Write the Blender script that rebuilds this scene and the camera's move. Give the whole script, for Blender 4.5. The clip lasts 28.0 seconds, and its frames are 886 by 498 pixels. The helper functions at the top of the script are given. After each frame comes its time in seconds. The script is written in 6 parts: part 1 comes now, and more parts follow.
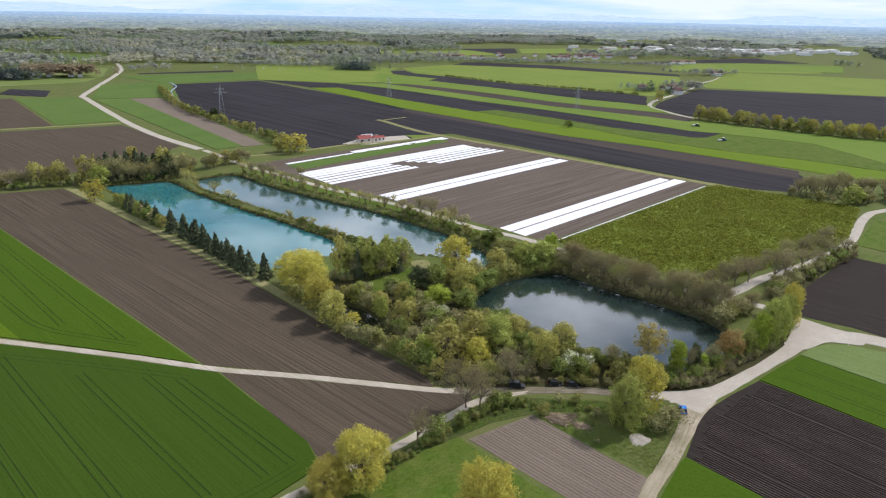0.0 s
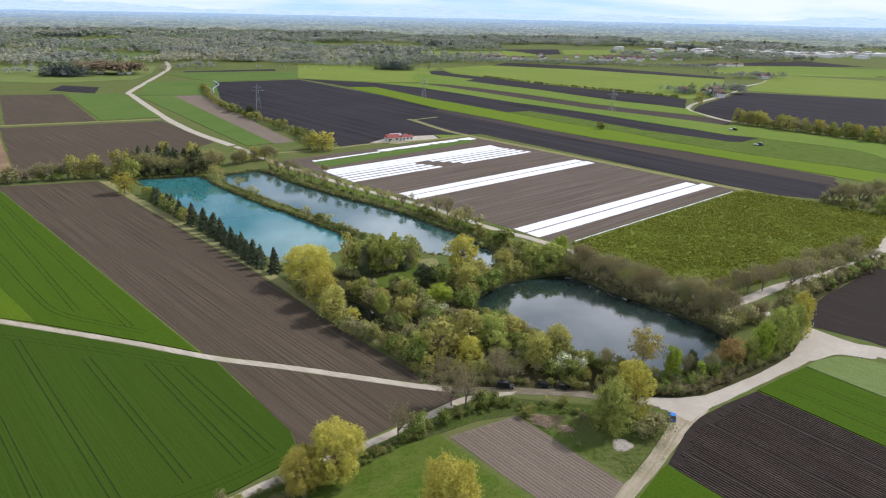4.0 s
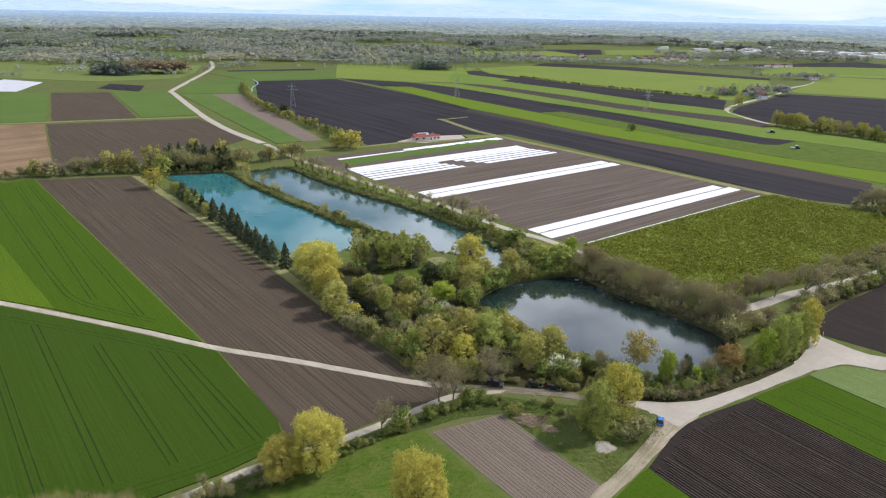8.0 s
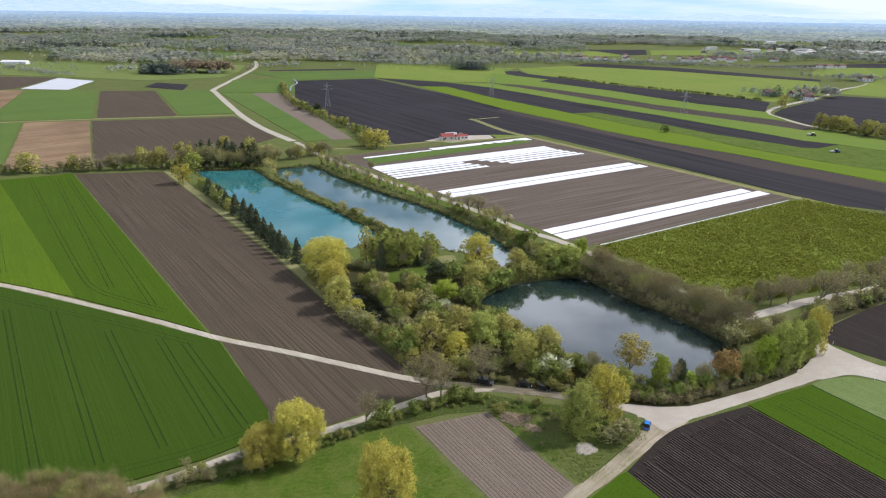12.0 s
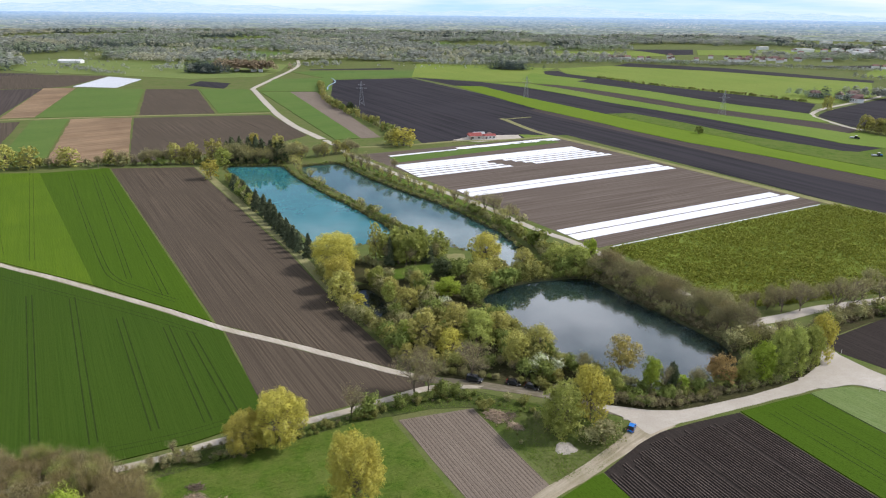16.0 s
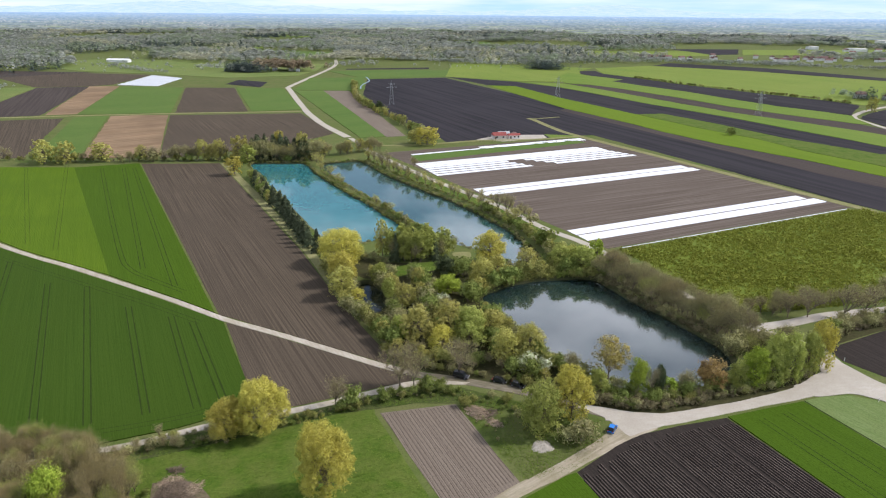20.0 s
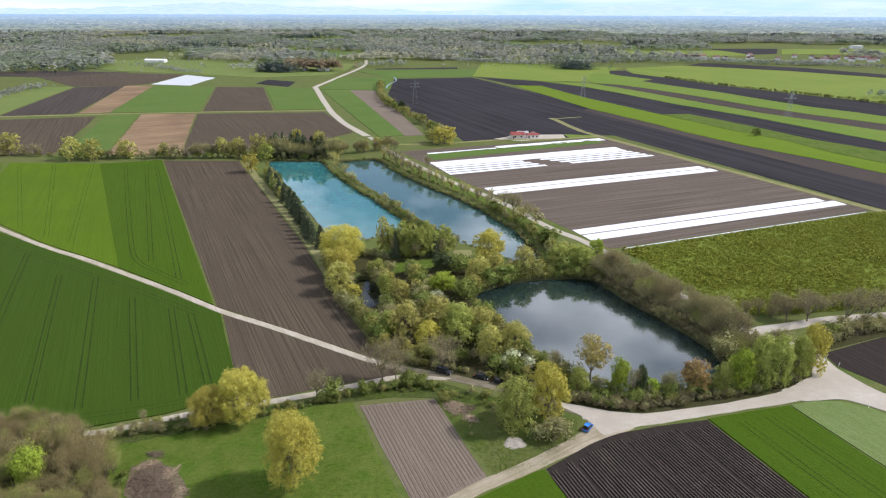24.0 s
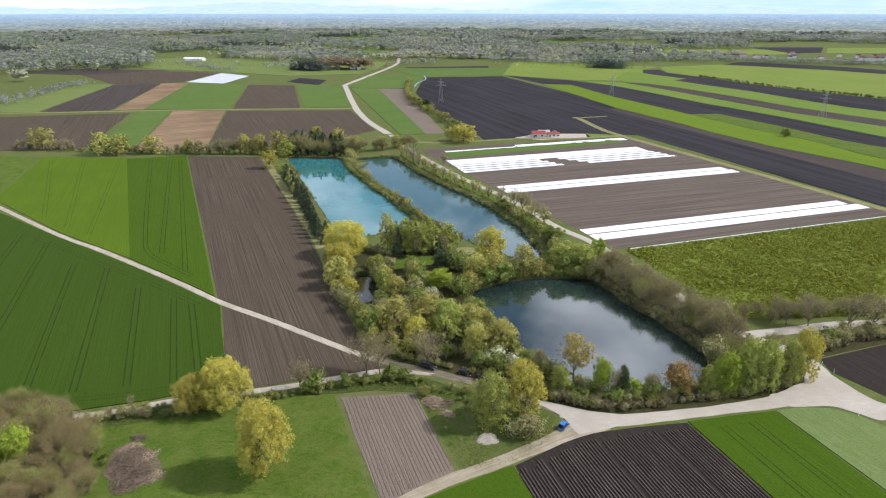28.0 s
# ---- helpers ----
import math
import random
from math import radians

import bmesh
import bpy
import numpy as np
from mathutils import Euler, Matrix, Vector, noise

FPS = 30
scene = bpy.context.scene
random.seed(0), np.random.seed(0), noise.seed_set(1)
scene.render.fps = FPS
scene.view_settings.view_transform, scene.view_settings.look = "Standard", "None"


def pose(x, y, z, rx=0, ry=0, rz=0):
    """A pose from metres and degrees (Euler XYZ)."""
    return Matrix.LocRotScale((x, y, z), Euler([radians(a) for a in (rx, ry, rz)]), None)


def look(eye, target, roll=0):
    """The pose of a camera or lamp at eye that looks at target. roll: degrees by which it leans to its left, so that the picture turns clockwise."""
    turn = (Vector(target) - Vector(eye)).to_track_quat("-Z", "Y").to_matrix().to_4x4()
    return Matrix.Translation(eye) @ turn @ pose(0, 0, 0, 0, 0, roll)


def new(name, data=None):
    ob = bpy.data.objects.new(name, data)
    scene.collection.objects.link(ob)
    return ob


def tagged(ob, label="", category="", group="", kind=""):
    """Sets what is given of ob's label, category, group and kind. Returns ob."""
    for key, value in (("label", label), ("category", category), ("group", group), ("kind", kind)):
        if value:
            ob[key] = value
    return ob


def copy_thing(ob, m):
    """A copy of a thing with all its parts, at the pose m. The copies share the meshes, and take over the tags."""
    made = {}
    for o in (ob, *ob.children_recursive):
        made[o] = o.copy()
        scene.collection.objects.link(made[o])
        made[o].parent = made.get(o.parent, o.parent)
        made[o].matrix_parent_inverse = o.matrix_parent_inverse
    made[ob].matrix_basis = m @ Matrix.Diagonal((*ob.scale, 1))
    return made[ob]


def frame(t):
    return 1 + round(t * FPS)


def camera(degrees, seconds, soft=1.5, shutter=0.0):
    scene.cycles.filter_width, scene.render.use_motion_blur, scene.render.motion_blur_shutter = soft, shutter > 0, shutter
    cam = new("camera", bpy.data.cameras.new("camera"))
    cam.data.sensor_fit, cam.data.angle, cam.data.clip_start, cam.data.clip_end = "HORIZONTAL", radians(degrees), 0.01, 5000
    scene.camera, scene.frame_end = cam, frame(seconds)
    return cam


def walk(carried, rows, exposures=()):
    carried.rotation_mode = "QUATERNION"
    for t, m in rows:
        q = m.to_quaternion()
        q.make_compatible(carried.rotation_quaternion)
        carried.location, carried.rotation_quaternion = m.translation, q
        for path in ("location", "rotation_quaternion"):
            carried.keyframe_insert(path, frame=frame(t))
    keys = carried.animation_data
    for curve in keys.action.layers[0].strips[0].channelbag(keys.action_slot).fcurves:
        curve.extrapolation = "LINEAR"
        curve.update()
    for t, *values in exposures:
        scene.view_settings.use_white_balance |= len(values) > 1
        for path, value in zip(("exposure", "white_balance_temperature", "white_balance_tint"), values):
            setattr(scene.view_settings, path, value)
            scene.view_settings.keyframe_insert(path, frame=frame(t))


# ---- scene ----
cam = camera(69.5, 28.0, 1.15)
PATH = [
    (0, (-6.395, 0.099, 102.207), (-6.367, 1.977, 101.518), 1.1),
    (0.5, (-4.719, -0.001, 102.147), (-4.707, 1.877, 101.458), 1.3),
    (1, (-2.95, -0.108, 102.098), (-2.954, 1.769, 101.409), 1.3),
    (1.5, (-1.079, -0.192, 102.079), (-1.099, 1.686, 101.389), 1.3),
    (2, (0.84, -0.265, 102.093), (0.803, 1.612, 101.404), 1.2),
    (2.5, (2.711, -0.337, 102.13), (2.658, 1.54, 101.44), 1.2),
    (3, (4.51, -0.448, 102.177), (4.44, 1.428, 101.487), 1.0),
    (3.5, (6.249, -0.595, 102.187), (6.163, 1.281, 101.497), 1.1),
    (5.5, (13.232, -1.214, 102.463), (13.083, 0.657, 101.772), 1.2),
    (6, (14.94, -1.306, 102.51), (14.776, 0.564, 101.818), 1.1),
    (6.5, (16.647, -1.419, 102.543), (16.466, 0.449, 101.851), 1.2),
    (7, (18.408, -1.534, 102.565), (18.212, 0.332, 101.873), 1.2),
    (7.5, (20.25, -1.58, 102.595), (20.037, 0.285, 101.903), 1.1),
    (8, (22.124, -1.535, 102.63), (21.895, 0.327, 101.938), 1.1),
    (8.5, (23.962, -1.449, 102.667), (23.717, 0.411, 101.974), 1.1),
    (9, (25.848, -1.373, 102.708), (25.587, 0.485, 102.014), 1.1),
    (9.5, (27.722, -1.352, 102.74), (27.444, 0.503, 102.045), 1.1),
    (10, (29.555, -1.351, 102.761), (29.26, 0.502, 102.068), 1.1),
    (10.5, (31.362, -1.31, 102.793), (31.051, 0.539, 102.098), 1.0),
    (11, (33.22, -1.248, 102.822), (32.893, 0.598, 102.127), 0.9),
    (11.5, (35.029, -1.172, 102.84), (34.686, 0.672, 102.145), 1.0),
    (12, (36.845, -1.079, 102.855), (36.485, 0.762, 102.161), 0.9),
    (12.5, (38.732, -0.967, 102.86), (38.355, 0.871, 102.165), 0.9),
    (14.5, (46.195, -0.338, 102.854), (45.754, 1.484, 102.158), 0.8),
    (15, (48.095, -0.111, 102.871), (47.636, 1.707, 102.174), 0.7),
    (15.5, (49.929, 0.138, 102.877), (49.455, 1.952, 102.18), 0.8),
    (16, (51.748, 0.402, 102.862), (51.259, 2.212, 102.166), 0.7),
    (16.5, (53.615, 0.694, 102.841), (53.109, 2.499, 102.144), 0.7),
    (17, (55.503, 1.03, 102.828), (54.981, 2.831, 102.131), 0.7),
    (17.5, (57.337, 1.337, 102.808), (56.799, 3.133, 102.112), 0.6),
    (18, (59.158, 1.632, 102.784), (58.604, 3.423, 102.088), 0.6),
    (18.5, (60.976, 1.957, 102.769), (60.406, 3.743, 102.073), 0.6),
    (19, (62.833, 2.276, 102.746), (62.251, 4.058, 102.049), 0.5),
    (19.5, (64.701, 2.626, 102.743), (64.106, 4.404, 102.046), 0.5),
    (20, (66.53, 3.011, 102.747), (65.923, 4.785, 102.049), 0.5),
    (20.5, (68.334, 3.321, 102.709), (67.714, 5.09, 102.012), 0.4),
    (21, (70.161, 3.641, 102.682), (69.529, 5.406, 101.984), 0.4),
    (21.5, (71.982, 4.026, 102.662), (71.338, 5.786, 101.964), 0.4),
    (23.5, (79.223, 5.738, 102.465), (78.529, 7.479, 101.766), 0.2),
    (24, (80.952, 6.235, 102.419), (80.247, 7.972, 101.721), 0.2),
    (24.5, (82.673, 6.772, 102.385), (81.955, 8.503, 101.685), 0.1),
    (25, (84.435, 7.334, 102.357), (83.705, 9.06, 101.658), 0.2),
    (25.5, (86.269, 7.822, 102.315), (85.526, 9.543, 101.616), 0.1),
    (26, (88.135, 8.334, 102.28), (87.38, 10.049, 101.581), 0.0),
    (26.5, (89.98, 8.892, 102.247), (89.213, 10.602, 101.548), 0.0),
    (27, (91.774, 9.482, 102.226), (90.994, 11.185, 101.526), -0.0),
    (27.5, (93.529, 10.119, 102.21), (92.735, 11.816, 101.51), -0.1),
    (28, (95.313, 10.817, 102.192), (94.506, 12.507, 101.491), 0.0),
]
walk(cam, [(t, look(eye, target, roll)) for t, eye, target, roll in PATH], [(0.0, 0.04, 6250, 15), (8.0, 0.06, 6250, 15), (17.0, 0.12, 6250, 15), (28.0, 0.22, 6250, 15)])

# ---- light ----
SUN_TO = Vector((0.64, 0.37, 0.66)).normalized()
world = bpy.data.worlds.new("sky")
scene.world = world
world.use_nodes = True
wt = world.node_tree
wt.nodes.clear()


def wnode(kind, **kw):
    n = wt.nodes.new(kind)
    for k, v in kw.items():
        n.inputs[k].default_value = v
    return n


w_out = wnode("ShaderNodeOutputWorld")
w_bg = wnode("ShaderNodeBackground", Strength=0.084)
sky = wnode("ShaderNodeTexSky")
sky.sky_type = "NISHITA"
sky.sun_disc = False
sky.sun_elevation = math.asin(SUN_TO.z)
sky.sun_rotation = math.atan2(SUN_TO.x, SUN_TO.y)
sky.air_density, sky.dust_density, sky.ozone_density = 1.0, 1.5, 1.5
w_co = wnode("ShaderNodeTexCoord")
w_sep = wnode("ShaderNodeSeparateXYZ")
wt.links.new(w_co.outputs["Generated"], w_sep.inputs[0])
w_add = wnode("ShaderNodeMath")
w_add.operation = "ADD"
w_add.inputs[1].default_value = 0.12
wt.links.new(w_sep.outputs["Z"], w_add.inputs[0])
w_max = wnode("ShaderNodeMath")
w_max.operation = "MAXIMUM"
w_max.inputs[1].default_value = 0.05
wt.links.new(w_add.outputs[0], w_max.inputs[0])
w_com = wnode("ShaderNodeCombineXYZ")
for axis in ("X", "Y"):
    dv = wnode("ShaderNodeMath")
    dv.operation = "DIVIDE"
    wt.links.new(w_sep.outputs[axis], dv.inputs[0])
    wt.links.new(w_max.outputs[0], dv.inputs[1])
    wt.links.new(dv.outputs[0], w_com.inputs[axis])
w_noise = wnode("ShaderNodeTexNoise", Scale=1.3, Detail=6.0, Roughness=0.5)
wt.links.new(w_com.outputs[0], w_noise.inputs["Vector"])
w_ramp = wnode("ShaderNodeMapRange")
for k, v in (("From Min", 0.42), ("From Max", 0.62), ("To Min", 0.0), ("To Max", 0.95)):
    w_ramp.inputs[k].default_value = v
w_com.inputs["Z"].default_value = 1.2
wt.links.new(w_noise.outputs["Fac"], w_ramp.inputs["Value"])
w_mix = wnode("ShaderNodeMix")
w_mix.data_type = "RGBA"
wt.links.new(w_ramp.outputs[0], w_mix.inputs["Factor"])
wt.links.new(sky.outputs[0], w_mix.inputs["A"])
w_mix.inputs["B"].default_value = (19.5, 20.3, 21.5, 1)
w_low = wnode("ShaderNodeMapRange")
for k, v in (("From Min", 0.03), ("From Max", 0.36), ("To Min", 1.0), ("To Max", 0.0)):
    w_low.inputs[k].default_value = v
wt.links.new(w_sep.outputs["Z"], w_low.inputs["Value"])
w_haze = wnode("ShaderNodeMix")
w_haze.data_type = "RGBA"
wt.links.new(w_low.outputs[0], w_haze.inputs["Factor"])
wt.links.new(w_mix.outputs["Result"], w_haze.inputs["A"])
w_veil = wnode("ShaderNodeTexNoise", Scale=1.0, Detail=5.0, Roughness=0.6)
w_flat = wnode("ShaderNodeMapping")
w_flat.inputs["Scale"].default_value = (2.2, 2.2, 26.0)
wt.links.new(w_co.outputs["Generated"], w_flat.inputs["Vector"])
wt.links.new(w_flat.outputs[0], w_veil.inputs["Vector"])
w_thin = wnode("ShaderNodeMapRange")
for k, v in (("From Min", 0.36), ("From Max", 0.56), ("To Min", 0.0), ("To Max", 1.0)):
    w_thin.inputs[k].default_value = v
wt.links.new(w_veil.outputs["Fac"], w_thin.inputs["Value"])
w_pale = wnode("ShaderNodeMix")
w_pale.data_type = "RGBA"
w_rise = wnode("ShaderNodeMapRange")
for k, v in (("From Min", 0.03), ("From Max", 0.16), ("To Min", 1.0), ("To Max", 0.15)):
    w_rise.inputs[k].default_value = v
wt.links.new(w_sep.outputs["Z"], w_rise.inputs["Value"])
w_both = wnode("ShaderNodeMath")
w_both.operation = "MULTIPLY"
wt.links.new(w_thin.outputs[0], w_both.inputs[0])
wt.links.new(w_rise.outputs[0], w_both.inputs[1])
wt.links.new(w_both.outputs[0], w_pale.inputs["Factor"])
w_pale.inputs["A"].default_value = (6.0, 9.1, 12.4, 1)
w_pale.inputs["B"].default_value = (10.2, 11.4, 12.4, 1)
wt.links.new(w_pale.outputs["Result"], w_haze.inputs["B"])
wt.links.new(w_haze.outputs["Result"], w_bg.inputs["Color"])
wt.links.new(w_bg.outputs[0], w_out.inputs[0])
sun = new("sun", bpy.data.lights.new("sun", "SUN"))
sun.data.energy, sun.data.angle, sun.data.color = 3.6, radians(2.0), (1.0, 0.972, 0.93)
sun.matrix_world = look((0, 0, 300), Vector((0, 0, 300)) - SUN_TO)

# ---- materials ----
RNG = np.random.default_rng(7)


def nodes_of(name):
    m = bpy.data.materials.new(name)
    m.use_nodes = True
    t = m.node_tree
    bsdf = t.nodes["Principled BSDF"]

    def add(kind, **kw):
        n = t.nodes.new(kind)
        for k, v in kw.items():
            n.inputs[k].default_value = v
        return n

    def link(a, b):
        t.links.new(a, b)

    return m, bsdf, add, link


def rgb(c):
    return (c[0], c[1], c[2], 1.0)


def mixed(add, link, fac, a, b):
    n = add("ShaderNodeMix")
    n.data_type = "RGBA"
    for sock, v in (("Factor", fac), ("A", a), ("B", b)):
        if isinstance(v, tuple):
            n.inputs[sock].default_value = rgb(v)
        elif isinstance(v, (int, float)):
            n.inputs[sock].default_value = v
        else:
            link(v, n.inputs[sock])
    return n.outputs["Result"]


def ranged(add, link, value, a, b, lo=0.0, hi=1.0):
    n = add("ShaderNodeMapRange")
    for k, v in (("From Min", a), ("From Max", b), ("To Min", lo), ("To Max", hi)):
        n.inputs[k].default_value = v
    link(value, n.inputs["Value"])
    return n.outputs[0]


def stretched(add, link, angle, along, across):
    """Noise that runs in streaks: along and across in metres, in the direction angle (degrees)."""
    co = add("ShaderNodeTexCoord")
    mp = add("ShaderNodeMapping")
    mp.vector_type = "TEXTURE"
    mp.inputs["Rotation"].default_value = (0, 0, radians(angle))
    mp.inputs["Scale"].default_value = (along, across, 1.0)
    link(co.outputs["Object"], mp.inputs["Vector"])
    n = add("ShaderNodeTexNoise", Scale=1.0, Detail=3.0, Roughness=0.6)
    link(mp.outputs[0], n.inputs["Vector"])
    return n.outputs["Fac"]


def earth(name, c1, c2, c3, angle=-45.0, across=0.8, along=40.0, patch=25.0, streak=0.8, bump=0.3, rough=0.95, grain=(0.72, 1.25)):
    """Soil, crop or gravel: streaks in the working direction, wide patches and fine grain."""
    m, bsdf, add, link = nodes_of(name)
    s1 = ranged(add, link, stretched(add, link, angle, along, across), 0.40, 0.60, 0, streak)
    s2 = ranged(add, link, stretched(add, link, angle, along * 4, across * 7), 0.35, 0.65)
    p = ranged(add, link, stretched(add, link, 0, patch, patch), 0.4, 0.65)
    g = stretched(add, link, 0, 0.5, 0.5)
    col = mixed(add, link, s1, c1, c2)
    col = mixed(add, link, mult(add, link, s2, 0.45), col, c3)
    col = mixed(add, link, mult(add, link, p, 0.6), col, c3)
    dark = mixed(add, link, ranged(add, link, g, 0.3, 0.7, *grain), (0, 0, 0), (1, 1, 1))
    mul = add("ShaderNodeMix")
    mul.data_type, mul.blend_type = "RGBA", "MULTIPLY"
    mul.inputs["Factor"].default_value = 1.0
    link(col, mul.inputs["A"])
    link(dark, mul.inputs["B"])
    link(mul.outputs["Result"], bsdf.inputs["Base Color"])
    bsdf.inputs["Roughness"].default_value = rough
    bsdf.inputs["Specular IOR Level"].default_value = 0.05
    b = add("ShaderNodeBump", Strength=bump, Distance=0.2)
    link(stretched(add, link, angle, 6.0, across * 0.6), b.inputs["Height"])
    link(b.outputs[0], bsdf.inputs["Normal"])
    return m


def mult(add, link, a, k):
    n = add("ShaderNodeMath")
    n.operation = "MULTIPLY"
    n.inputs[1].default_value = k
    link(a, n.inputs[0])
    return n.outputs[0]


def foliage(name, c1, c2, translucent=0.28, tone=1.6, depth=0.24):
    """Leaves: each clump a little lighter or darker, each tree a little different."""
    m, bsdf, add, link = nodes_of(name)
    geo = add("ShaderNodeNewGeometry")
    info = add("ShaderNodeObjectInfo")
    col = mixed(add, link, geo.outputs["Random Per Island"], c1, c2)
    hsv = add("ShaderNodeHueSaturation")
    link(col, hsv.inputs["Color"])
    link(ranged(add, link, info.outputs["Random"], 0, 1, 0.500, 0.513), hsv.inputs["Hue"])
    own = add("ShaderNodeMath")
    own.operation = "MULTIPLY"
    link(ranged(add, link, stretched(add, link, 0, tone, tone), 0.3, 0.7, 1 - depth, 1 + depth), own.inputs[0])
    link(ranged(add, link, info.outputs["Random"], 0, 1, 0.86, 1.12), own.inputs[1])
    link(own.outputs[0], hsv.inputs["Value"])
    link(hsv.outputs[0], bsdf.inputs["Base Color"])
    bsdf.inputs["Roughness"].default_value = 0.7
    bsdf.inputs["Specular IOR Level"].default_value = 0.06
    tr = add("ShaderNodeBsdfTranslucent")
    link(hsv.outputs[0], tr.inputs["Color"])
    mx = add("ShaderNodeMixShader", Fac=translucent)
    out = m.node_tree.nodes["Material Output"]
    link(bsdf.outputs[0], mx.inputs[1])
    link(tr.outputs[0], mx.inputs[2])
    link(mx.outputs[0], out.inputs["Surface"])
    return m


def paint(name, c, rough=0.5, metal=0.0, vary=0.12, size=0.6):
    m, bsdf, add, link = nodes_of(name)
    n = stretched(add, link, 0, size, size)
    d = tuple(v * (1 - 2 * vary) for v in c)
    link(mixed(add, link, ranged(add, link, n, 0.3, 0.7), d, c), bsdf.inputs["Base Color"])
    bsdf.inputs["Roughness"].default_value = rough
    bsdf.inputs["Metallic"].default_value = metal
    return m


def water(name, deep, shoal, ior, ripple=0.012):
    m, bsdf, add, link = nodes_of(name)
    n = ranged(add, link, stretched(add, link, 30, 40, 25), 0.35, 0.7)
    link(mixed(add, link, n, deep, shoal), bsdf.inputs["Base Color"])
    bsdf.inputs["Roughness"].default_value = 0.01
    bsdf.inputs["IOR"].default_value = ior
    b = add("ShaderNodeBump", Strength=ripple, Distance=0.05)
    link(stretched(add, link, 20, 1.2, 0.5), b.inputs["Height"])
    link(b.outputs[0], bsdf.inputs["Normal"])
    return m


GRASS = earth("grass", (0.078, 0.118, 0.024), (0.118, 0.148, 0.040), (0.140, 0.140, 0.055), 30, 3.0, 5.0, 18, 0.7, 0.5)
MEADOW = earth("meadow_grass", (0.050, 0.100, 0.010), (0.088, 0.142, 0.018), (0.125, 0.150, 0.034), 40, 0.9, 1.3, 6, 0.9, 0.6)
SOIL = earth("ploughed_soil", (0.058, 0.045, 0.031), (0.136, 0.107, 0.076), (0.080, 0.063, 0.045), -42.3, 0.4, 90, 40, 0.85, 0.6)
SOIL_MID = earth("brown_peat_soil", (0.052, 0.042, 0.036), (0.088, 0.071, 0.060), (0.066, 0.053, 0.046), -46, 2.5, 160, 70, 0.9, 0.3)
SOIL_U = earth("drilled_soil", (0.088, 0.069, 0.053), (0.185, 0.150, 0.122), (0.118, 0.094, 0.075), 44, 1.3, 90, 50, 0.9, 0.4)
SOIL_DRY = earth("dry_soil", (0.145, 0.115, 0.088), (0.245, 0.203, 0.160), (0.185, 0.150, 0.116), -46, 0.5, 60, 20, 0.8, 0.5)
SOIL_DARK = earth("peat_soil", (0.018, 0.017, 0.019), (0.044, 0.039, 0.042), (0.042, 0.038, 0.042), -46, 6.0, 220, 90, 0.9, 0.3)
SOIL_WET = earth("ridged_soil", (0.029, 0.024, 0.020), (0.050, 0.041, 0.035), (0.036, 0.029, 0.025), -46, 0.7, 25, 15, 0.8, 0.5)
SOIL_CREST = earth("dry_ridge_crest", (0.082, 0.066, 0.054), (0.140, 0.115, 0.096), (0.064, 0.051, 0.042), -46, 0.7, 14, 12, 0.9, 0.4)
TAN = earth("stubble", (0.23, 0.150, 0.085), (0.34, 0.24, 0.145), (0.16, 0.11, 0.068), 57, 3.5, 60, 40, 0.9, 0.3)
WHEAT = earth("young_wheat", (0.034, 0.067, 0.007), (0.047, 0.086, 0.010), (0.041, 0.074, 0.008), -43, 0.5, 60, 45, 0.8, 0.4, 0.95, (0.86, 1.12))
BARLEY = earth("bright_barley", (0.080, 0.136, 0.008), (0.102, 0.160, 0.011), (0.073, 0.126, 0.009), -43, 0.6, 40, 35, 0.8, 0.5)
BARLEY_B = earth("deep_green_barley", (0.048, 0.092, 0.006), (0.064, 0.114, 0.008), (0.052, 0.097, 0.007), -43, 0.6, 40, 35, 0.8, 0.5)
SPRING = earth("spring_cereal", (0.108, 0.172, 0.013), (0.134, 0.200, 0.017), (0.124, 0.184, 0.015), -46, 4.0, 120, 90, 0.7, 0.3)
PASTURE_L = earth("pale_pasture", (0.138, 0.198, 0.034), (0.165, 0.222, 0.042), (0.188, 0.230, 0.048), -46, 5.0, 120, 90, 0.7, 0.3)
PASTURE = earth("pasture", (0.112, 0.182, 0.028), (0.136, 0.206, 0.034), (0.158, 0.212, 0.040), -46, 5.0, 120, 90, 0.7, 0.3)
MEADOW_L = earth("pale_meadow", (0.125, 0.175, 0.048), (0.155, 0.20, 0.058), (0.17, 0.20, 0.062), 20, 6.0, 60, 50, 0.7, 0.3)
GREEN_FAR = earth("meadow_green", (0.080, 0.137, 0.030), (0.098, 0.160, 0.034), (0.112, 0.160, 0.040), 55, 4.0, 90, 60, 0.7, 0.3)
PALE = earth("pale_clover", (0.125, 0.180, 0.055), (0.175, 0.225, 0.088), (0.145, 0.192, 0.062), -40, 1.2, 6, 9, 0.8, 0.5)
GRAVEL = earth("gravel", (0.44, 0.40, 0.335), (0.51, 0.47, 0.40), (0.38, 0.34, 0.275), 30, 1.4, 3.0, 9, 0.5, 0.04, 0.95, (0.90, 1.08))
DIRT = earth("track_dirt", (0.41, 0.36, 0.285), (0.53, 0.48, 0.40), (0.34, 0.30, 0.22), -40, 0.9, 9.0, 8, 0.8, 0.08, 0.95, (0.88, 1.1))
EARTHEN = earth("earth_track", (0.33, 0.275, 0.20), (0.46, 0.40, 0.31), (0.23, 0.205, 0.12), 55, 0.6, 9.0, 5, 0.9, 0.1, 0.95, (0.88, 1.1))
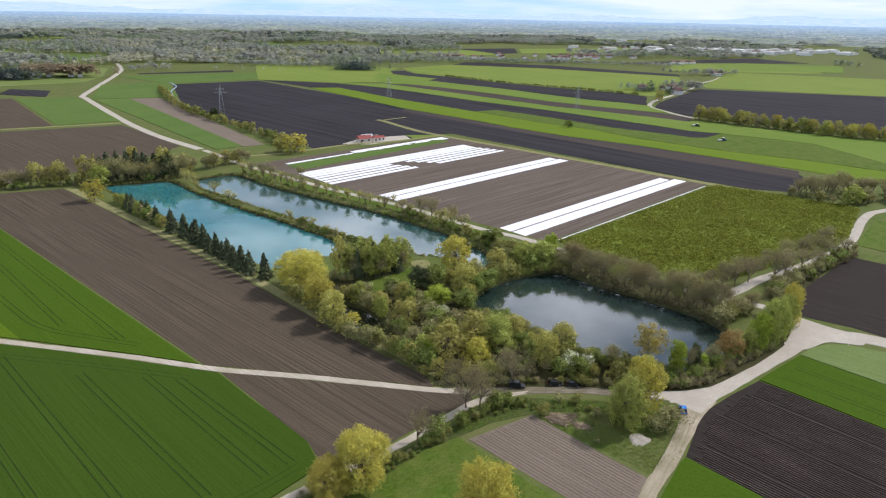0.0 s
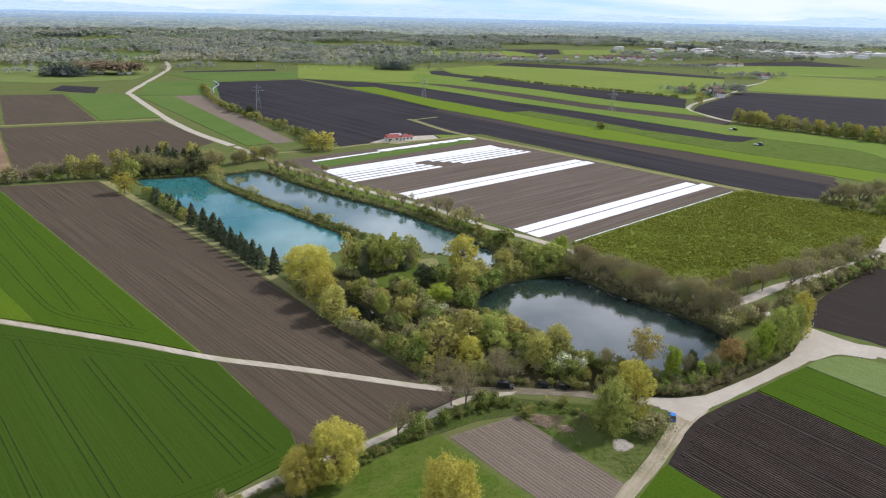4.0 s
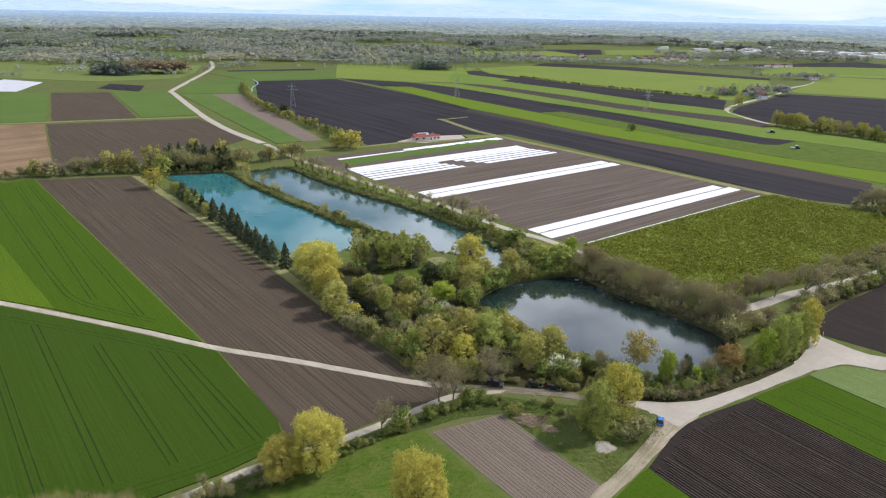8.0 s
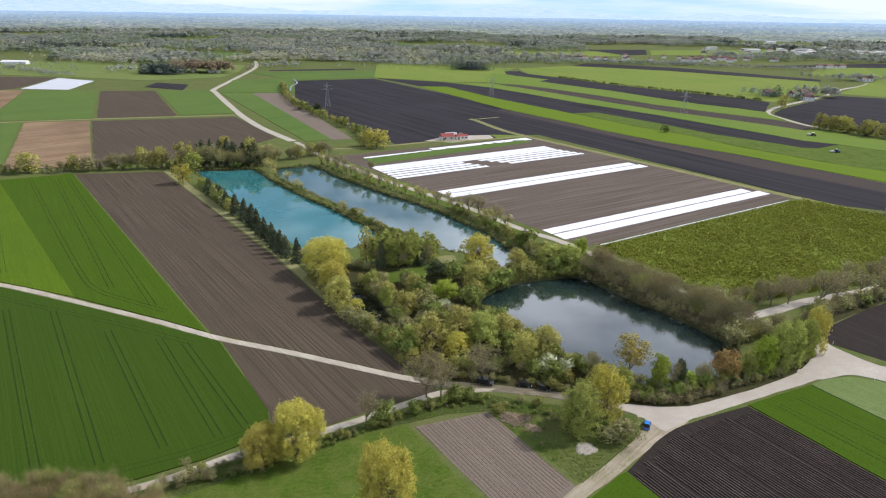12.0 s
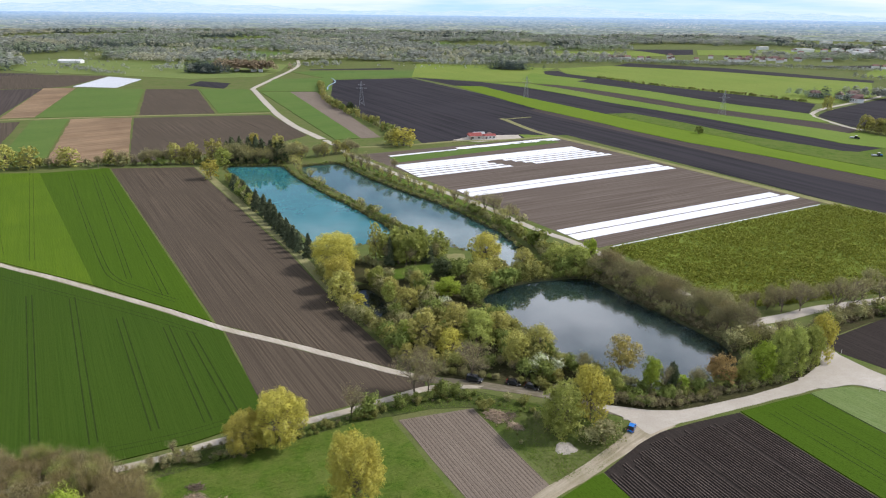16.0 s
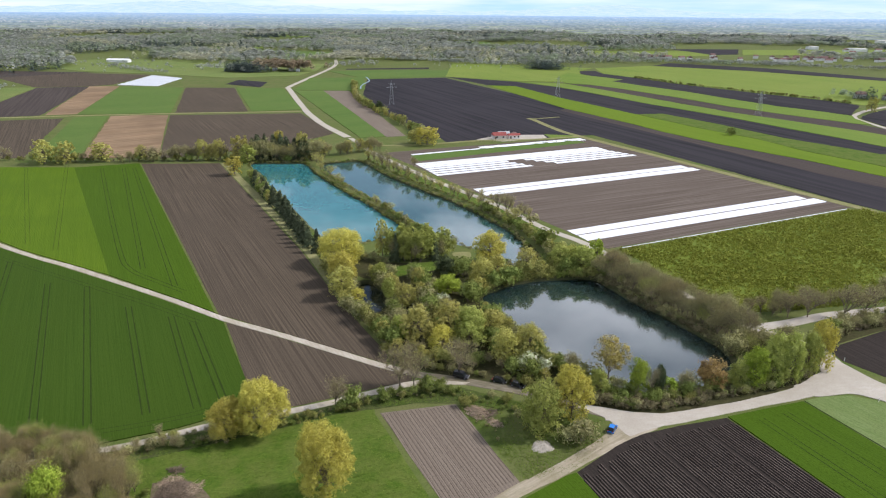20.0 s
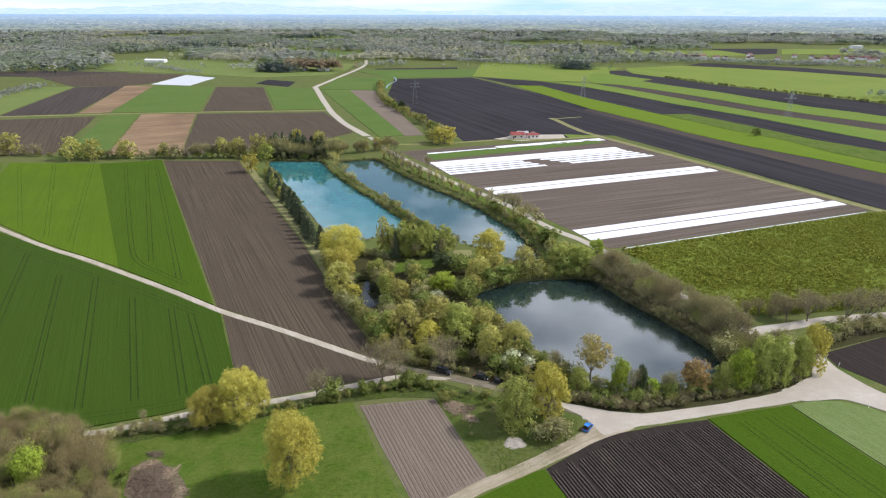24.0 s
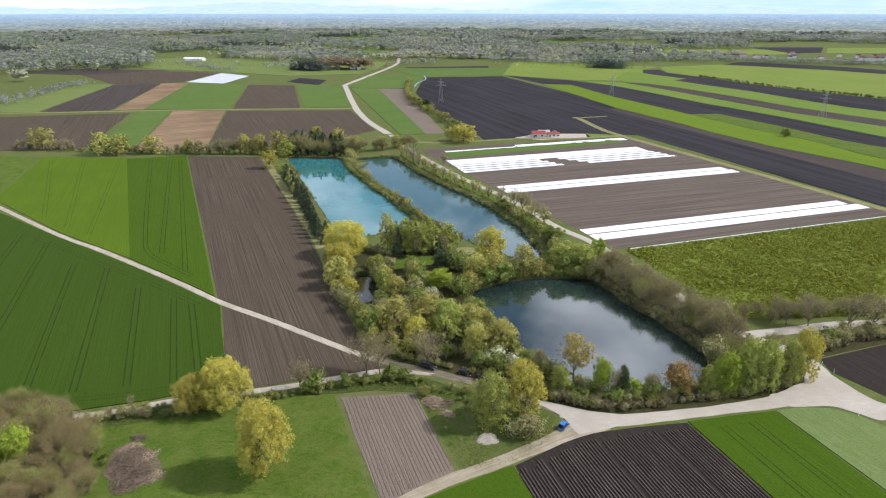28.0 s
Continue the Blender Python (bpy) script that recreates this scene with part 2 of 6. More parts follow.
RUT = earth("wheel_rut", (0.023, 0.041, 0.008), (0.032, 0.053, 0.011), (0.028, 0.042, 0.010), -43, 0.5, 6, 8, 0.6, 0.2)
# Leaf litter brown, with the shade under trees and bushes put into the colour.
SHADED_LITTER = earth("wood_floor", (0.042, 0.040, 0.017), (0.080, 0.070, 0.034), (0.055, 0.060, 0.022), 20, 0.9, 1.4, 5, 0.9, 0.8)
DRYSOIL = earth("brush_litter", (0.115, 0.085, 0.062), (0.23, 0.175, 0.125), (0.10, 0.10, 0.04), 20, 0.5, 0.9, 3, 0.9, 0.8)
WEEDS = earth("rank_weeds", (0.040, 0.068, 0.013), (0.085, 0.125, 0.024), (0.085, 0.085, 0.038), 20, 0.8, 1.1, 4, 0.9, 0.9)
BANK = earth("bank_soil", (0.055, 0.065, 0.025), (0.10, 0.09, 0.05), (0.07, 0.075, 0.03), 10, 1.5, 2.0, 6, 0.8, 0.5)
DRYGRASS = earth("dry_grass", (0.24, 0.22, 0.10), (0.30, 0.28, 0.14), (0.18, 0.19, 0.07), -43, 1.0, 3.0, 7, 0.8, 0.4)
FILM = earth("white_film", (0.74, 0.75, 0.77), (0.82, 0.83, 0.84), (0.77, 0.78, 0.80), 44, 1.4, 20, 30, 0.7, 0.15, 0.45, (0.9, 1.06))
FILM_OLD = earth("worn_film", (0.50, 0.52, 0.54), (0.62, 0.64, 0.66), (0.55, 0.56, 0.58), 57, 3.0, 60, 25, 0.9, 0.15, 0.5)
MUD = earth("muddy_track", (0.17, 0.14, 0.105), (0.28, 0.24, 0.19), (0.12, 0.11, 0.06), 0, 0.7, 5.0, 5, 0.9, 0.1, 0.95, (0.85, 1.12))
CHIPS = paint("wood_chips", (0.50, 0.38, 0.26), 0.9, 0, 0.25, 0.5)
SAND = earth("sandy_gravel", (0.36, 0.325, 0.27), (0.46, 0.42, 0.36), (0.30, 0.27, 0.22), 0, 0.6, 0.8, 2.0, 0.7, 0.4)
TEAL = water("turquoise_water", (0.030, 0.150, 0.155), (0.044, 0.190, 0.198), 1.9)
BLUE = water("blue_water", (0.026, 0.075, 0.072), (0.040, 0.105, 0.100), 2.35)
GREENW = water("dark_green_water", (0.012, 0.026, 0.024), (0.021, 0.040, 0.036), 2.2)
MURK = water("murky_water", (0.012, 0.018, 0.016), (0.02, 0.025, 0.02), 1.6)
BARK = paint("bark", (0.21, 0.165, 0.115), 0.9, 0, 0.25, 0.4)
TWIG = foliage("bare_twigs", (0.30, 0.24, 0.13), (0.40, 0.33, 0.18), 0.1)
L_WILLOW = foliage("willow_leaves", (0.51, 0.44, 0.09), (0.62, 0.54, 0.135))
L_OLIVE = foliage("olive_leaves", (0.42, 0.385, 0.11), (0.54, 0.49, 0.155))
L_GREEN = foliage("green_leaves", (0.32, 0.345, 0.078), (0.43, 0.445, 0.12))
L_LIME = foliage("fresh_leaves", (0.27, 0.35, 0.04), (0.43, 0.49, 0.075))
L_DARK = foliage("dark_leaves", (0.06, 0.08, 0.035), (0.11, 0.135, 0.06))
L_SPRUCE = foliage("spruce_needles", (0.06, 0.078, 0.04), (0.12, 0.135, 0.07), 0.1)
L_RUST = foliage("rust_buds", (0.3, 0.19, 0.075), (0.44, 0.29, 0.12))
L_FLOWER = foliage("blossom", (0.30, 0.36, 0.12), (0.78, 0.76, 0.60))
L_GREY = foliage("grey_brown_buds", (0.27, 0.25, 0.115), (0.41, 0.38, 0.175))
L_BRUSH = foliage("dark_bank_scrub", (0.13, 0.11, 0.06), (0.24, 0.20, 0.11))
L_BUSH = foliage("bush_leaves", (0.19, 0.19, 0.052), (0.35, 0.335, 0.105))
L_GREENB = foliage("green_bush_leaves", (0.145, 0.185, 0.042), (0.3, 0.335, 0.088))
L_GRASS = foliage("grass_blades", (0.10, 0.15, 0.018), (0.15, 0.20, 0.034), 0.3)
L_CROP = foliage("shrub_leaves", (0.225, 0.25, 0.034), (0.285, 0.305, 0.05))
# Far leaf colours, with extra blue mixed in for the distance haze.
L_WOOD_HAZY = foliage("woodland", (0.31, 0.325, 0.28), (0.37, 0.385, 0.33), 0.35, 60.0, 0.42)
L_WOODG_HAZY = foliage("hazy_green_woodland", (0.27, 0.32, 0.215), (0.33, 0.375, 0.245), 0.35, 60.0, 0.4)
L_WOODP_HAZY = foliage("hazy_pale_woodland", (0.42, 0.41, 0.30), (0.48, 0.47, 0.34), 0.35, 60.0, 0.4)
L_BROWN = foliage("brown_budding_trees", (0.27, 0.205, 0.13), (0.38, 0.30, 0.20), 0.3)
L_PINE = foliage("far_conifers", (0.062, 0.085, 0.075), (0.095, 0.12, 0.105), 0.1, 10.0, 0.2)
L_BRONZE = foliage("bronze_leaves", (0.36, 0.29, 0.085), (0.52, 0.42, 0.14))
L_COPPICE = foliage("brown_coppice_buds", (0.29, 0.225, 0.095), (0.38, 0.305, 0.135))
BLUE_PAINT = paint("blue_car_paint", (0.02, 0.20, 0.62), 0.25, 0.2, 0.03)
BLACK_PAINT = paint("black_car_paint", (0.02, 0.02, 0.024), 0.25, 0.2, 0.03)
TYRE = paint("tyre_rubber", (0.02, 0.02, 0.02), 0.8)
GLASS = paint("dark_window_glass", (0.015, 0.018, 0.022), 0.06)
CHROME = paint("light_metal", (0.55, 0.56, 0.58), 0.3, 0.9)
LAMP = paint("lamp_glass", (0.75, 0.75, 0.72), 0.15)
RED = paint("red_plastic", (0.45, 0.02, 0.02), 0.3)
STEEL = paint("galvanised_steel", (0.46, 0.47, 0.48), 0.6, 0.1)
TILES = paint("red_roof", (0.33, 0.075, 0.06), 0.8, 0, 0.2, 1.5)
PLASTER = paint("pale_plaster", (0.62, 0.58, 0.52), 0.9, 0, 0.08, 2.0)
WHITE = paint("white_wall", (0.78, 0.77, 0.74), 0.8, 0, 0.05, 3.0)
TIMBER = paint("weathered_timber", (0.20, 0.15, 0.11), 0.85, 0, 0.2, 0.5)


# ---- making meshes ----
def mesh(name, verts, faces, material):
    me = bpy.data.meshes.new(name)
    me.from_pydata([tuple(v) for v in verts], [], faces)
    me.materials.append(material)
    me.update()
    return me


def part(name, data, material, parent, label=""):
    """One mesh object under a thing or a part; data is a bmesh, or a mesh that is made already."""
    if isinstance(data, bmesh.types.BMesh):
        me = bpy.data.meshes.new(name)
        data.to_mesh(me)
        data.free()
        me.materials.append(material)
    else:
        me = data
    ob = new(name, me)
    ob.parent = parent
    if label:
        tagged(ob, label)
    return ob


def box(bm, x0, x1, y0, y1, z0, z1, bevel=0.0):
    r = bmesh.ops.create_cube(bm, size=1.0)
    bmesh.ops.scale(bm, vec=(x1 - x0, y1 - y0, z1 - z0), verts=r["verts"])
    bmesh.ops.translate(bm, vec=((x0 + x1) / 2, (y0 + y1) / 2, (z0 + z1) / 2), verts=r["verts"])
    if bevel:
        es = list({e for v in r["verts"] for e in v.link_edges})
        bmesh.ops.bevel(bm, geom=es, offset=bevel, segments=2, affect="EDGES", profile=0.5)
    return bm


def curve_points(pts, step, closed=False):
    """Points along a smooth curve through pts, about step apart."""
    n, out = len(pts), []
    P = [Vector((p[0], p[1])) for p in pts]
    for i in range(n if closed else n - 1):
        if closed:
            a, b, c, d = P[i - 1], P[i], P[(i + 1) % n], P[(i + 2) % n]
        else:
            a, b, c, d = P[max(i - 1, 0)], P[i], P[i + 1], P[min(i + 2, n - 1)]
        k = max(1, int((c - b).length / step))
        for j in range(k):
            u = j / k
            out.append(0.5 * (2 * b + (c - a) * u + (2 * a - 5 * b + 4 * c - d) * u * u + (3 * b - 3 * c + d - a) * u ** 3))
    if not closed:
        out.append(P[-1])
    return out


def inside(x, y, poly):
    hit = False
    for i in range(len(poly)):
        (x0, y0), (x1, y1) = poly[i - 1][:2], poly[i][:2]
        if (y0 > y) != (y1 > y) and x < x0 + (y - y0) / (y1 - y0) * (x1 - x0):
            hit = not hit
    return hit


def offset_ring(ring, d):
    n, out = len(ring), []
    area = sum(ring[i - 1].x * ring[i].y - ring[i].x * ring[i - 1].y for i in range(n))
    s = 1 if area > 0 else -1
    for i in range(n):
        t = (ring[(i + 1) % n] - ring[i - 1]).normalized()
        out.append(ring[i] + s * d * Vector((t.y, -t.x)))
    return out


def field(name, pts, material, height, label, category="field", wobble=0.4, z0=-0.3):
    """A slab of soil or crop with slightly uneven edges."""
    ring = []
    for i in range(len(pts)):
        a, b = Vector(pts[i]), Vector(pts[(i + 1) % len(pts)])
        k = max(1, int((b - a).length / 9))
        nrm = Vector((b.y - a.y, a.x - b.x)).normalized()
        for j in range(k):
            q = a.lerp(b, j / k)
            w = noise.noise(Vector((q.x * 0.08, q.y * 0.08, 3.1))) * wobble if j else 0
            ring.append(q + nrm * w)
    bm = bmesh.new()
    vs = [bm.verts.new((q.x, q.y, height)) for q in ring]
    f = bm.faces.new(vs)
    low = [bm.verts.new((q.x, q.y, z0)) for q in ring]
    for i in range(len(vs)):
        bm.faces.new((vs[i - 1], vs[i], low[i], low[i - 1]))
    bmesh.ops.triangulate(bm, faces=[f])
    bmesh.ops.recalc_face_normals(bm, faces=bm.faces)
    ob = part(name, bm, material, None)
    return tagged(ob, label, category, "", "structure")


def ribbon(name, pts, width, material, z, label, category="road", wobble=0.25, widths=None, step=3.0):
    c = curve_points(pts, step)
    verts, faces = [], []
    for i, p in enumerate(c):
        t = (c[min(i + 1, len(c) - 1)] - c[max(i - 1, 0)]).normalized()
        nrm = Vector((-t.y, t.x))
        u = i / (len(c) - 1)
        w = width
        if widths:
            k = u * (len(widths) - 1)
            j = min(int(k), len(widths) - 2)
            w = widths[j] + (widths[j + 1] - widths[j]) * (k - j)
        wl = w / 2 + wobble * noise.noise(Vector((p.x * 0.2, p.y * 0.2, 1)))
        wr = w / 2 + wobble * noise.noise(Vector((p.x * 0.2, p.y * 0.2, 9)))
        for off, zz in ((wl + 0.3, -0.2), (wl, z), (0, z + 0.03), (-wr, z), (-wr - 0.3, -0.2)):
            q = p + nrm * off
            verts.append((q.x, q.y, zz))
    for i in range(len(c) - 1):
        for j in range(4):
            a = i * 5 + j
            faces.append((a, a + 1, a + 6, a + 5))
    me = mesh(name, verts, faces, material)
    return tagged(new(name, me), label, category, "", "structure")

# ---- ground and ponds ----
from mathutils.geometry import delaunay_2d_cdt

POND_A = [(-209, 382), (-192, 392), (-175, 397.5), (-155, 377.5), (-141, 364), (-126, 351.5), (-108, 336), (-88, 320.5), (-70, 304.5), (-54, 289.5), (-51, 276), (-60, 262), (-74, 253), (-92, 269), (-121, 297), (-161, 334), (-176, 350)]
POND_B = [(-160, 401), (-151, 412), (-139, 418), (-110, 391), (-91, 376), (-69, 359.5), (-48, 345), (-27, 328), (-11, 312), (0, 302), (8, 290), (16, 278), (22, 266), (25, 256), (21, 252), (15, 254), (7, 263), (-4, 269), (-16, 273), (-29, 281), (-46, 294.5), (-65, 310), (-83, 326), (-103, 341.5), (-121, 357), (-136, 369.5), (-150, 383)]
POND_C = [(8, 219), (11, 229), (20, 240), (33, 249), (47, 253.5), (62, 238.5), (78, 225), (91, 212), (96, 200), (91, 185), (80, 178), (68, 174), (54, 177), (40, 183), (26, 197), (13, 210)]
POND_D = [(-41, 217), (-35, 217), (-23, 202), (-25, 194), (-33, 200), (-40, 209)]
LEVEL = -1.3


def shore(pts):
    ring = curve_points(pts, 3.0, True)
    return [p + Vector((noise.noise(Vector((p.x * 0.15, p.y * 0.15, 2))), noise.noise(Vector((p.x * 0.15, p.y * 0.15, 7))))) * 0.8 for p in ring]


holes = []
for pname, pts, mat, label in (
        ("water_1", POND_A, TEAL, "turquoise gravel pond with a smooth surface"),
        ("water_2", POND_B, BLUE, "long blue gravel pond mirroring the bank trees"),
        ("water_3", POND_C, GREENW, "dark green pond mirroring clouds and bare trees"),
        ("water_4", POND_D, MURK, "small murky pool among bushes")):
    ring = shore(pts)
    rim = offset_ring(ring, 1.6)
    holes.append(rim)
    foot = offset_ring(ring, -1.2)
    n = len(ring)
    verts, faces = [], []
    for r, z in ((rim, 0.02), (offset_ring(ring, 0.7), -0.5), (ring, LEVEL), (foot, LEVEL - 0.9)):
        for p in r:
            verts.append((p.x, p.y, z + (0.12 * noise.noise(Vector((p.x * 0.4, p.y * 0.4, 5))) if -1 < z < 0 else 0)))
    for k in range(3):
        for i in range(n):
            j = (i + 1) % n
            faces.append((k * n + i, k * n + j, (k + 1) * n + j, (k + 1) * n + i))
    tagged(new("bank", mesh("bank", verts, faces, BANK)), "grassy earth bank sloping into the pond", "bank", "", "structure")
    bm = bmesh.new()
    f = bm.faces.new([bm.verts.new((p.x, p.y, LEVEL)) for p in offset_ring(ring, 0.25)])
    bmesh.ops.triangulate(bm, faces=[f])
    bmesh.ops.recalc_face_normals(bm, faces=bm.faces)
    tagged(part(pname, bm, mat, None), label, "pond", "", "structure")

cverts, cedges = [], []
for ring in holes:
    k = len(cverts)
    cverts += ring
    cedges += [(k + i, k + (i + 1) % len(ring)) for i in range(len(ring))]
for R, n in ((450, 40), (1400, 60), (4950, 90)):
    k = len(cverts)
    cverts += [Vector((R * math.cos(2 * math.pi * i / n), 200 + R * math.sin(2 * math.pi * i / n))) for i in range(n)]
    cedges += [(k + i, k + (i + 1) % n) for i in range(n)]
gv, _, gf, _, _, _ = delaunay_2d_cdt(cverts, cedges, [], 0, 1e-4)
hole_rings = [[(p.x, p.y) for p in r] for r in holes]
keep = []
for f in gf:
    c = sum((gv[i] for i in f), Vector((0, 0))) / len(f)
    if not any(inside(c.x, c.y, h) for h in hole_rings):
        keep.append(tuple(f))
tagged(new("ground", mesh("ground", [(v.x, v.y, 0.0) for v in gv], keep, GRASS)), "rough green grass land, flat to the horizon", "ground", "", "structure")

# ---- fields round the ponds ----
wheat = field("wheat_field", [(-71, 168), (-38, 135.5), (-33, 126), (-44, 113), (-58, 101), (-130, 55), (-290, 120), (-290, 210), (-200, 192.7), (-130, 180.8)], WHEAT, 0.3, "dense dark green young wheat with tractor lines")
field("ploughed_field", [(-279, 353), (-229, 374), (-84, 241), (-40, 196), (-8, 167), (-6, 161.4), (-25, 164.5), (-48, 168.4), (-76, 172.2)], SOIL, 0.06, "bare brown ploughed soil with fine furrows")
field("ploughed_corner", [(-70, 168), (-48, 165.2), (-8, 158.7), (4, 157.7), (5.2, 155.2), (-4.2, 147), (-18.6, 133.6), (-27, 126.8), (-33, 127.4), (-37.4, 135)], SOIL, 0.05, "bare brown triangle of ploughed soil")
barley_strip = field("barley_field", [(-281, 353.5), (-78.5, 173), (-99, 178), (-141, 187), (-312, 327)], BARLEY_B, 0.28, "bright green young barley strip with tractor lines", wobble=0.0)
barley = field("barley_field", [(-310.8, 328.2), (-139, 186.8), (-200, 196.5), (-290, 219), (-373, 305)], BARLEY, 0.24, "bright green young barley with faint tractor lines", wobble=0.0)
field("meadow", [(-375, 304), (-292, 220), (-420, 225), (-470, 270)], MEADOW, 0.12, "paler green mown meadow")
plot = field("small_soil_plot", [(3, 137), (21, 148), (45, 123), (36, 105)], SOIL_DRY, 0.06, "pale brown harrowed garden plot with drill lines")
ridged = field("ridged_field", [(57, 131), (68.2, 149.4), (80.3, 158.8), (92.3, 166.8), (160, 94), (120, 62)], SOIL_WET, 0.03, "dark soil field drawn up in ridges")
field("green_field", [(92.6, 167.2), (113.2, 182.3), (183, 108), (160.6, 94.2)], BARLEY_B, 0.28, "bright green young cereal strip with tractor lines")
field("clover_field", [(113.7, 182.8), (119.4, 187.2), (126.7, 190.2), (134, 189.8), (142, 185.6), (205, 140), (183.5, 108.6)], PALE, 0.2, "pale green clover strip with a rounded corner")
field("dark_field", [(126, 219), (146, 239), (187, 276), (270, 200), (225, 145), (150, 196), (143, 203), (129, 212)], SOIL_WET, 0.05, "dark brown bare field beside the gravel road")
field("green_corner", [(54.8, 128.6), (56.8, 130.6), (119.6, 61.8), (70, 60), (36, 100), (42, 111)], BARLEY_B, 0.25, "bright green cereal corner beside the dirt track")
field("meadow", [(2, 136), (-2, 143), (-12, 133), (-36, 112), (-50, 96), (-20, 60), (45, 60), (40, 98)], MEADOW, 0.08, "lush meadow under the willows", "meadow")
field("green_field", [(200, 292), (236, 334), (330, 250), (280, 205)], MEADOW, 0.2, "bright green field beyond the gravel road")
field("grass_strip", [(-229, 375), (-222, 375), (-80, 244), (-38, 201), (-40, 197), (-83, 241)], DRYGRASS, 0.09, "dry yellowish grass strip below the spruces", "verge", 0.6)
field("grass_strip", [(-6, 167), (-38, 198), (-36, 200), (-3, 168)], DRYGRASS, 0.07, "dry grass edge of the ploughed field", "verge", 0.6)
field("meadow", [(-40, 232), (-14, 256), (-6, 250), (-18, 238), (-30, 226)], MEADOW, 0.1, "grassy clearing between the ponds", "meadow", 1.5)
field("dry_patch", curve_points([(-17, 261), (-10, 264), (-8, 257), (-12, 251), (-14, 255)], 1.0, True), DRYGRASS, 0.16, "pale dry trodden grass in the clearing", "clearing", 1.5)
field("bare_patch", [(-35, 94), (-30, 97.5), (-24, 97), (-20, 95), (-15, 92), (-17, 88), (-22, 85), (-29, 86)], DRYSOIL, 0.14, "cleared earth patch with brushwood", "clearing", 1.5)

field("wood_floor", [(-5, 168), (-42, 204), (-60, 226), (-57, 233), (-45, 222), (-43.5, 208), (-34, 197.5), (-25, 190.5), (-8, 178)], SHADED_LITTER, 0.05, "dark shaded ground under bushes", "wood floor", 1.0)
field("wood_floor", [(-8, 176), (-24.5, 190.5), (-20.5, 202), (-33, 219.5), (-44, 221), (-56, 234), (-60, 244), (-40, 240), (-22, 244), (-10, 258), (6, 246), (15, 240), (8, 226), (10, 212), (22, 197), (37, 180.5), (52, 174), (50, 165.5), (20, 166), (0, 165)], SHADED_LITTER, 0.055, "dark shaded ground between the ponds", "wood floor", 1.0)
field("wood_floor", curve_points([(-80, 92), (-60, 99), (-45, 96), (-37, 89), (-28, 72), (-60, 58), (-90, 70)], 2.0, True), SHADED_LITTER, 0.12, "shaded ground under the bare thicket", "wood floor", 1.0)
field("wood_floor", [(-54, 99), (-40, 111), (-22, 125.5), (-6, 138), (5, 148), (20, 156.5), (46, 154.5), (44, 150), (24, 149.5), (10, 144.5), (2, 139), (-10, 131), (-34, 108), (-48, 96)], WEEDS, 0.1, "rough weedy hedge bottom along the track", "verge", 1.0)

# ---- fields with white film ----
U, V = Vector((0.723, 0.691)), Vector((0.691, -0.723))
field("drilled_field", [(-136, 449), (2, 575), (174, 410), (49, 291)], SOIL_U, 0.05, "brown drilled field with bands of white film")
field("green_strip", [(-112, 447), (-6, 558), (6, 549), (-99, 432)], GREEN_FAR, 0.14, "narrow dark green crop strip between films")
film_group = "white film bands"


def film(start, length, width, label, sag=0.12):
    a = Vector(start)
    nx, ny = max(4, int(length / 4)), 5
    verts, faces = [], []
    for i in range(nx + 1):
        for j in range(ny + 1):
            e = 0.25 * noise.noise(Vector((i * 0.7, j * 3.0, a.x))) if j in (0, ny) else 0
            q = a + U * (length * i / nx) + V * (width * j / ny + e)
            z = 0.16 + sag * noise.noise(Vector((q.x * 0.3, q.y * 0.3, 4)))
            verts.append((q.x, q.y, z if 0 < j < ny and 0 < i < nx else 0.06))
    for i in range(nx):
        for j in range(ny):
            k = i * (ny + 1) + j
            faces.append((k, k + ny + 1, k + ny + 2, k + 1))
    ob = new("film_sheet", mesh("film_sheet", verts, faces, FILM))
    return tagged(ob, label, "plastic film", film_group)


FILM_LABEL = "white plastic film laid over a crop bed"
film((27, 311), 166, 7.5, FILM_LABEL)
film((33, 305), 171, 8.4, FILM_LABEL)
film((-40, 371), 168, 7.6, FILM_LABEL)
film((-34, 365), 170, 8.2, FILM_LABEL)
for k in range(3):
    film(Vector((-99, 423)) + V * (k * 5.5), 160, 5.2, FILM_LABEL)
for k in range(4):
    at = Vector((-99, 423)) + V * (17.2 + k * 5.9)
    film(at, 66 + k * 3.0, 4.4, FILM_LABEL)
    film(at + U * (80 + k * 5.0), 82 - k * 3, 4.4, FILM_LABEL)
film((-114, 452), 60, 4.2, FILM_LABEL)
film(Vector((-115, 453)) + U * 61 - V * 4, 100, 9.5, FILM_LABEL)
film((54, 294), 160, 0.55, "narrow rolled strip of white film", 0.05)

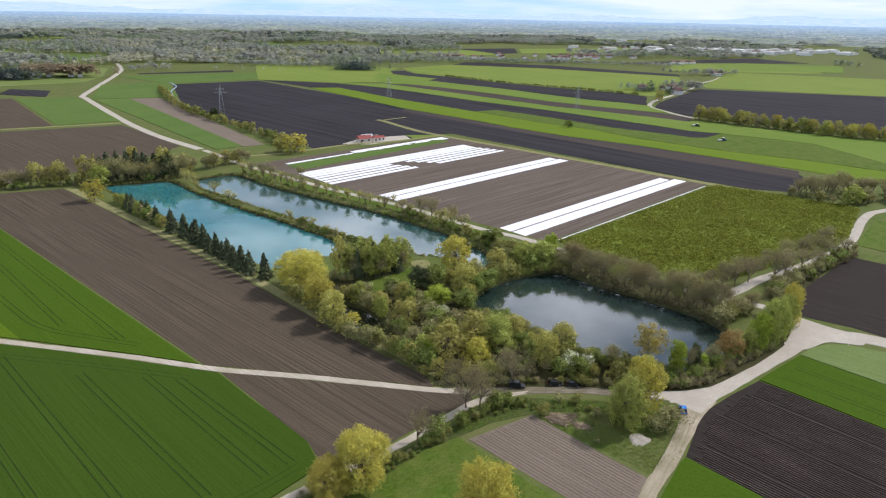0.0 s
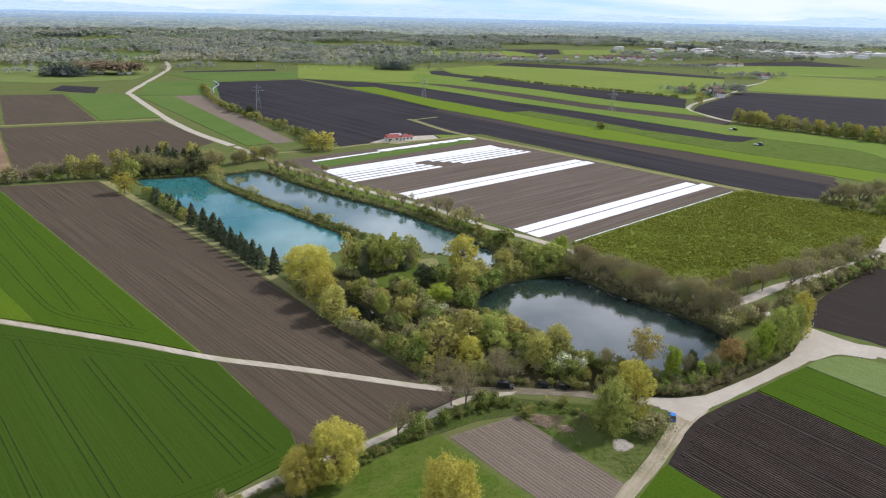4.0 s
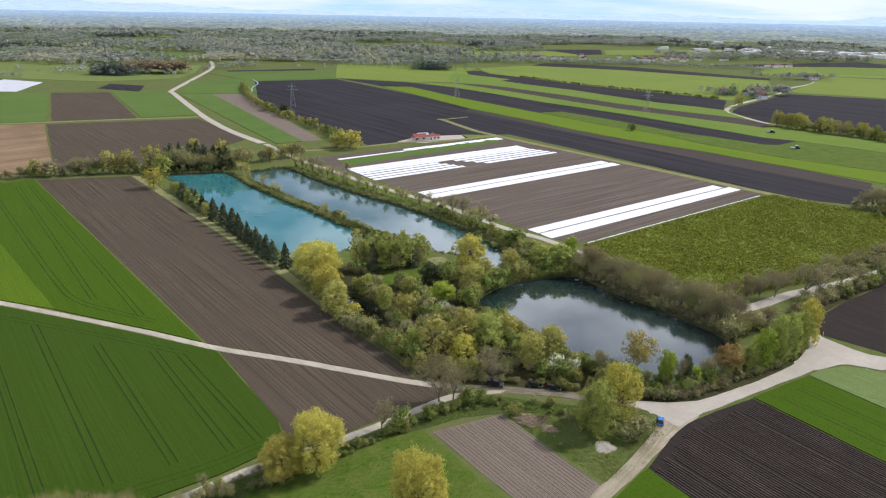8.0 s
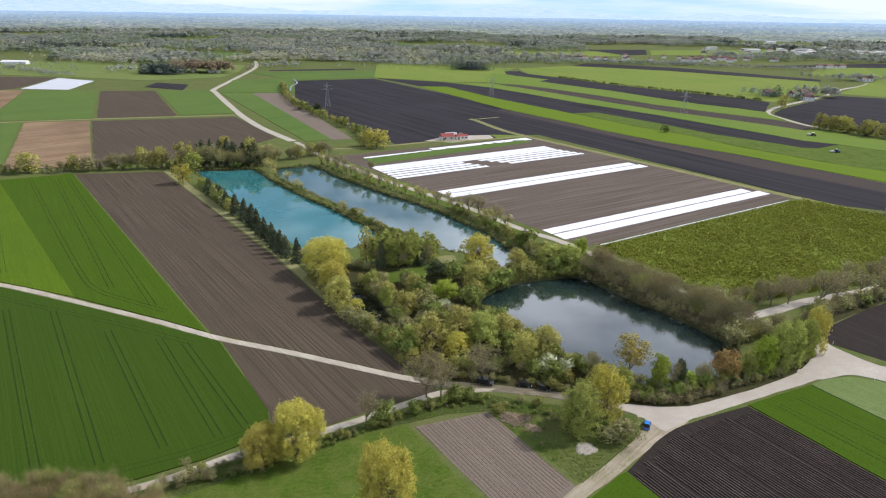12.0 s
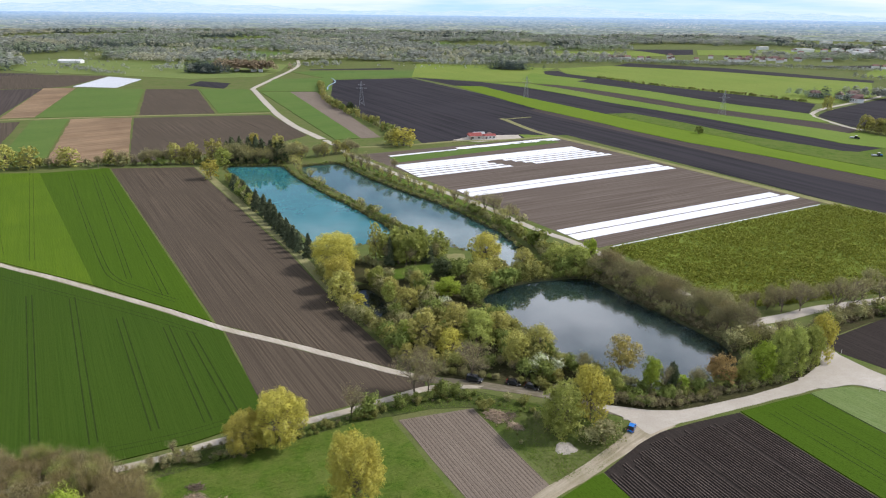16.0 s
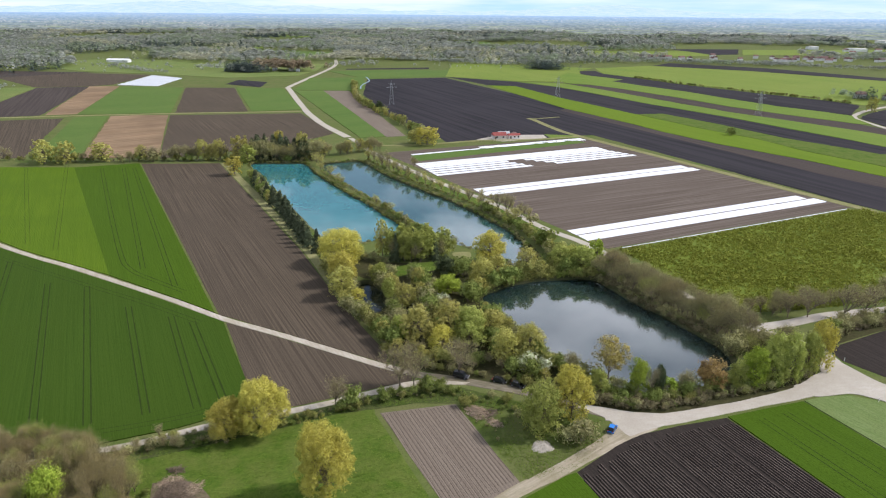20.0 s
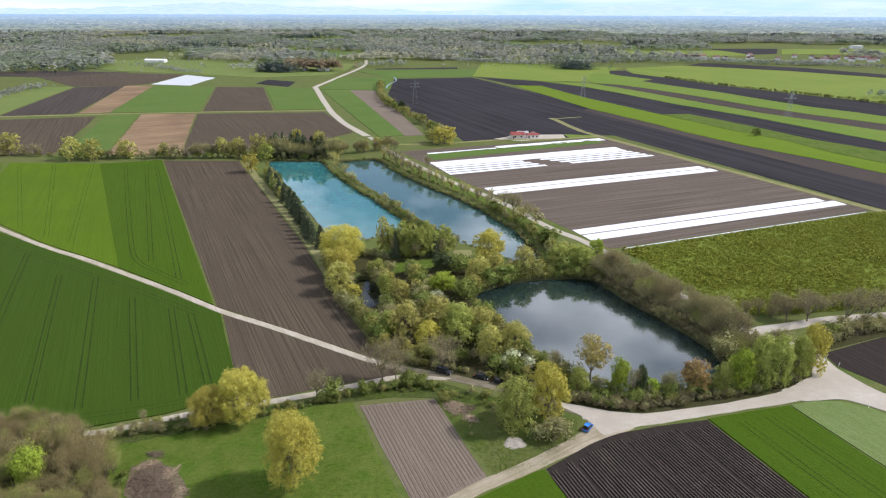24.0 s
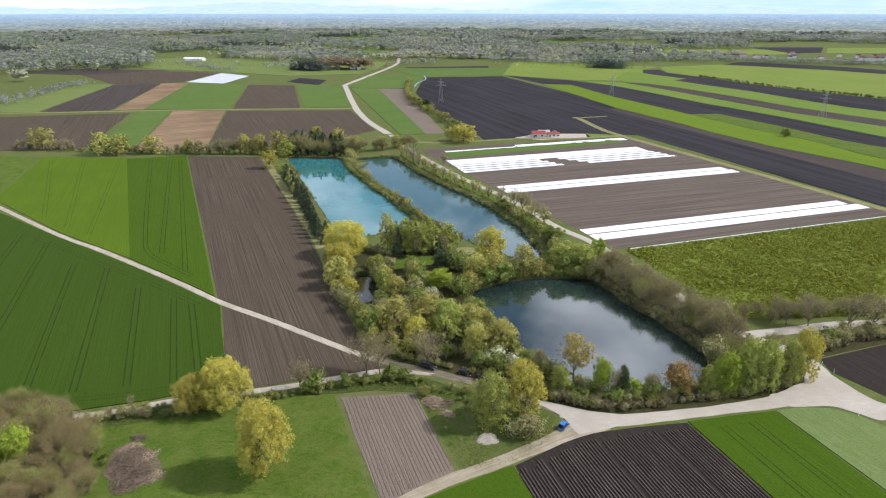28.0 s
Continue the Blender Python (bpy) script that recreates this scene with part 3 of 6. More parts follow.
# ---- far fields ----
FAR = [
    ("dark_field", [(-390, 957), (-285, 1032), (-182, 918), (222, 486), (252, 441), (250, 424), (222, 392), (200, 398), (176, 417), (8, 586), (-8, 578), (-30, 553), (-103, 506), (-124, 536), (-210, 626), (-310, 775)], SOIL_DARK, "wide field of almost black peat soil"),
    ("soil_strip", [(-42, 744), (33, 666), (62, 631), (109, 584), (167, 541), (220, 493), (258, 453), (246, 430), (170, 495), (-45, 728)], SOIL_MID, "lighter brown strip along the dark field"),
    ("green_strip", [(-188, 944), (-148, 952), (-60, 836), (-10, 782), (38, 729), (98, 661), (146, 619), (175, 577), (231, 525), (282, 492), (330, 450), (300, 415), (264, 454), (220, 494), (167, 542), (109, 585), (62, 632), (33, 667), (-42, 745)], SPRING, "long bright green strip between dark fields"),
    ("dark_field", [(-284, 1043), (-164, 1014), (-85, 961), (-30, 906), (46, 822), (70, 801), (130, 745), (180, 689), (223, 644), (241, 621), (267, 610), (242, 586), (230, 586), (211, 603), (168, 635), (125, 686), (96, 716), (63, 747), (38, 730), (-10, 783), (-60, 837), (-148, 953), (-186, 945)], SOIL_DARK, "long strip of almost black soil"),
    ("meadow", [(63, 746), (96, 715), (125, 685), (168, 634), (211, 602), (230, 585), (242, 585), (267, 609), (330, 560), (345, 470), (330, 451), (282, 493), (231, 526), (175, 578), (146, 620), (98, 662), (38, 730)], MEADOW, "dull green grass strip with one bush"),
    ("green_strip", [(-160, 1016), (-83, 1013), (-40, 973), (3, 928), (74, 851), (134, 787), (191, 742), (240, 703), (262, 681), (276, 690), (296, 662), (330, 636), (372, 604), (425, 578), (420, 500), (345, 472), (330, 562), (267, 611), (241, 622), (223, 645), (180, 690), (130, 746), (70, 802), (46, 823), (-30, 907), (-85, 962)], PASTURE, "bright green strip between dark fields"),
    ("soil_strip", [(-84, 1020), (-46, 1013), (-3, 981), (73, 908), (137, 835), (190, 790), (252, 746), (278, 709), (262, 682), (240, 704), (191, 743), (134, 788), (74, 852), (3, 929), (-40, 974)], SOIL_MID, "narrow brown bare strip between green strips"),
    ("green_strip", [(-112, 1216), (-59, 1160), (-6, 1118), (-20, 1082), (30, 1031), (91, 977), (137, 921), (192, 860), (236, 829), (258, 808), (256, 787), (263, 750), (252, 747), (190, 791), (137, 836), (73, 909), (-3, 982), (-46, 1014), (-84, 1022), (-110, 1080)], PASTURE, "bright green strip below a hedge"),
    ("dark_field", [(-114, 1232), (-68, 1270), (-48, 1212), (22, 1147), (81, 1081), (130, 1040), (200, 985), (240, 958), (262, 942), (287, 906), (268, 846), (258, 812), (236, 830), (211, 840), (192, 861), (150, 904), (137, 922), (91, 978), (30, 1032), (-20, 1083), (-6, 1119), (-59, 1161)], SOIL_DARK, "dark bare field below a hedge"),
    ("green_field", [(-75, 1330), (24, 1441), (210, 1390), (451, 1242), (392, 1040), (340, 950), (292, 912), (262, 944), (240, 960), (200, 987), (130, 1042), (81, 1083), (22, 1149), (-46, 1214), (-62, 1268)], PASTURE_L, "wide bright green cereal field"),
    ("dark_field", [(262, 790), (268, 810), (282, 838), (300, 868), (356, 950), (404, 1020), (657, 956), (900, 900), (600, 640), (520, 580), (440, 600), (390, 622), (358, 646), (330, 674), (306, 696), (276, 726)], SOIL_DARK, "dark bare field behind the hedge trees"),
    ("green_field", [(415, 1046), (605, 1370), (1000, 1200), (900, 905), (657, 960)], PASTURE_L, "bright green field by the hamlet"),
    ("dark_field", [(30, 1446), (215, 1395), (455, 1246), (470, 1290), (250, 1480), (60, 1540)], SOIL_DARK, "dark bare field by the village"),
    ("green_field", [(470, 1370), (620, 1720), (900, 1640), (800, 1370)], PASTURE_L, "green field by the village road"),
    ("dark_field", [(-415, 539), (-299, 602), (-210, 508), (-222, 440), (-279, 371)], SOIL, "brown bare field behind the tree row"),
    ("stubble_field", [(-466, 513), (-418, 540), (-284, 375), (-332, 351)], TAN, "tan field of dry stubble"),
    ("green_strip", [(-491, 491), (-468, 512), (-334, 350), (-365, 340)], GREEN_FAR, "narrow green strip beside stubble"),
    ("dark_field", [(-594, 408), (-497, 484), (-372, 338), (-424, 306), (-560, 225), (-700, 320)], SOIL, "brown bare field"),
    ("dark_field", [(-751, 670), (-698, 708), (-534, 489), (-589, 445)], SOIL_MID, "dark bare field beyond the track"),
    ("stubble_field", [(-700, 709), (-664, 726), (-508, 510), (-531, 492)], TAN, "tan stubble strip"),
    ("green_field", [(-661, 727), (-573, 748), (-426, 553), (-505, 508)], GREEN_FAR, "even green meadow field"),
    ("soil_field", [(-570, 749), (-508, 774), (-358, 592), (-422, 555)], SOIL, "brown bare field between green fields"),
    ("green_field", [(-506, 775), (-442, 794), (-311, 625), (-355, 594)], GREEN_FAR, "green field with faint tractor lines"),
    ("dark_field", [(-548, 808), (-567, 866), (-508, 855), (-478, 792)], SOIL_DARK, "small dark bare field"),
    ("soil_field", [(-760, 672), (-700, 712), (-690, 740), (-745, 878), (-900, 850), (-960, 760)], SOIL, "brown bare field beyond the green one"),
    ("film_field", [(-680, 738), (-739, 872), (-663, 854), (-617, 748)], FILM_OLD, "field wholly covered with white film"),
    ("green_strip", [(-412, 775), (-378, 792), (-161, 511), (-178, 497)], GREEN_FAR, "green strip beside the pale road"),
    ("soil_strip", [(-378, 792), (-345, 803), (-146, 521), (-160, 511)], SOIL_DRY, "brown bare strip beside a hedge"),
    ("green_field", [(-482, 935), (-408, 982), (-331, 825), (-345, 806), (-418, 782)], GREEN_FAR, "green meadow inside the road bend"),
    ("green_field", [(-520, 1060), (-300, 1190), (-288, 1046), (-394, 962)], GREEN_FAR, "green meadow beside the far road"),
    ("dark_strip", [(-511, 1118), (-379, 1210), (-366, 1177), (-500, 1100)], SOIL_DARK, "narrow dark bare strip"),
    ("green_field", [(-290, 1050), (-370, 1330), (-230, 1340), (-80, 1330), (-95, 1250), (-60, 1050), (-160, 1020)], PASTURE_L, "bright yellow-green meadow with rape"),
    ("green_field", [(-900, 880), (-1180, 960), (-1080, 1130), (-830, 1190), (-600, 1200), (-540, 1060), (-520, 960), (-600, 885), (-750, 890)], MEADOW_L, "green meadow before the woods"),
    ("green_field", [(-624, 427), (-725, 488), (-795, 649), (-753, 669), (-591, 444)], MEADOW_L, "pale green field beside the scrub hedge"),
    ("dark_field", [(-1084, 708), (-1053, 823), (-864, 874), (-924, 750)], SOIL_MID, "dark bare field near the woods"),
]
for i, (fname, pts, mat, label) in enumerate(FAR):
    field(fname, pts, mat, (0.09 if "soil" in fname or "dark" in fname else 0.25) + 0.013 * (i % 9), label, "field", 1.2)

# ---- roads and tracks ----
ribbon("track_1", [(-290, 215), (-200, 194.5), (-164, 189), (-130, 182.5), (-99, 176.3), (-72, 170), (-48, 166.8), (-25, 163), (-7, 160), (4, 159.2)], 2.5, DIRT, 0.1, "pale stony field track between fields")
ribbon("track_9", [(0, 159.5), (6, 159), (18, 160), (36, 160.5), (52, 158.7), (64, 157)], 3.4, MUD, 0.115, "brown muddy track under the trees")
ribbon("wood_floor", [(-6, 164.5), (10, 163.5), (30, 164.2), (46, 163), (56, 162)], 4.5, SHADED_LITTER, 0.07, "dark scrubby verge beside the track", "wood floor", 0.8)
field("wood_floor", [(124.5, 222), (128, 232), (136, 243), (152, 255), (172, 268), (192, 284), (198, 289), (188, 277), (146, 239.5), (127, 221)], SHADED_LITTER, 0.07, "dark brown scrubby roadside ground", "wood floor", 0.8)
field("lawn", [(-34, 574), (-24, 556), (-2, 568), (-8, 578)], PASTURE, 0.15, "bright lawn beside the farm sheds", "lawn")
ribbon("wood_floor", [(50, 168), (62, 166.5), (74, 169.5), (86, 176.5), (98, 186), (108, 196), (114, 206), (114, 213)], 6.5, SHADED_LITTER, 0.05, "dark shaded bank under trees", "wood floor", 0.8)
ribbon("wood_floor", [(52, 266), (66, 253), (82, 238.5), (97, 225), (106, 213)], 17, SHADED_LITTER, 0.05, "dark shaded bank under bare thicket", "wood floor", 1.0)
ribbon("wood_floor", [(54, 162), (66, 162.4), (75, 164.6), (89, 174.5), (102, 184.2), (111, 192.5), (117, 201), (119, 209)], 5.0, SHADED_LITTER, 0.06, "dark scrubby verge between trees and road", "wood floor", 0.8)
ribbon("track_2", [(22, 160), (7, 154.5), (-3, 145.5), (-17.5, 132), (-38, 115.5), (-52, 102), (-80, 82), (-120, 55)], 2.4, DIRT, 0.11, "narrow dirt track along the hedge")
ribbon("track_3", [(30, 90), (37, 106), (44, 118.5), (53, 130.3), (61, 142), (66, 150), (72, 157.5)], 3.6, EARTHEN, 0.12, "earth track running to the gravel junction", widths=[3, 3.2, 3.4, 3.8, 4.5, 7])
ribbon("road_1", [(61, 156.3), (68, 157.6), (75.6, 159.9), (90.6, 170.1), (103.6, 179.6), (114.6, 188.5), (122.6, 198.4), (128, 206)], 5.5, GRAVEL, 0.13, "wide pale gravel road round the pond", widths=[3.5, 5.2, 4.3, 3.9, 4.0, 5.2, 7.5, 5])
field("road_apron", curve_points([(52, 159.2), (60, 160.3), (68, 160.8), (78, 163), (77, 158.2), (71.5, 153), (68, 149.5), (65.5, 151.5), (61, 155.5)], 1.5, True), GRAVEL, 0.15, "wide pale gravel junction", "road", 0.5)
field("road_apron", curve_points([(112, 190.5), (118, 194.5), (121, 200), (121.5, 208), (124.5, 214), (128, 211), (135, 203), (142, 196.5), (139, 190), (133, 191), (127, 191.5), (117, 186.5)], 1.5, True), GRAVEL, 0.155, "wide pale gravel fork", "road", 0.5)
ribbon("road_2", [(116, 190), (125, 197.5), (137, 196.5), (150, 190.5), (190, 163), (240, 120)], 6, GRAVEL, 0.14, "pale gravel road branching off", widths=[4, 8, 6.5, 5.5, 5, 5])
ribbon("road_3", [(128, 205), (124, 215), (114, 223), (106, 225), (108, 229), (119, 237), (132, 247.5), (165, 268), (198, 295), (234, 339), (258, 355), (330, 380)], 4.5, GRAVEL, 0.12, "pale gravel road bending between bare trees")
ribbon("road_4", [(-186, 494), (-160, 466), (-140, 444), (-73, 385), (-22, 346), (15, 311), (36, 296), (60, 272), (90, 240), (106, 226)], 4.2, GRAVEL, 0.12, "straight pale road along the long pond")
ribbon("grass_bank", [(-130, 428), (-100, 400), (-80, 384), (-50, 360), (-20, 338), (5, 316), (22, 298)], 7, MEADOW, 0.06, "bright grass slope between pond and road", "verge", 0.8)
ribbon("road_5", [(-190, 497), (-237, 542), (-275, 585), (-312, 631), (-427, 786), (-445, 815), (-482, 930), (-559, 1162), (-640, 1320)], 6.8, GRAVEL, 0.16, "pale country road bending towards the woods", step=12)
ribbon("track_4", [(-640, 410), (-532, 480), (-421, 551), (-305, 614)], 5.0, DRYGRASS, 0.18, "pale straight farm track between fields")
ribbon("track_5", [(-66, 659), (-58, 650), (-30, 607), (-7, 580), (80, 500), (174, 412), (200, 390)], 6.0, DRYGRASS, 0.2, "grassy field margin path")
ribbon("track_6", [(-62, 656), (-38, 680)], 3.0, DRYGRASS, 0.2, "grassy field margin path")
ribbon("track_7", [(-165, 466), (-120, 490), (-80, 524), (-40, 545), (0, 578)], 4.0, DRYGRASS, 0.22, "grassy track to the farm buildings")
ribbon("track_8", [(280, 706), (273, 719), (265, 749), (257, 787), (259, 806), (273, 840), (291, 872), (348, 954), (397, 1030), (444, 1116), (497, 1186), (532, 1247)], 5, GRAVEL, 0.25, "pale lane to the hamlet", step=10)

ribbon("stream", [(-340, 830), (-354, 860), (-364, 890), (-372, 925), (-391, 962), (-404, 982)], 1.6, BLUE, 0.42, "narrow blue stream along the field edge", "stream", 0.4, step=8)

# ---- drill furrows of the small plot ----
FURROW = earth("furrow_soil", (0.085, 0.066, 0.050), (0.125, 0.100, 0.077), (0.100, 0.080, 0.060), -46, 0.3, 12, 8, 0.8, 0.3)
PLOT = [(3, 137), (21, 148), (45, 123), (36, 105)]
pd, pn = Vector((0.70, -0.714)), Vector((0.714, 0.70))
for i in range(1, 26):
    base = Vector((3, 137)) + pn * (i * 0.98 - 0.6)
    run = [u for u in np.arange(-14, 50, 1.5) if inside(base.x + pd.x * u, base.y + pd.y * u, PLOT) and inside(base.x + pd.x * (u + 1.2), base.y + pd.y * (u + 1.2), PLOT)]
    if len(run) < 4:
        continue
    verts, faces = [], []
    for u in run:
        p = base + pd * u + pn * 0.12 * noise.noise(Vector((u * 0.2, i, 3.0)))
        w = 0.10 + 0.05 * noise.noise(Vector((u * 0.4, i * 2.0, 1.0)))
        for off, z in ((-w, 0.066), (0.0, 0.07), (w, 0.066)):
            verts.append((p.x + pn.x * off, p.y + pn.y * off, z))
    for a in range(len(run) - 1):
        for b in range(2):
            k = a * 3 + b
            faces.append((k, k + 3, k + 4, k + 1))
    part("furrow", mesh("furrow", verts, faces, FURROW), FURROW, plot)

# ---- tractor lines in the crops ----
D = Vector((0.73, -0.683))


def wheel_line(owner, pts, z, gap=1.9, width=0.42):
    for side in (-1, 1):
        c = curve_points(pts, 2.0)
        verts, faces = [], []
        for i, p in enumerate(c):
            t = (c[min(i + 1, len(c) - 1)] - c[max(i - 1, 0)]).normalized()
            nrm = Vector((-t.y, t.x))
            w = width * (0.8 + 0.4 * noise.noise(Vector((p.x * 0.2, p.y * 0.2, side))))
            for off in (w / 2, -w / 2):
                q = p + nrm * (side * gap / 2 + off)
                verts.append((q.x, q.y, z))
        for i in range(len(c) - 1):
            faces.append((2 * i, 2 * i + 1, 2 * i + 3, 2 * i + 2))
        part("wheel_rut", mesh("wheel_rut", verts, faces, RUT), RUT, owner)


for a, b in (((-81, 164), (-40, 127)), ((-91, 165), (-45, 122)), ((-111, 166), (-56, 115)), ((-140, 175), (-67, 106)), ((-157, 172), (-78, 99)), ((-192, 184), (-95, 92)), ((-215, 186), (-120, 95))):
    wheel_line(wheat, [a, ((a[0] + b[0]) / 2, (a[1] + b[1]) / 2), b], 0.312)
wheel_line(wheat, [(-78, 164.5), (-110, 171), (-160, 179), (-220, 189)], 0.312, 1.9, 0.25)
for pts in ([(-292, 331), (-225, 270), (-158, 210), (-138, 195), (-120, 189), (-101, 184)], [(-279, 337), (-206, 267), (-133, 197)], [(-273, 340), (-190, 263), (-108, 187)]):
    wheel_line(barley_strip if pts[0][0] > -290 else barley, pts, 0.292, 1.9, 0.36)
for a, b in (((-322, 330), (-186, 201)), ((-342, 315), (-205, 203)), ((-360, 302), (-230, 208))):
    wheel_line(barley, [a, ((a[0] + b[0]) / 2, (a[1] + b[1]) / 2), b], 0.252, 1.9, 0.18)
wheel_line(wheat, [(-118, 68), (-90, 86), (-63, 104), (-48, 115.5), (-38, 126)], 0.312, 1.9, 0.2)
for x, y in ((101, 169), (107.5, 174.5)):
    for o in scene.objects:
        if o.name == "green_field":
            wheel_line(o, [(x, y), (x + 30, y - 32), (x + 60, y - 64)], 0.292, 1.9, 0.3)

# ---- trees ----
def leaf_mesh(name, centres, normals, sizes, material, droop=0.0, long=1.5):
    """Many small bent leaf clumps, each a folded diamond."""
    n = len(centres)
    rnd = RNG.normal(size=(n, 3))
    nr = normals / (np.linalg.norm(normals, axis=1, keepdims=True) + 1e-9)
    a = np.cross(nr, rnd)
    a /= np.linalg.norm(a, axis=1, keepdims=True) + 1e-9
    if droop:
        a = a * (1 - droop) + np.array([0, 0, -1.0]) * droop
        a /= np.linalg.norm(a, axis=1, keepdims=True) + 1e-9
    b = np.cross(nr, a)
    b /= np.linalg.norm(b, axis=1, keepdims=True) + 1e-9
    s = sizes[:, None]
    k = RNG.uniform(0.7, 1.3, (n, 4, 1))
    v = np.empty((n, 4, 3))
    v[:, 0] = centres - a * s * long * 0.5 * k[:, 0]
    v[:, 1] = centres + b * s * 0.5 * k[:, 1] + nr * s * 0.15
    v[:, 2] = centres + a * s * long * 0.5 * k[:, 2] - nr * s * 0.1
    v[:, 3] = centres - b * s * 0.5 * k[:, 3] + nr * s * 0.15
    me = bpy.data.meshes.new(name)
    me.vertices.add(4 * n)
    me.vertices.foreach_set("co", v.reshape(-1))
    me.loops.add(4 * n)
    me.loops.foreach_set("vertex_index", np.arange(4 * n, dtype=np.int32))
    me.polygons.add(n)
    me.polygons.foreach_set("loop_start", np.arange(0, 4 * n, 4, dtype=np.int32))
    me.update(calc_edges=True)
    me.materials.append(material)
    return me


def lobed(lobes, count, size, inner=0.55, spread=0.16, bunch=9, loose=0.3):
    """Points and outward normals of leaves in small sprays over the shells of lobes (x, y, z, rx, ry, rz)."""
    lobes = np.array(lobes, float)
    area = (lobes[:, 3] * lobes[:, 4] * lobes[:, 5]) ** (2 / 3) * RNG.uniform(0.45, 1.3, len(lobes))
    sprays = max(1, count // bunch)
    pick = RNG.choice(len(lobes), sprays, p=area / area.sum())
    d = RNG.normal(size=(sprays, 3))
    d /= np.linalg.norm(d, axis=1, keepdims=True)
    d[:, 2] = np.where(d[:, 2] < -0.55, -d[:, 2], d[:, 2])
    r = np.clip(RNG.normal(0.92, spread * 1.25, (sprays, 1)), inner * 0.5, 1.55)
    hub = lobes[pick, :3] + d * r * lobes[pick, 3:]
    wide = loose * lobes[pick, 3:].mean(1, keepdims=True) ** 0.6 * RNG.uniform(0.6, 1.4, (sprays, 1))
    c = np.repeat(hub, bunch, 0) + RNG.normal(size=(sprays * bunch, 3)) * np.repeat(wide, bunch, 0) * np.array([1, 1, 0.8])
    nrm = np.repeat(d / lobes[pick, 3:] * lobes[pick, 3:].mean(1, keepdims=True), bunch, 0) + RNG.normal(scale=0.27, size=(sprays * bunch, 3))
    return c, nrm, size * RNG.uniform(0.6, 1.35, sprays * bunch)


def limb(verts, faces, a, b, ra, rb, sides=5):
    a, b = Vector(a), Vector(b)
    d = (b - a).normalized()
    x = d.orthogonal().normalized()
    y = d.cross(x)
    k = len(verts)
    for p, r in ((a, ra), (b, rb)):
        for i in range(sides):
            t = 2 * math.pi * i / sides
            verts.append(p + (x * math.cos(t) + y * math.sin(t)) * r)
    for i in range(sides):
        j = (i + 1) % sides
        faces.append((k + i, k + j, k + sides + j, k + sides + i))


DETAIL = [1.0]


def broadleaf(name, label, leaves, h, w, seed, count, size, lobes=16, droop=0.0, base=0.12, flat=1.0, ball=False, group="trees round the ponds"):
    """A tree: tapered trunk with limbs, and a crown of many leaf clumps in uneven lobes."""
    r = random.Random(seed)
    root = new(name)
    root.empty_display_size = 0.5
    verts, faces, L = [], [], []
    top = h * 0.55
    bend = Vector((r.uniform(-0.04, 0.04) * h, r.uniform(-0.04, 0.04) * h, top))
    limb(verts, faces, (0, 0, -0.3), bend * 0.45, 0.022 * h, 0.016 * h, 7)
    limb(verts, faces, bend * 0.45, bend, 0.016 * h, 0.008 * h, 7)
    for i in range(lobes):
        az = i * 2.4 + r.uniform(-0.4, 0.4)
        u = (i + 0.5) / lobes
        zc = h * (base + 0.12 + (0.72 - base) * u)
        prof = math.sin(math.pi * (0.24 + 0.60 * u)) ** 0.7
        rad = w / 2 * prof * r.uniform(0.5, 0.82)
        s = w * r.uniform(0.55, 1.3) * 0.78 / lobes ** 0.5 * flat
        c = (math.cos(az) * rad, math.sin(az) * rad, zc)
        L.append((*c, s, s, s * r.uniform(0.85, 1.45) * (1.15 if droop else 1.0)))
        limb(verts, faces, bend * r.uniform(0.35, 1.0), c, 0.007 * h, 0.002 * h, 4)
    if ball:
        L = [(x * 0.8, y * 0.8, h * 0.52 + (z - h * 0.52) * 0.85, s * 1.1, s * 1.1, s) for x, y, z, s, _, _ in L] + [(0, 0, h * 0.52, w * 0.46, w * 0.46, h * 0.46)] * 3
    L.append((0, 0, h * 0.55, w * 0.26, w * 0.26, h * 0.3))
    L.append((bend.x, bend.y, h * 0.86, w * 0.2, w * 0.2, h * 0.14))
    part("trunk", mesh("trunk", verts, faces, BARK), BARK, root)
    c, nrm, sz = lobed(L, int(count * DETAIL[0]), size / DETAIL[0] ** 0.45, 0.55, 0.13 if droop else 0.17, 12, 0.15 if droop else 0.27)
    part("crown", leaf_mesh("crown", c, nrm, sz, leaves, droop), leaves, root)
    return tagged(root, label, "tree", group)


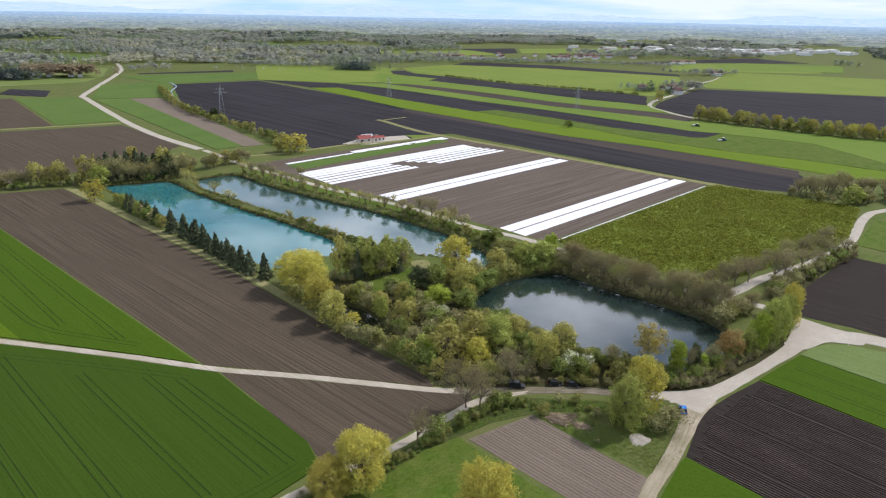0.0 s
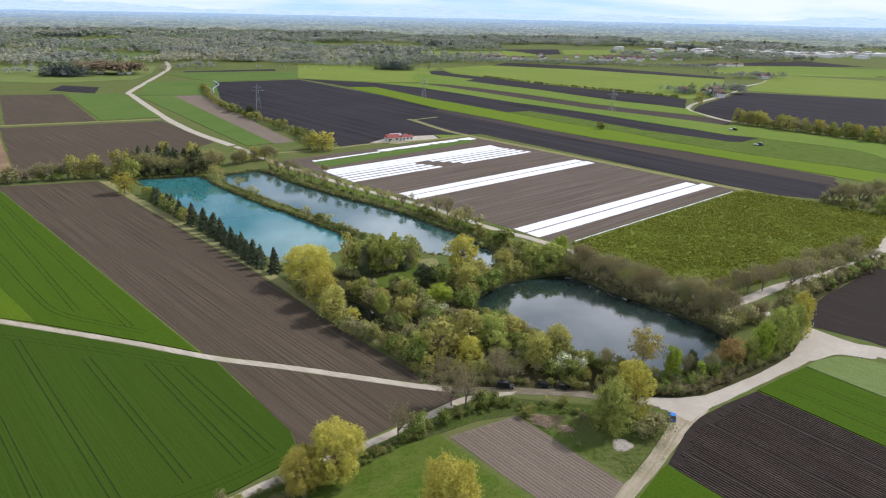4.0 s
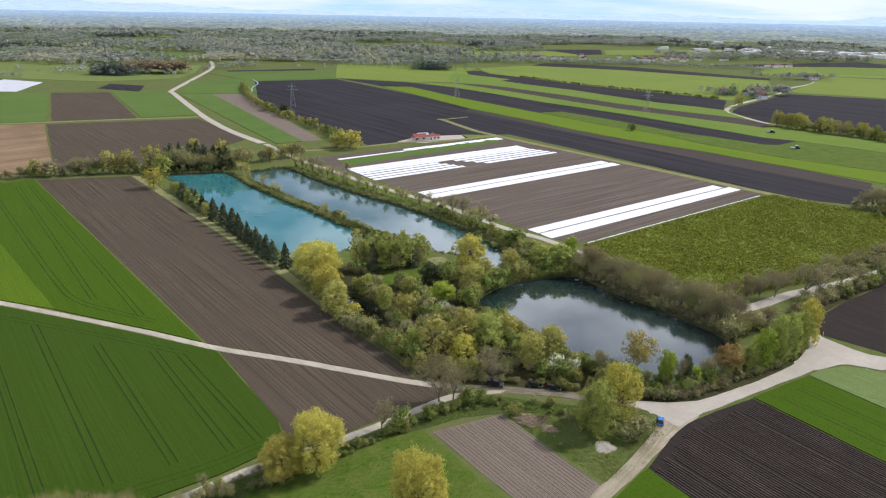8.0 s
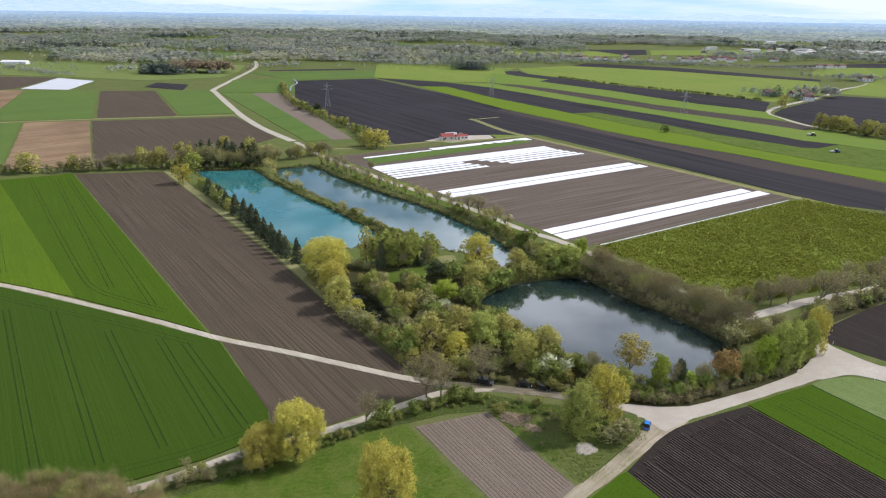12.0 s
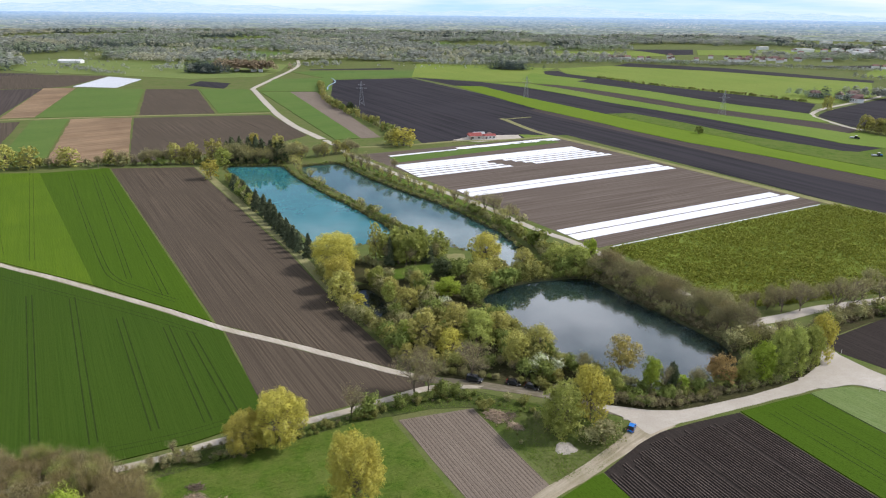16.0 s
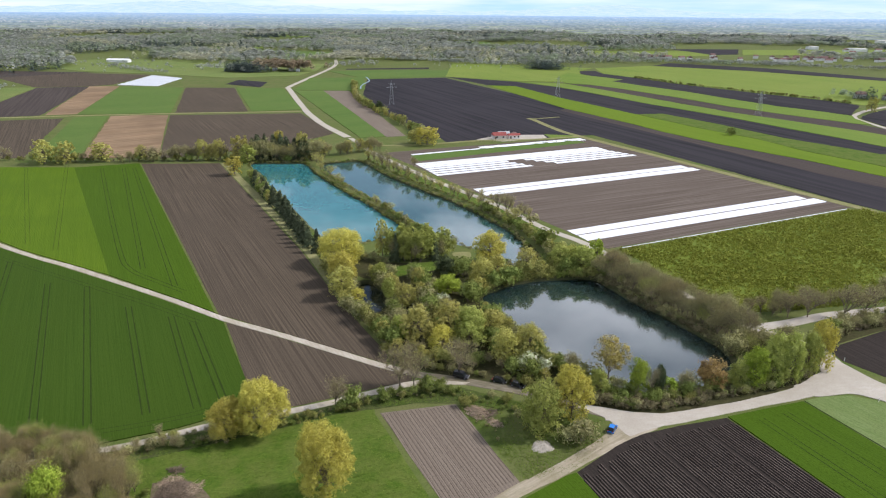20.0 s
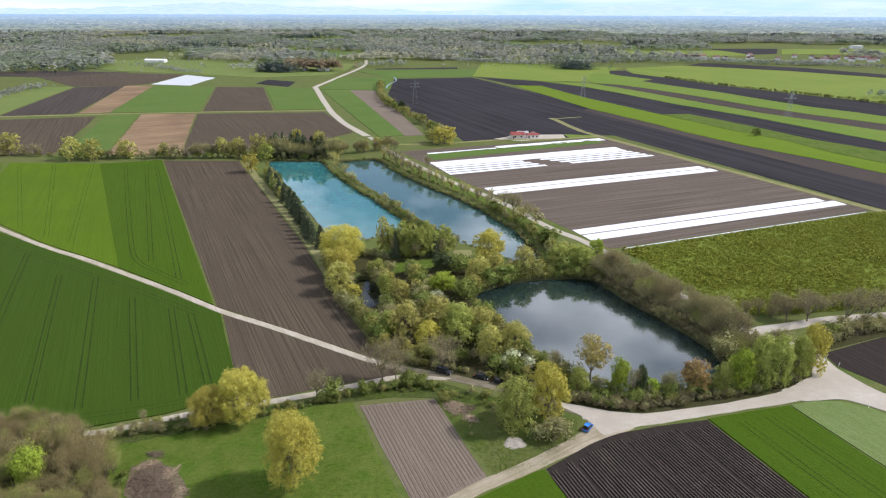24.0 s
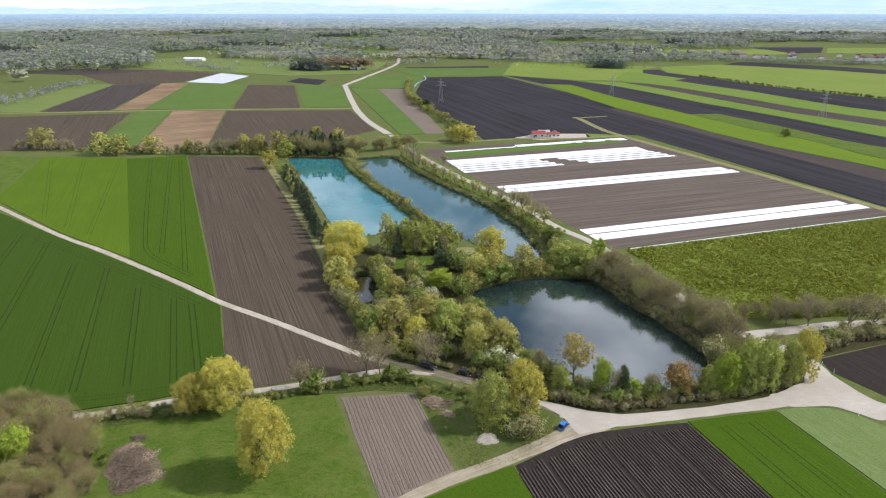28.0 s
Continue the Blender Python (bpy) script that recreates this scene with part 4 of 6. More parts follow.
def bare_tree(name, label, h, w, seed, buds=250, depth=4, group="bare trees", budding=0, bud_leaf=None, bud_size=(0.11, 0.24)):
    """A leafless tree: forked limbs and fine twigs, with a thin veil of buds."""
    r = random.Random(seed)
    root = new(name)
    verts, faces, tips = [], [], []
    if DETAIL[0] < 1:
        depth, buds = depth - 1, int(buds * 0.5)

    span = (0.24, 0.30, 0.22, 0.15, 0.10)

    def grow(a, d, level):
        length = h * span[level] * r.uniform(0.75, 1.15)
        rad = (0.014 * h + 0.035) * 0.60 ** level
        b = a + d * length
        limb(verts, faces, a, b, rad, rad * 0.6, 5 if level < 2 else 3)
        if level >= 2:
            tips.append((a.lerp(b, 0.6), d))
        if level == depth:
            tips.append((b, d))
            return
        for _ in range(6 if level == 0 else 4 if level == 1 else 3):
            side = Vector((r.gauss(0, 1), r.gauss(0, 1), r.uniform(0.2, 1.3))).normalized() * (w / h) * 0.9
            grow(a + d * length * r.uniform(0.5, 1.0), (d * 0.7 + side).normalized(), level + 1)

    grow(Vector((0, 0, -0.3)), Vector((r.uniform(-0.05, 0.05), r.uniform(-0.05, 0.05), 1)).normalized(), 0)
    part("trunk", mesh("trunk", verts, faces, BARK), BARK, root)
    c = np.array([[*(p + d * r.uniform(-0.9, 0.9))] for p, d in tips for _ in range(max(1, buds // len(tips) + 1))]) + RNG.normal(scale=0.45, size=(len(tips) * max(1, buds // len(tips) + 1), 3))
    c[:, 2] = np.maximum(c[:, 2], 0.3)
    nrm = RNG.normal(size=c.shape)
    nrm[:, 2] *= 0.4
    part("crown", leaf_mesh("crown", c, nrm, RNG.uniform(0.022, 0.042, len(c)), TWIG, 0.55, 32.0), TWIG, root, "fine leafless twigs")
    if budding:
        pick = RNG.integers(0, len(c), int(budding * min(1.0, DETAIL[0] * 1.6)))
        c2 = c[pick] + RNG.normal(scale=0.4, size=(len(pick), 3))
        c2[:, 2] = np.maximum(c2[:, 2], 0.3)
        part("young_leaf", leaf_mesh("young_leaf", c2, RNG.normal(size=c2.shape), RNG.uniform(*bud_size, len(c2)) / DETAIL[0] ** 0.4, bud_leaf or L_GREY), L_GREY, root, "haze of first olive-brown leaves")["kind"] = "stuff"
    return tagged(root, label, "tree", group)


def spruce(name, label, h, w, seed, count, size, group="spruce row"):
    r = random.Random(seed)
    count, size = int(count * DETAIL[0]), size / DETAIL[0] ** 0.45
    root = new(name)
    verts, faces = [], []
    limb(verts, faces, (0, 0, -0.3), (0, 0, h * 0.95), 0.014 * h + 0.05, 0.02, 6)
    part("trunk", mesh("trunk", verts, faces, BARK), BARK, root)
    u = 1 - np.sqrt(RNG.uniform(0, 1, count))
    tier = np.floor(u * 12) / 12
    u2 = 0.06 + 0.94 * (tier + (u - tier) * 0.75)
    az = RNG.uniform(0, 2 * math.pi, count)
    arm = 1 + 0.28 * np.sin(az * 5 + tier * 40) + 0.15 * np.sin(az * 3 + seed)
    rr = w / 2 * (1.02 - u2) ** 0.85 * arm * RNG.uniform(0.35, 1.05, count) ** 0.5 * (1.12 - 0.6 * (u - tier) * 12 / 1.0 * 0.5)
    c = np.stack([rr * np.cos(az), rr * np.sin(az), h * u2 - 0.12 * rr], 1)
    nrm = np.stack([np.cos(az) * 0.7, np.sin(az) * 0.7, np.full(count, 0.8)], 1) + RNG.normal(scale=0.3, size=(count, 3))
    part("crown", leaf_mesh("crown", c, nrm, size * RNG.uniform(0.6, 1.3, count), L_SPRUCE, 0.25, 1.8), L_SPRUCE, root)
    return tagged(root, label, "tree", group)


def shrub(name, label, leaves, h, w, seed, count, size, group="bushes"):
    r = random.Random(seed)
    root = new(name)
    verts, faces, L = [], [], []
    for i in range(7):
        az = i * 0.9 + r.uniform(-0.3, 0.3)
        q = (math.cos(az) * w * r.uniform(0.1, 0.3), math.sin(az) * w * r.uniform(0.1, 0.3), h * r.uniform(0.3, 0.72))
        limb(verts, faces, (q[0] * 0.15, q[1] * 0.15, -0.2), q, 0.05, 0.02, 4)
        s = w * r.uniform(0.18, 0.3)
        L.append((*q, s, s, h * r.uniform(0.2, 0.3)))
    L.append((0, 0, h * 0.4, w * 0.32, w * 0.32, h * 0.38))
    part("woody_base", mesh("woody_base", verts, faces, BARK), BARK, root)
    c, nrm, sz = lobed(L, int(count * DETAIL[0]), size / DETAIL[0] ** 0.45, 0.4, 0.30)
    c[:, 2] = np.maximum(c[:, 2], 0.05)
    part("crown", leaf_mesh("crown", c, nrm, sz, leaves), leaves, root)
    return tagged(root, label, "bush", group)


PROTO, FRESH = {}, set()


def proto(kind, k, far):
    """The model of a kind of tree; a few of each, which the copies share."""
    key = (kind, k, far)
    DETAIL[0] = 0.3 if far else 1.0
    if key in PROTO:
        return PROTO[key]
    s = 100 * k + len(kind)
    if kind == "big_willow":
        ob = broadleaf("willow_tree", "large rounded willow in yellow-green spring leaf", L_WILLOW, 18, 19, s, 62000, 0.17, 80, 0.4, 0.03)
    elif kind == "willow":
        ob = broadleaf("willow_tree", "rounded willow in yellow-green spring leaf", L_WILLOW, 14, 13, s, 15000, 0.25, 50, 0.35, -0.03)
    elif kind == "olive":
        ob = broadleaf("broadleaf_tree", "broadleaf tree in olive-green young leaf", L_OLIVE, 14, 12, s, 10500, 0.26, 40, 0.2, 0.0)
    elif kind == "green":
        ob = broadleaf("broadleaf_tree", "broadleaf tree in fresh green leaf", L_GREEN, 13, 10, s, 11500, 0.24, 42, 0.0, -0.04)
    elif kind == "lime":
        ob = broadleaf("broadleaf_tree", "bright green tree in first leaf", L_LIME, 11, 9, s, 8000, 0.26, 32, 0.0, 0.05)
    elif kind == "round_tree":
        ob = broadleaf("broadleaf_tree", "round dense bright green tree in fresh leaf", L_LIME, 9, 10, s, 11000, 0.30, 70, 0.0, 0.02, 1.0, True)
    elif kind == "poplar":
        ob = broadleaf("poplar_tree", "slender upright tree in green leaf", L_GREEN, 16, 6, s, 6500, 0.32, 30, 0.0, 0.06, 1.5)
    elif kind == "bronze":
        ob = broadleaf("broadleaf_tree", "thin-crowned tree in bronze-olive leaf", L_BRONZE, 15, 10, s, 4200, 0.29, 22, 0.0, 0.28)
    elif kind == "rust":
        ob = broadleaf("broadleaf_tree", "rust-brown tree in first bud", L_RUST, 11, 9, s, 5000, 0.30, 28, 0.0, 0.06)
    elif kind == "thicket_tree":
        ob = bare_tree("thicket_tree", "thin olive-brown tree in first bud", 11, 9.5, s, 1500, 4, "bare trees", 2600)
    elif kind == "dark":
        ob = broadleaf("conifer_bush", "dark green pine bush", L_DARK, 8, 8, s, 5200, 0.34, 18, 0.0, 0.04)
    elif kind == "bare":
        ob = bare_tree("bare_tree", "leafless grey-brown tree with fine twigs", 13, 10, s, 1400, 4, "bare trees", 650)
    elif kind == "spruce":
        ob = spruce("spruce_tree", "dark green pointed spruce", 12, 6.2, s, 3600, 0.42)
    elif kind == "bush":
        ob = shrub("bush", "rounded bush in olive-green leaf", L_BUSH, 4, 4.6, s, 1100, 0.29)
    elif kind == "green_bush":
        ob = shrub("leafy_bush", "dense bush in fresh green leaf", L_GREENB, 4, 4.4, s, 1100, 0.29)
    elif kind == "grey_bush":
        ob = shrub("budding_bush", "grey-brown bush in first bud", L_GREY, 4.5, 4.4, s, 950, 0.25)
    elif kind == "flower":
        ob = shrub("blossom_bush", "bush in white blossom", L_FLOWER, 5.5, 6.0, s, 1800, 0.34)
    elif kind == "coppice":
        ob = bare_tree("coppice_tree", "twiggy brown thicket tree in first bud", 10, 9, s, 1500, 4, "thicket trees", 8000, L_COPPICE, (0.05, 0.11))
    elif kind == "green_coppice":
        ob = bare_tree("coppice_tree", "twiggy thicket tree in yellow-green first leaf", 10, 9, s, 1000, 4, "thicket trees", 8500, L_GREEN, (0.05, 0.11))
    elif kind == "sapling":
        ob = bare_tree("slender_tree", "slender upright bank tree in thin first leaf", 9, 4.2, s, 420, 3, "bank trees", 800, L_OLIVE, (0.10, 0.20))
    elif kind == "dry_bush":
        ob = bare_tree("bare_bush", "leafless grey-brown thicket bush", 6, 7.0, s, 600, 3, "bare bushes", 350)
        tagged(ob, category="bush")
    PROTO[key] = ob
    FRESH.add(key)
    return ob


BASE_H = {"round_tree": 9, "big_willow": 18, "willow": 14, "olive": 14, "green": 13, "lime": 11, "poplar": 16, "bronze": 15, "rust": 11, "dark": 8, "bare": 13,
          "spruce": 12, "thicket_tree": 11, "sapling": 9, "coppice": 10, "green_coppice": 10, "bush": 4, "green_bush": 4, "grey_bush": 4.5, "flower": 5.5, "dry_bush": 6}
BASE_W = {"round_tree": 10, "big_willow": 19, "willow": 13, "olive": 12, "green": 10, "lime": 9, "poplar": 6, "bronze": 10, "rust": 9, "dark": 8, "bare": 10,
          "spruce": 6.2, "thicket_tree": 9.5, "sapling": 4.2, "coppice": 9, "green_coppice": 9, "bush": 4.6, "green_bush": 4.4, "grey_bush": 4.4, "flower": 6.0, "dry_bush": 7.0}
TURN = random.Random(11)
placed = []


def plant(kind, x, y, h, w=None, z=0.0, variants=3):
    w = w or BASE_W[kind] * h / BASE_H[kind]
    if any(inside(x, y, pool) for pool in (POND_A, POND_B, POND_C, POND_D)):
        return None
    k = TURN.randrange(variants)
    far = math.hypot(x - 60, y) > 264 or (h < 0.6 * BASE_H[kind] and "bush" not in kind)
    ob = proto(kind, k, far)
    fx, fz = w / BASE_W[kind], h / BASE_H[kind]
    m = Matrix.Translation((x, y, z)) @ Matrix.Rotation(TURN.uniform(0, 6.283), 4, "Z")
    c = ob if (kind, k, far) in FRESH else copy_thing(ob, m)
    FRESH.discard((kind, k, far))
    c.matrix_basis = m @ Matrix.Diagonal((fx, fx, fz, 1))
    placed.append((x, y, w))
    return c


def belt(pts, width, step, kinds, low, high, z=0.0):
    """Bushes or trees in a loose belt along a line."""
    for p in curve_points(pts, step):
        q = p + Vector((TURN.gauss(0, 1), TURN.gauss(0, 1))) * width * 0.4
        plant(TURN.choice(kinds), q.x, q.y, TURN.uniform(low, high), None, z)


# the willows and hedge by the near track
plant("big_willow", -22.4, 119.4, 15.0, 16.0)
plant("big_willow", -29.0, 114.8, 10.8, 12.0)
plant("big_willow", 5.0, 103.4, 19.4, 15.5)
plant("green", 45.4, 144.5, 15.2, 11.5)
plant("willow", 52.6, 151.5, 16.5, 11.5)
plant("grey_bush", 56.5, 143.7, 6.2, 8.5)
plant("grey_bush", 53.6, 142.2, 4.3, 6.0)
plant("green_bush", -5.5, 136.7, 6.2, 6.0)
plant("green_bush", 1.7, 142.5, 4.1, 4.0)
plant("bare", -10, 136, 11, 9)
plant("bare", 3, 151, 15, 13)
plant("bare", 7, 152, 14, 11)
plant("bare", 17, 163.5, 13.5, 14)
plant("bare", -45, 108, 6, 4)
plant("green_bush", 11.6, 151.7, 4.7, 5.0)
belt([(-48, 101), (-40, 107), (-30, 113)], 2.5, 2.0, ["dry_bush", "dry_bush", "grey_bush"], 2.2, 4.2)
belt([(-8, 135), (2, 144), (10, 150), (20, 155)], 2.0, 2.2, ["green_bush", "bush", "dry_bush", "green_bush"], 1.5, 3.5)
belt([(24, 153), (34, 152), (44, 150)], 6.0, 2.4, ["green_bush", "bush", "grey_bush"], 1.0, 3.2)
belt([(0, 163.5), (12, 163.8), (24, 164.4), (40, 164), (52, 162.6)], 1.6, 2.0, ["dry_bush", "green_bush", "grey_bush", "bush"], 1.5, 3.5)
belt([(22, 147), (30, 143), (36, 137)], 3.0, 1.6, ["green_bush", "dry_bush", "grey_bush"], 0.5, 1.4)
belt([(4, 144), (10, 148.5), (18, 152.5), (26, 152), (36, 151)], 2.5, 1.2, ["green_bush", "green_bush", "bush", "dry_bush"], 0.6, 1.8)
belt([(24, 149), (32, 148), (40, 146), (44, 140)], 4.0, 1.8, ["green_bush", "dry_bush", "bush"], 0.4, 1.1)
belt([(-34, 109.5), (-14, 127.5), (-4, 137)], 1.4, 1.5, ["green_bush", "dry_bush", "bush"], 0.6, 1.7)
belt([(-50, 98), (-42, 105), (-34, 110), (-28, 114)], 2.2, 1.4, ["dry_bush", "dry_bush", "grey_bush"], 1.2, 2.8)
# thicket at the bottom of the meadow
plant("round_tree", -50.5, 80.5, 10.2, 7.4)
COPSE = [(-82, 92), (-66, 97), (-54, 98), (-46, 96), (-38, 93), (-33, 89), (-29, 84), (-24, 77), (-20, 68), (-60, 57), (-90, 70)]
for i in range(18):
    for k in range(12):
        x, y = -90 + 4.0 * i + TURN.uniform(-1.4, 1.4) + 2.0 * (k % 2), 57 + 3.8 * k + TURN.uniform(-1.4, 1.4)
        if not inside(x, y, COPSE) or math.hypot(x + 50.5, y - 79.0) < 3.6:
            continue
        h = 7.4 + 2.4 * noise.noise(Vector((x * 0.11, y * 0.11, 8.0))) + 5.5 * math.exp(-((x + 51) ** 2 + (y - 91) ** 2) / 40.0) + 2.0 * math.exp(-((x + 40) ** 2 + (y - 88) ** 2) / 50.0)
        plant(TURN.choice(["coppice", "coppice", "coppice", "green_coppice", "green_coppice", "dry_bush"]), x, y, h * TURN.uniform(0.85, 1.12), TURN.uniform(6.0, 8.5))
for x, y, h in ((-37, 84, 6), (-45, 74, 7), (-33, 77, 7), (-60, 92, 6), (-29, 76, 5)):
    plant("green_coppice", x, y, h, h * 0.9)
belt([(-33, 91), (-28, 83), (-22, 74)], 1.6, 2.5, ["green_bush", "dry_bush", "dry_bush"], 1.2, 2.6)
# trees between the ponds
plant("big_willow", -58.4, 232.1, 15.3, 24.0)
plant("willow", -47.9, 213.2, 13.4, 14.0)
plant("olive", -41.7, 201.0, 12.5, 12.0)
plant("willow", -34.5, 199.7, 5.5, 6.5)
plant("olive", 7.2, 184.6, 13.3, 14.0)
plant("olive", -1.8, 177.4, 12.9, 13.0)
plant("green", 14.2, 183.6, 12.7, 13.5)
plant("olive", 19.3, 189.7, 9.6, 12.0)
plant("willow", 7.4, 175.2, 9.0, 9.5)
plant("olive", 34.5, 180.4, 11.9, 11.5)
plant("olive", 28.5, 175.1, 11.7, 10.0)
plant("green", -9.4, 179.7, 7.5, 7.0)
plant("lime", -7.3, 177.4, 6.7, 5.0)
plant("flower", 34.6, 173.1, 5.3, 7.0)
plant("flower", 40.8, 172.7, 4.8, 5.0)
plant("flower", -3.4, 206.7, 4.9, 6.0)
plant("lime", -4.7, 217.4, 7.7, 11.0)
plant("dark", -11.5, 236.1, 7.3, 9.5)
plant("willow", 2.4, 253.5, 14.9, 16.0)
plant("olive", 5.5, 230.2, 11.9, 12.0)
plant("olive", 10.0, 236.5, 11.0, 11.0)
plant("olive", 19.5, 246.8, 12.6, 11.0)
plant("green", 31.7, 257.2, 11.5, 12.0)
plant("green", 40.7, 259.4, 11.3, 13.0)
plant("lime", 45.9, 267.5, 12.1, 7.0)
plant("olive", -45.3, 246.5, 17.2, 9.0)
plant("spruce", -37.5, 243, 13, 5.2)
plant("spruce", -22, 250, 12, 5)
plant("spruce", -31.5, 248, 14.5, 5.4)
for x, y, h, w in ((-41, 246.5, 14, 6.5), (-37, 248.5, 15.5, 6), (-34, 244.5, 13.5, 6), (-30.5, 244, 14, 6), (-27, 246, 15, 6.5), (-24, 249.5, 14.5, 6), (-33, 250, 16, 6), (-26.5, 251.5, 15.5, 6)):
    plant("poplar", x, y, h, w)
for x, y, h, w in ((-39, 243.5, 11, 6), (-28.5, 243, 10, 6), (-19.5, 252.5, 11, 6), (-35.5, 246.5, 13, 6), (-29, 249, 14, 6)):
    plant("thicket_tree", x, y, h, w)
plant("green", -20.4, 256.9, 12.8, 11.5)
plant("bare", -18, 267, 8, 5)
belt([(-36, 222), (-28, 213), (-18, 200)], 5.0, 3.0, ["green", "olive", "grey_bush", "green"], 6, 9)
belt([(-45, 206), (-36, 194), (-24, 184), (-12, 174)], 2.5, 2.6, ["bush", "olive", "bush", "green_bush", "grey_bush"], 3.5, 7.0)
belt([(-20, 222), (-12, 212), (-4, 202), (4, 194)], 7.0, 2.6, ["green", "grey_bush", "olive", "bare", "green_bush", "rust"], 5, 9)
belt([(-50, 218), (-44, 224), (-34, 228)], 4.0, 3.0, ["olive", "bush", "grey_bush"], 4, 8)
belt([(4, 214), (8, 224), (16, 238)], 3.0, 2.6, ["green_bush", "olive", "bush"], 4, 8)
belt([(14, 240), (26, 250), (40, 258), (50, 258)], 2.5, 3.0, ["green_bush", "olive", "bush"], 4, 8)
belt([(-10, 170), (4, 168), (16, 170), (28, 170), (40, 168), (50, 167)], 3.0, 2.4, ["green_bush", "bush", "dry_bush", "olive"], 3, 6.5)
# the near bank of the dark pond
plant("thicket_tree", 48.9, 173.8, 10.5, 6)
plant("bronze", 60.1, 173.3, 16.2, 9.5)
plant("lime", 68.6, 171.2, 11.0, 6.5)
plant("bare", 72.5, 170.8, 11.0, 5)
plant("dark", 74.2, 172.1, 9.2, 3.4)
plant("lime", 77.3, 173.6, 5.2, 4.5)
plant("rust", 88.6, 180.0, 10.4, 8.5)
plant("thicket_tree", 82.5, 177.0, 8.0, 6.5)
plant("green", 95.8, 182.8, 10.0, 6.0)
plant("lime", 100.4, 185.6, 13.6, 8.0)
plant("green", 105.4, 189.2, 17.0, 7.6)
plant("green", 110.4, 193.2, 16.6, 8.2)
plant("poplar", 107.6, 191.0, 15.5, 6)
plant("green", 116.6, 199.4, 14.6, 7.5)
plant("willow", 121.2, 204.8, 16.6, 8.4)
plant("green", 57.8, 166.9, 8.2, 7.0)
belt([(50, 165), (60, 164), (72, 167.5), (84, 174), (96, 182), (108, 190), (116, 199)], 2.0, 2.0, ["green_bush", "bush", "dry_bush", "thicket_tree", "grey_bush"], 1.8, 4.2)
belt([(56, 169), (68, 170), (80, 175), (92, 182), (102, 192)], 2.0, 2.6, ["green_bush", "thicket_tree", "dry_bush", "grey_bush"], 2.5, 4.8)
# bare thicket on the far bank of the dark pond
belt([(50, 257), (62, 245), (75, 234), (88, 224), (98, 214), (103, 206)], 2.5, 2.2, ["thicket_tree", "thicket_tree", "bare", "green_coppice", "dry_bush"], 6.0, 11.0)
belt([(53, 259), (65, 247.5), (78, 236), (91, 225), (100, 214)], 2.5, 2.6, ["bare", "thicket_tree", "bare", "coppice"], 9.0, 14.5)
belt([(96, 203), (100, 208), (106, 213), (113, 218)], 2.5, 1.6, ["thicket_tree", "dry_bush", "grey_bush", "bare"], 4.0, 8.5)
belt([(58, 268), (72, 256), (86, 245), (98, 236)], 2.5, 3.0, ["thicket_tree", "dry_bush", "grey_bush"], 4.0, 8.0)
belt([(100, 236), (108, 238), (116, 244)], 3.0, 3.0, ["bare", "bare", "dry_bush"], 7.0, 11.0)
for x, y, h in ((136, 246, 14.5), (144, 252, 14), (124, 243, 13), (117, 240, 11), (155, 259, 13), (163, 262, 12), (175, 272, 11), (150, 262, 10), (186, 280, 11), (112, 216, 8)):
    plant("bare", x, y, h, h * 0.95)
belt([(126, 231), (134, 238), (150, 250), (170, 264), (186, 278)], 2.5, 2.4, ["green_bush", "dry_bush", "grey_bush", "dry_bush"], 2.5, 6.0)
belt([(150, 268), (166, 277), (184, 291)], 2.5, 3.0, ["dry_bush", "grey_bush", "bare"], 4.0, 8.0)
belt([(114, 245), (130, 255), (150, 270), (172, 286), (194, 306)], 2.5, 4.5, ["bare", "thicket_tree", "dry_bush"], 6.0, 11.0)
belt([(126, 226), (136, 238), (152, 251), (172, 265), (192, 281)], 2.5, 2.2, ["dry_bush", "grey_bush", "dry_bush", "thicket_tree"], 2.5, 6.5)
# spruces along the turquoise pond
for x, y, h, w in ((-75, 241, 11.5, 5.4), (-82.5, 246, 10.5, 5.2), (-87, 250, 11.5, 5.8), (-91.5, 254.5, 9.5, 5.4), (-95.5, 259.5, 11, 5.4), (-99, 263, 8.5, 4.6), (-103, 267, 11, 5.2), (-107.5, 271, 9, 4.8),
                   (-112, 277.5, 11.5, 6), (-117, 282, 12.5, 6.4), (-120.5, 287, 9, 5.2), (-126, 291, 12, 6.4), (-134.5, 297.5, 12, 6.6), (-147, 310, 10, 5.5), (-155, 319, 10, 5.6), (-160, 324, 9, 5.0),
                   (-168, 330, 10.5, 5.6), (-173, 336, 9, 5.4)):
    plant("spruce", x, y, h, w)
belt([(-141, 303), (-152, 315), (-166, 329), (-186, 349)], 1.2, 3.2, ["green_bush", "grey_bush", "olive", "green"], 4, 8)
belt([(-80, 243), (-110, 273), (-136, 297)], 1.0, 6.0, ["green_bush", "grey_bush"], 1.2, 2.4)
# the tree row behind the ponds
plant("willow", -198, 349, 13, 13)
plant("olive", -221, 388, 18, 15)
plant("green", -212, 384, 13, 13)
for x, y, h in ((-214, 399, 18), (-209, 402, 18.5), (-204, 405, 18), (-199, 407, 19), (-194, 407, 17), (-216, 404, 17), (-188, 408, 16), (-211, 397, 15), (-206.5, 400, 16), (-201, 402, 16), (-196.5, 403.5, 17), (-191, 404, 15), (-219, 400, 15)):
    plant("spruce", x, y, h, 9.5)
plant("willow", -203, 411, 19, 10)
plant("olive", -183, 411, 19, 15)
plant("dark", -180, 406, 15, 12)
plant("olive", -400, 323, 17, 21)
plant("bare", -381, 330, 12, 14)
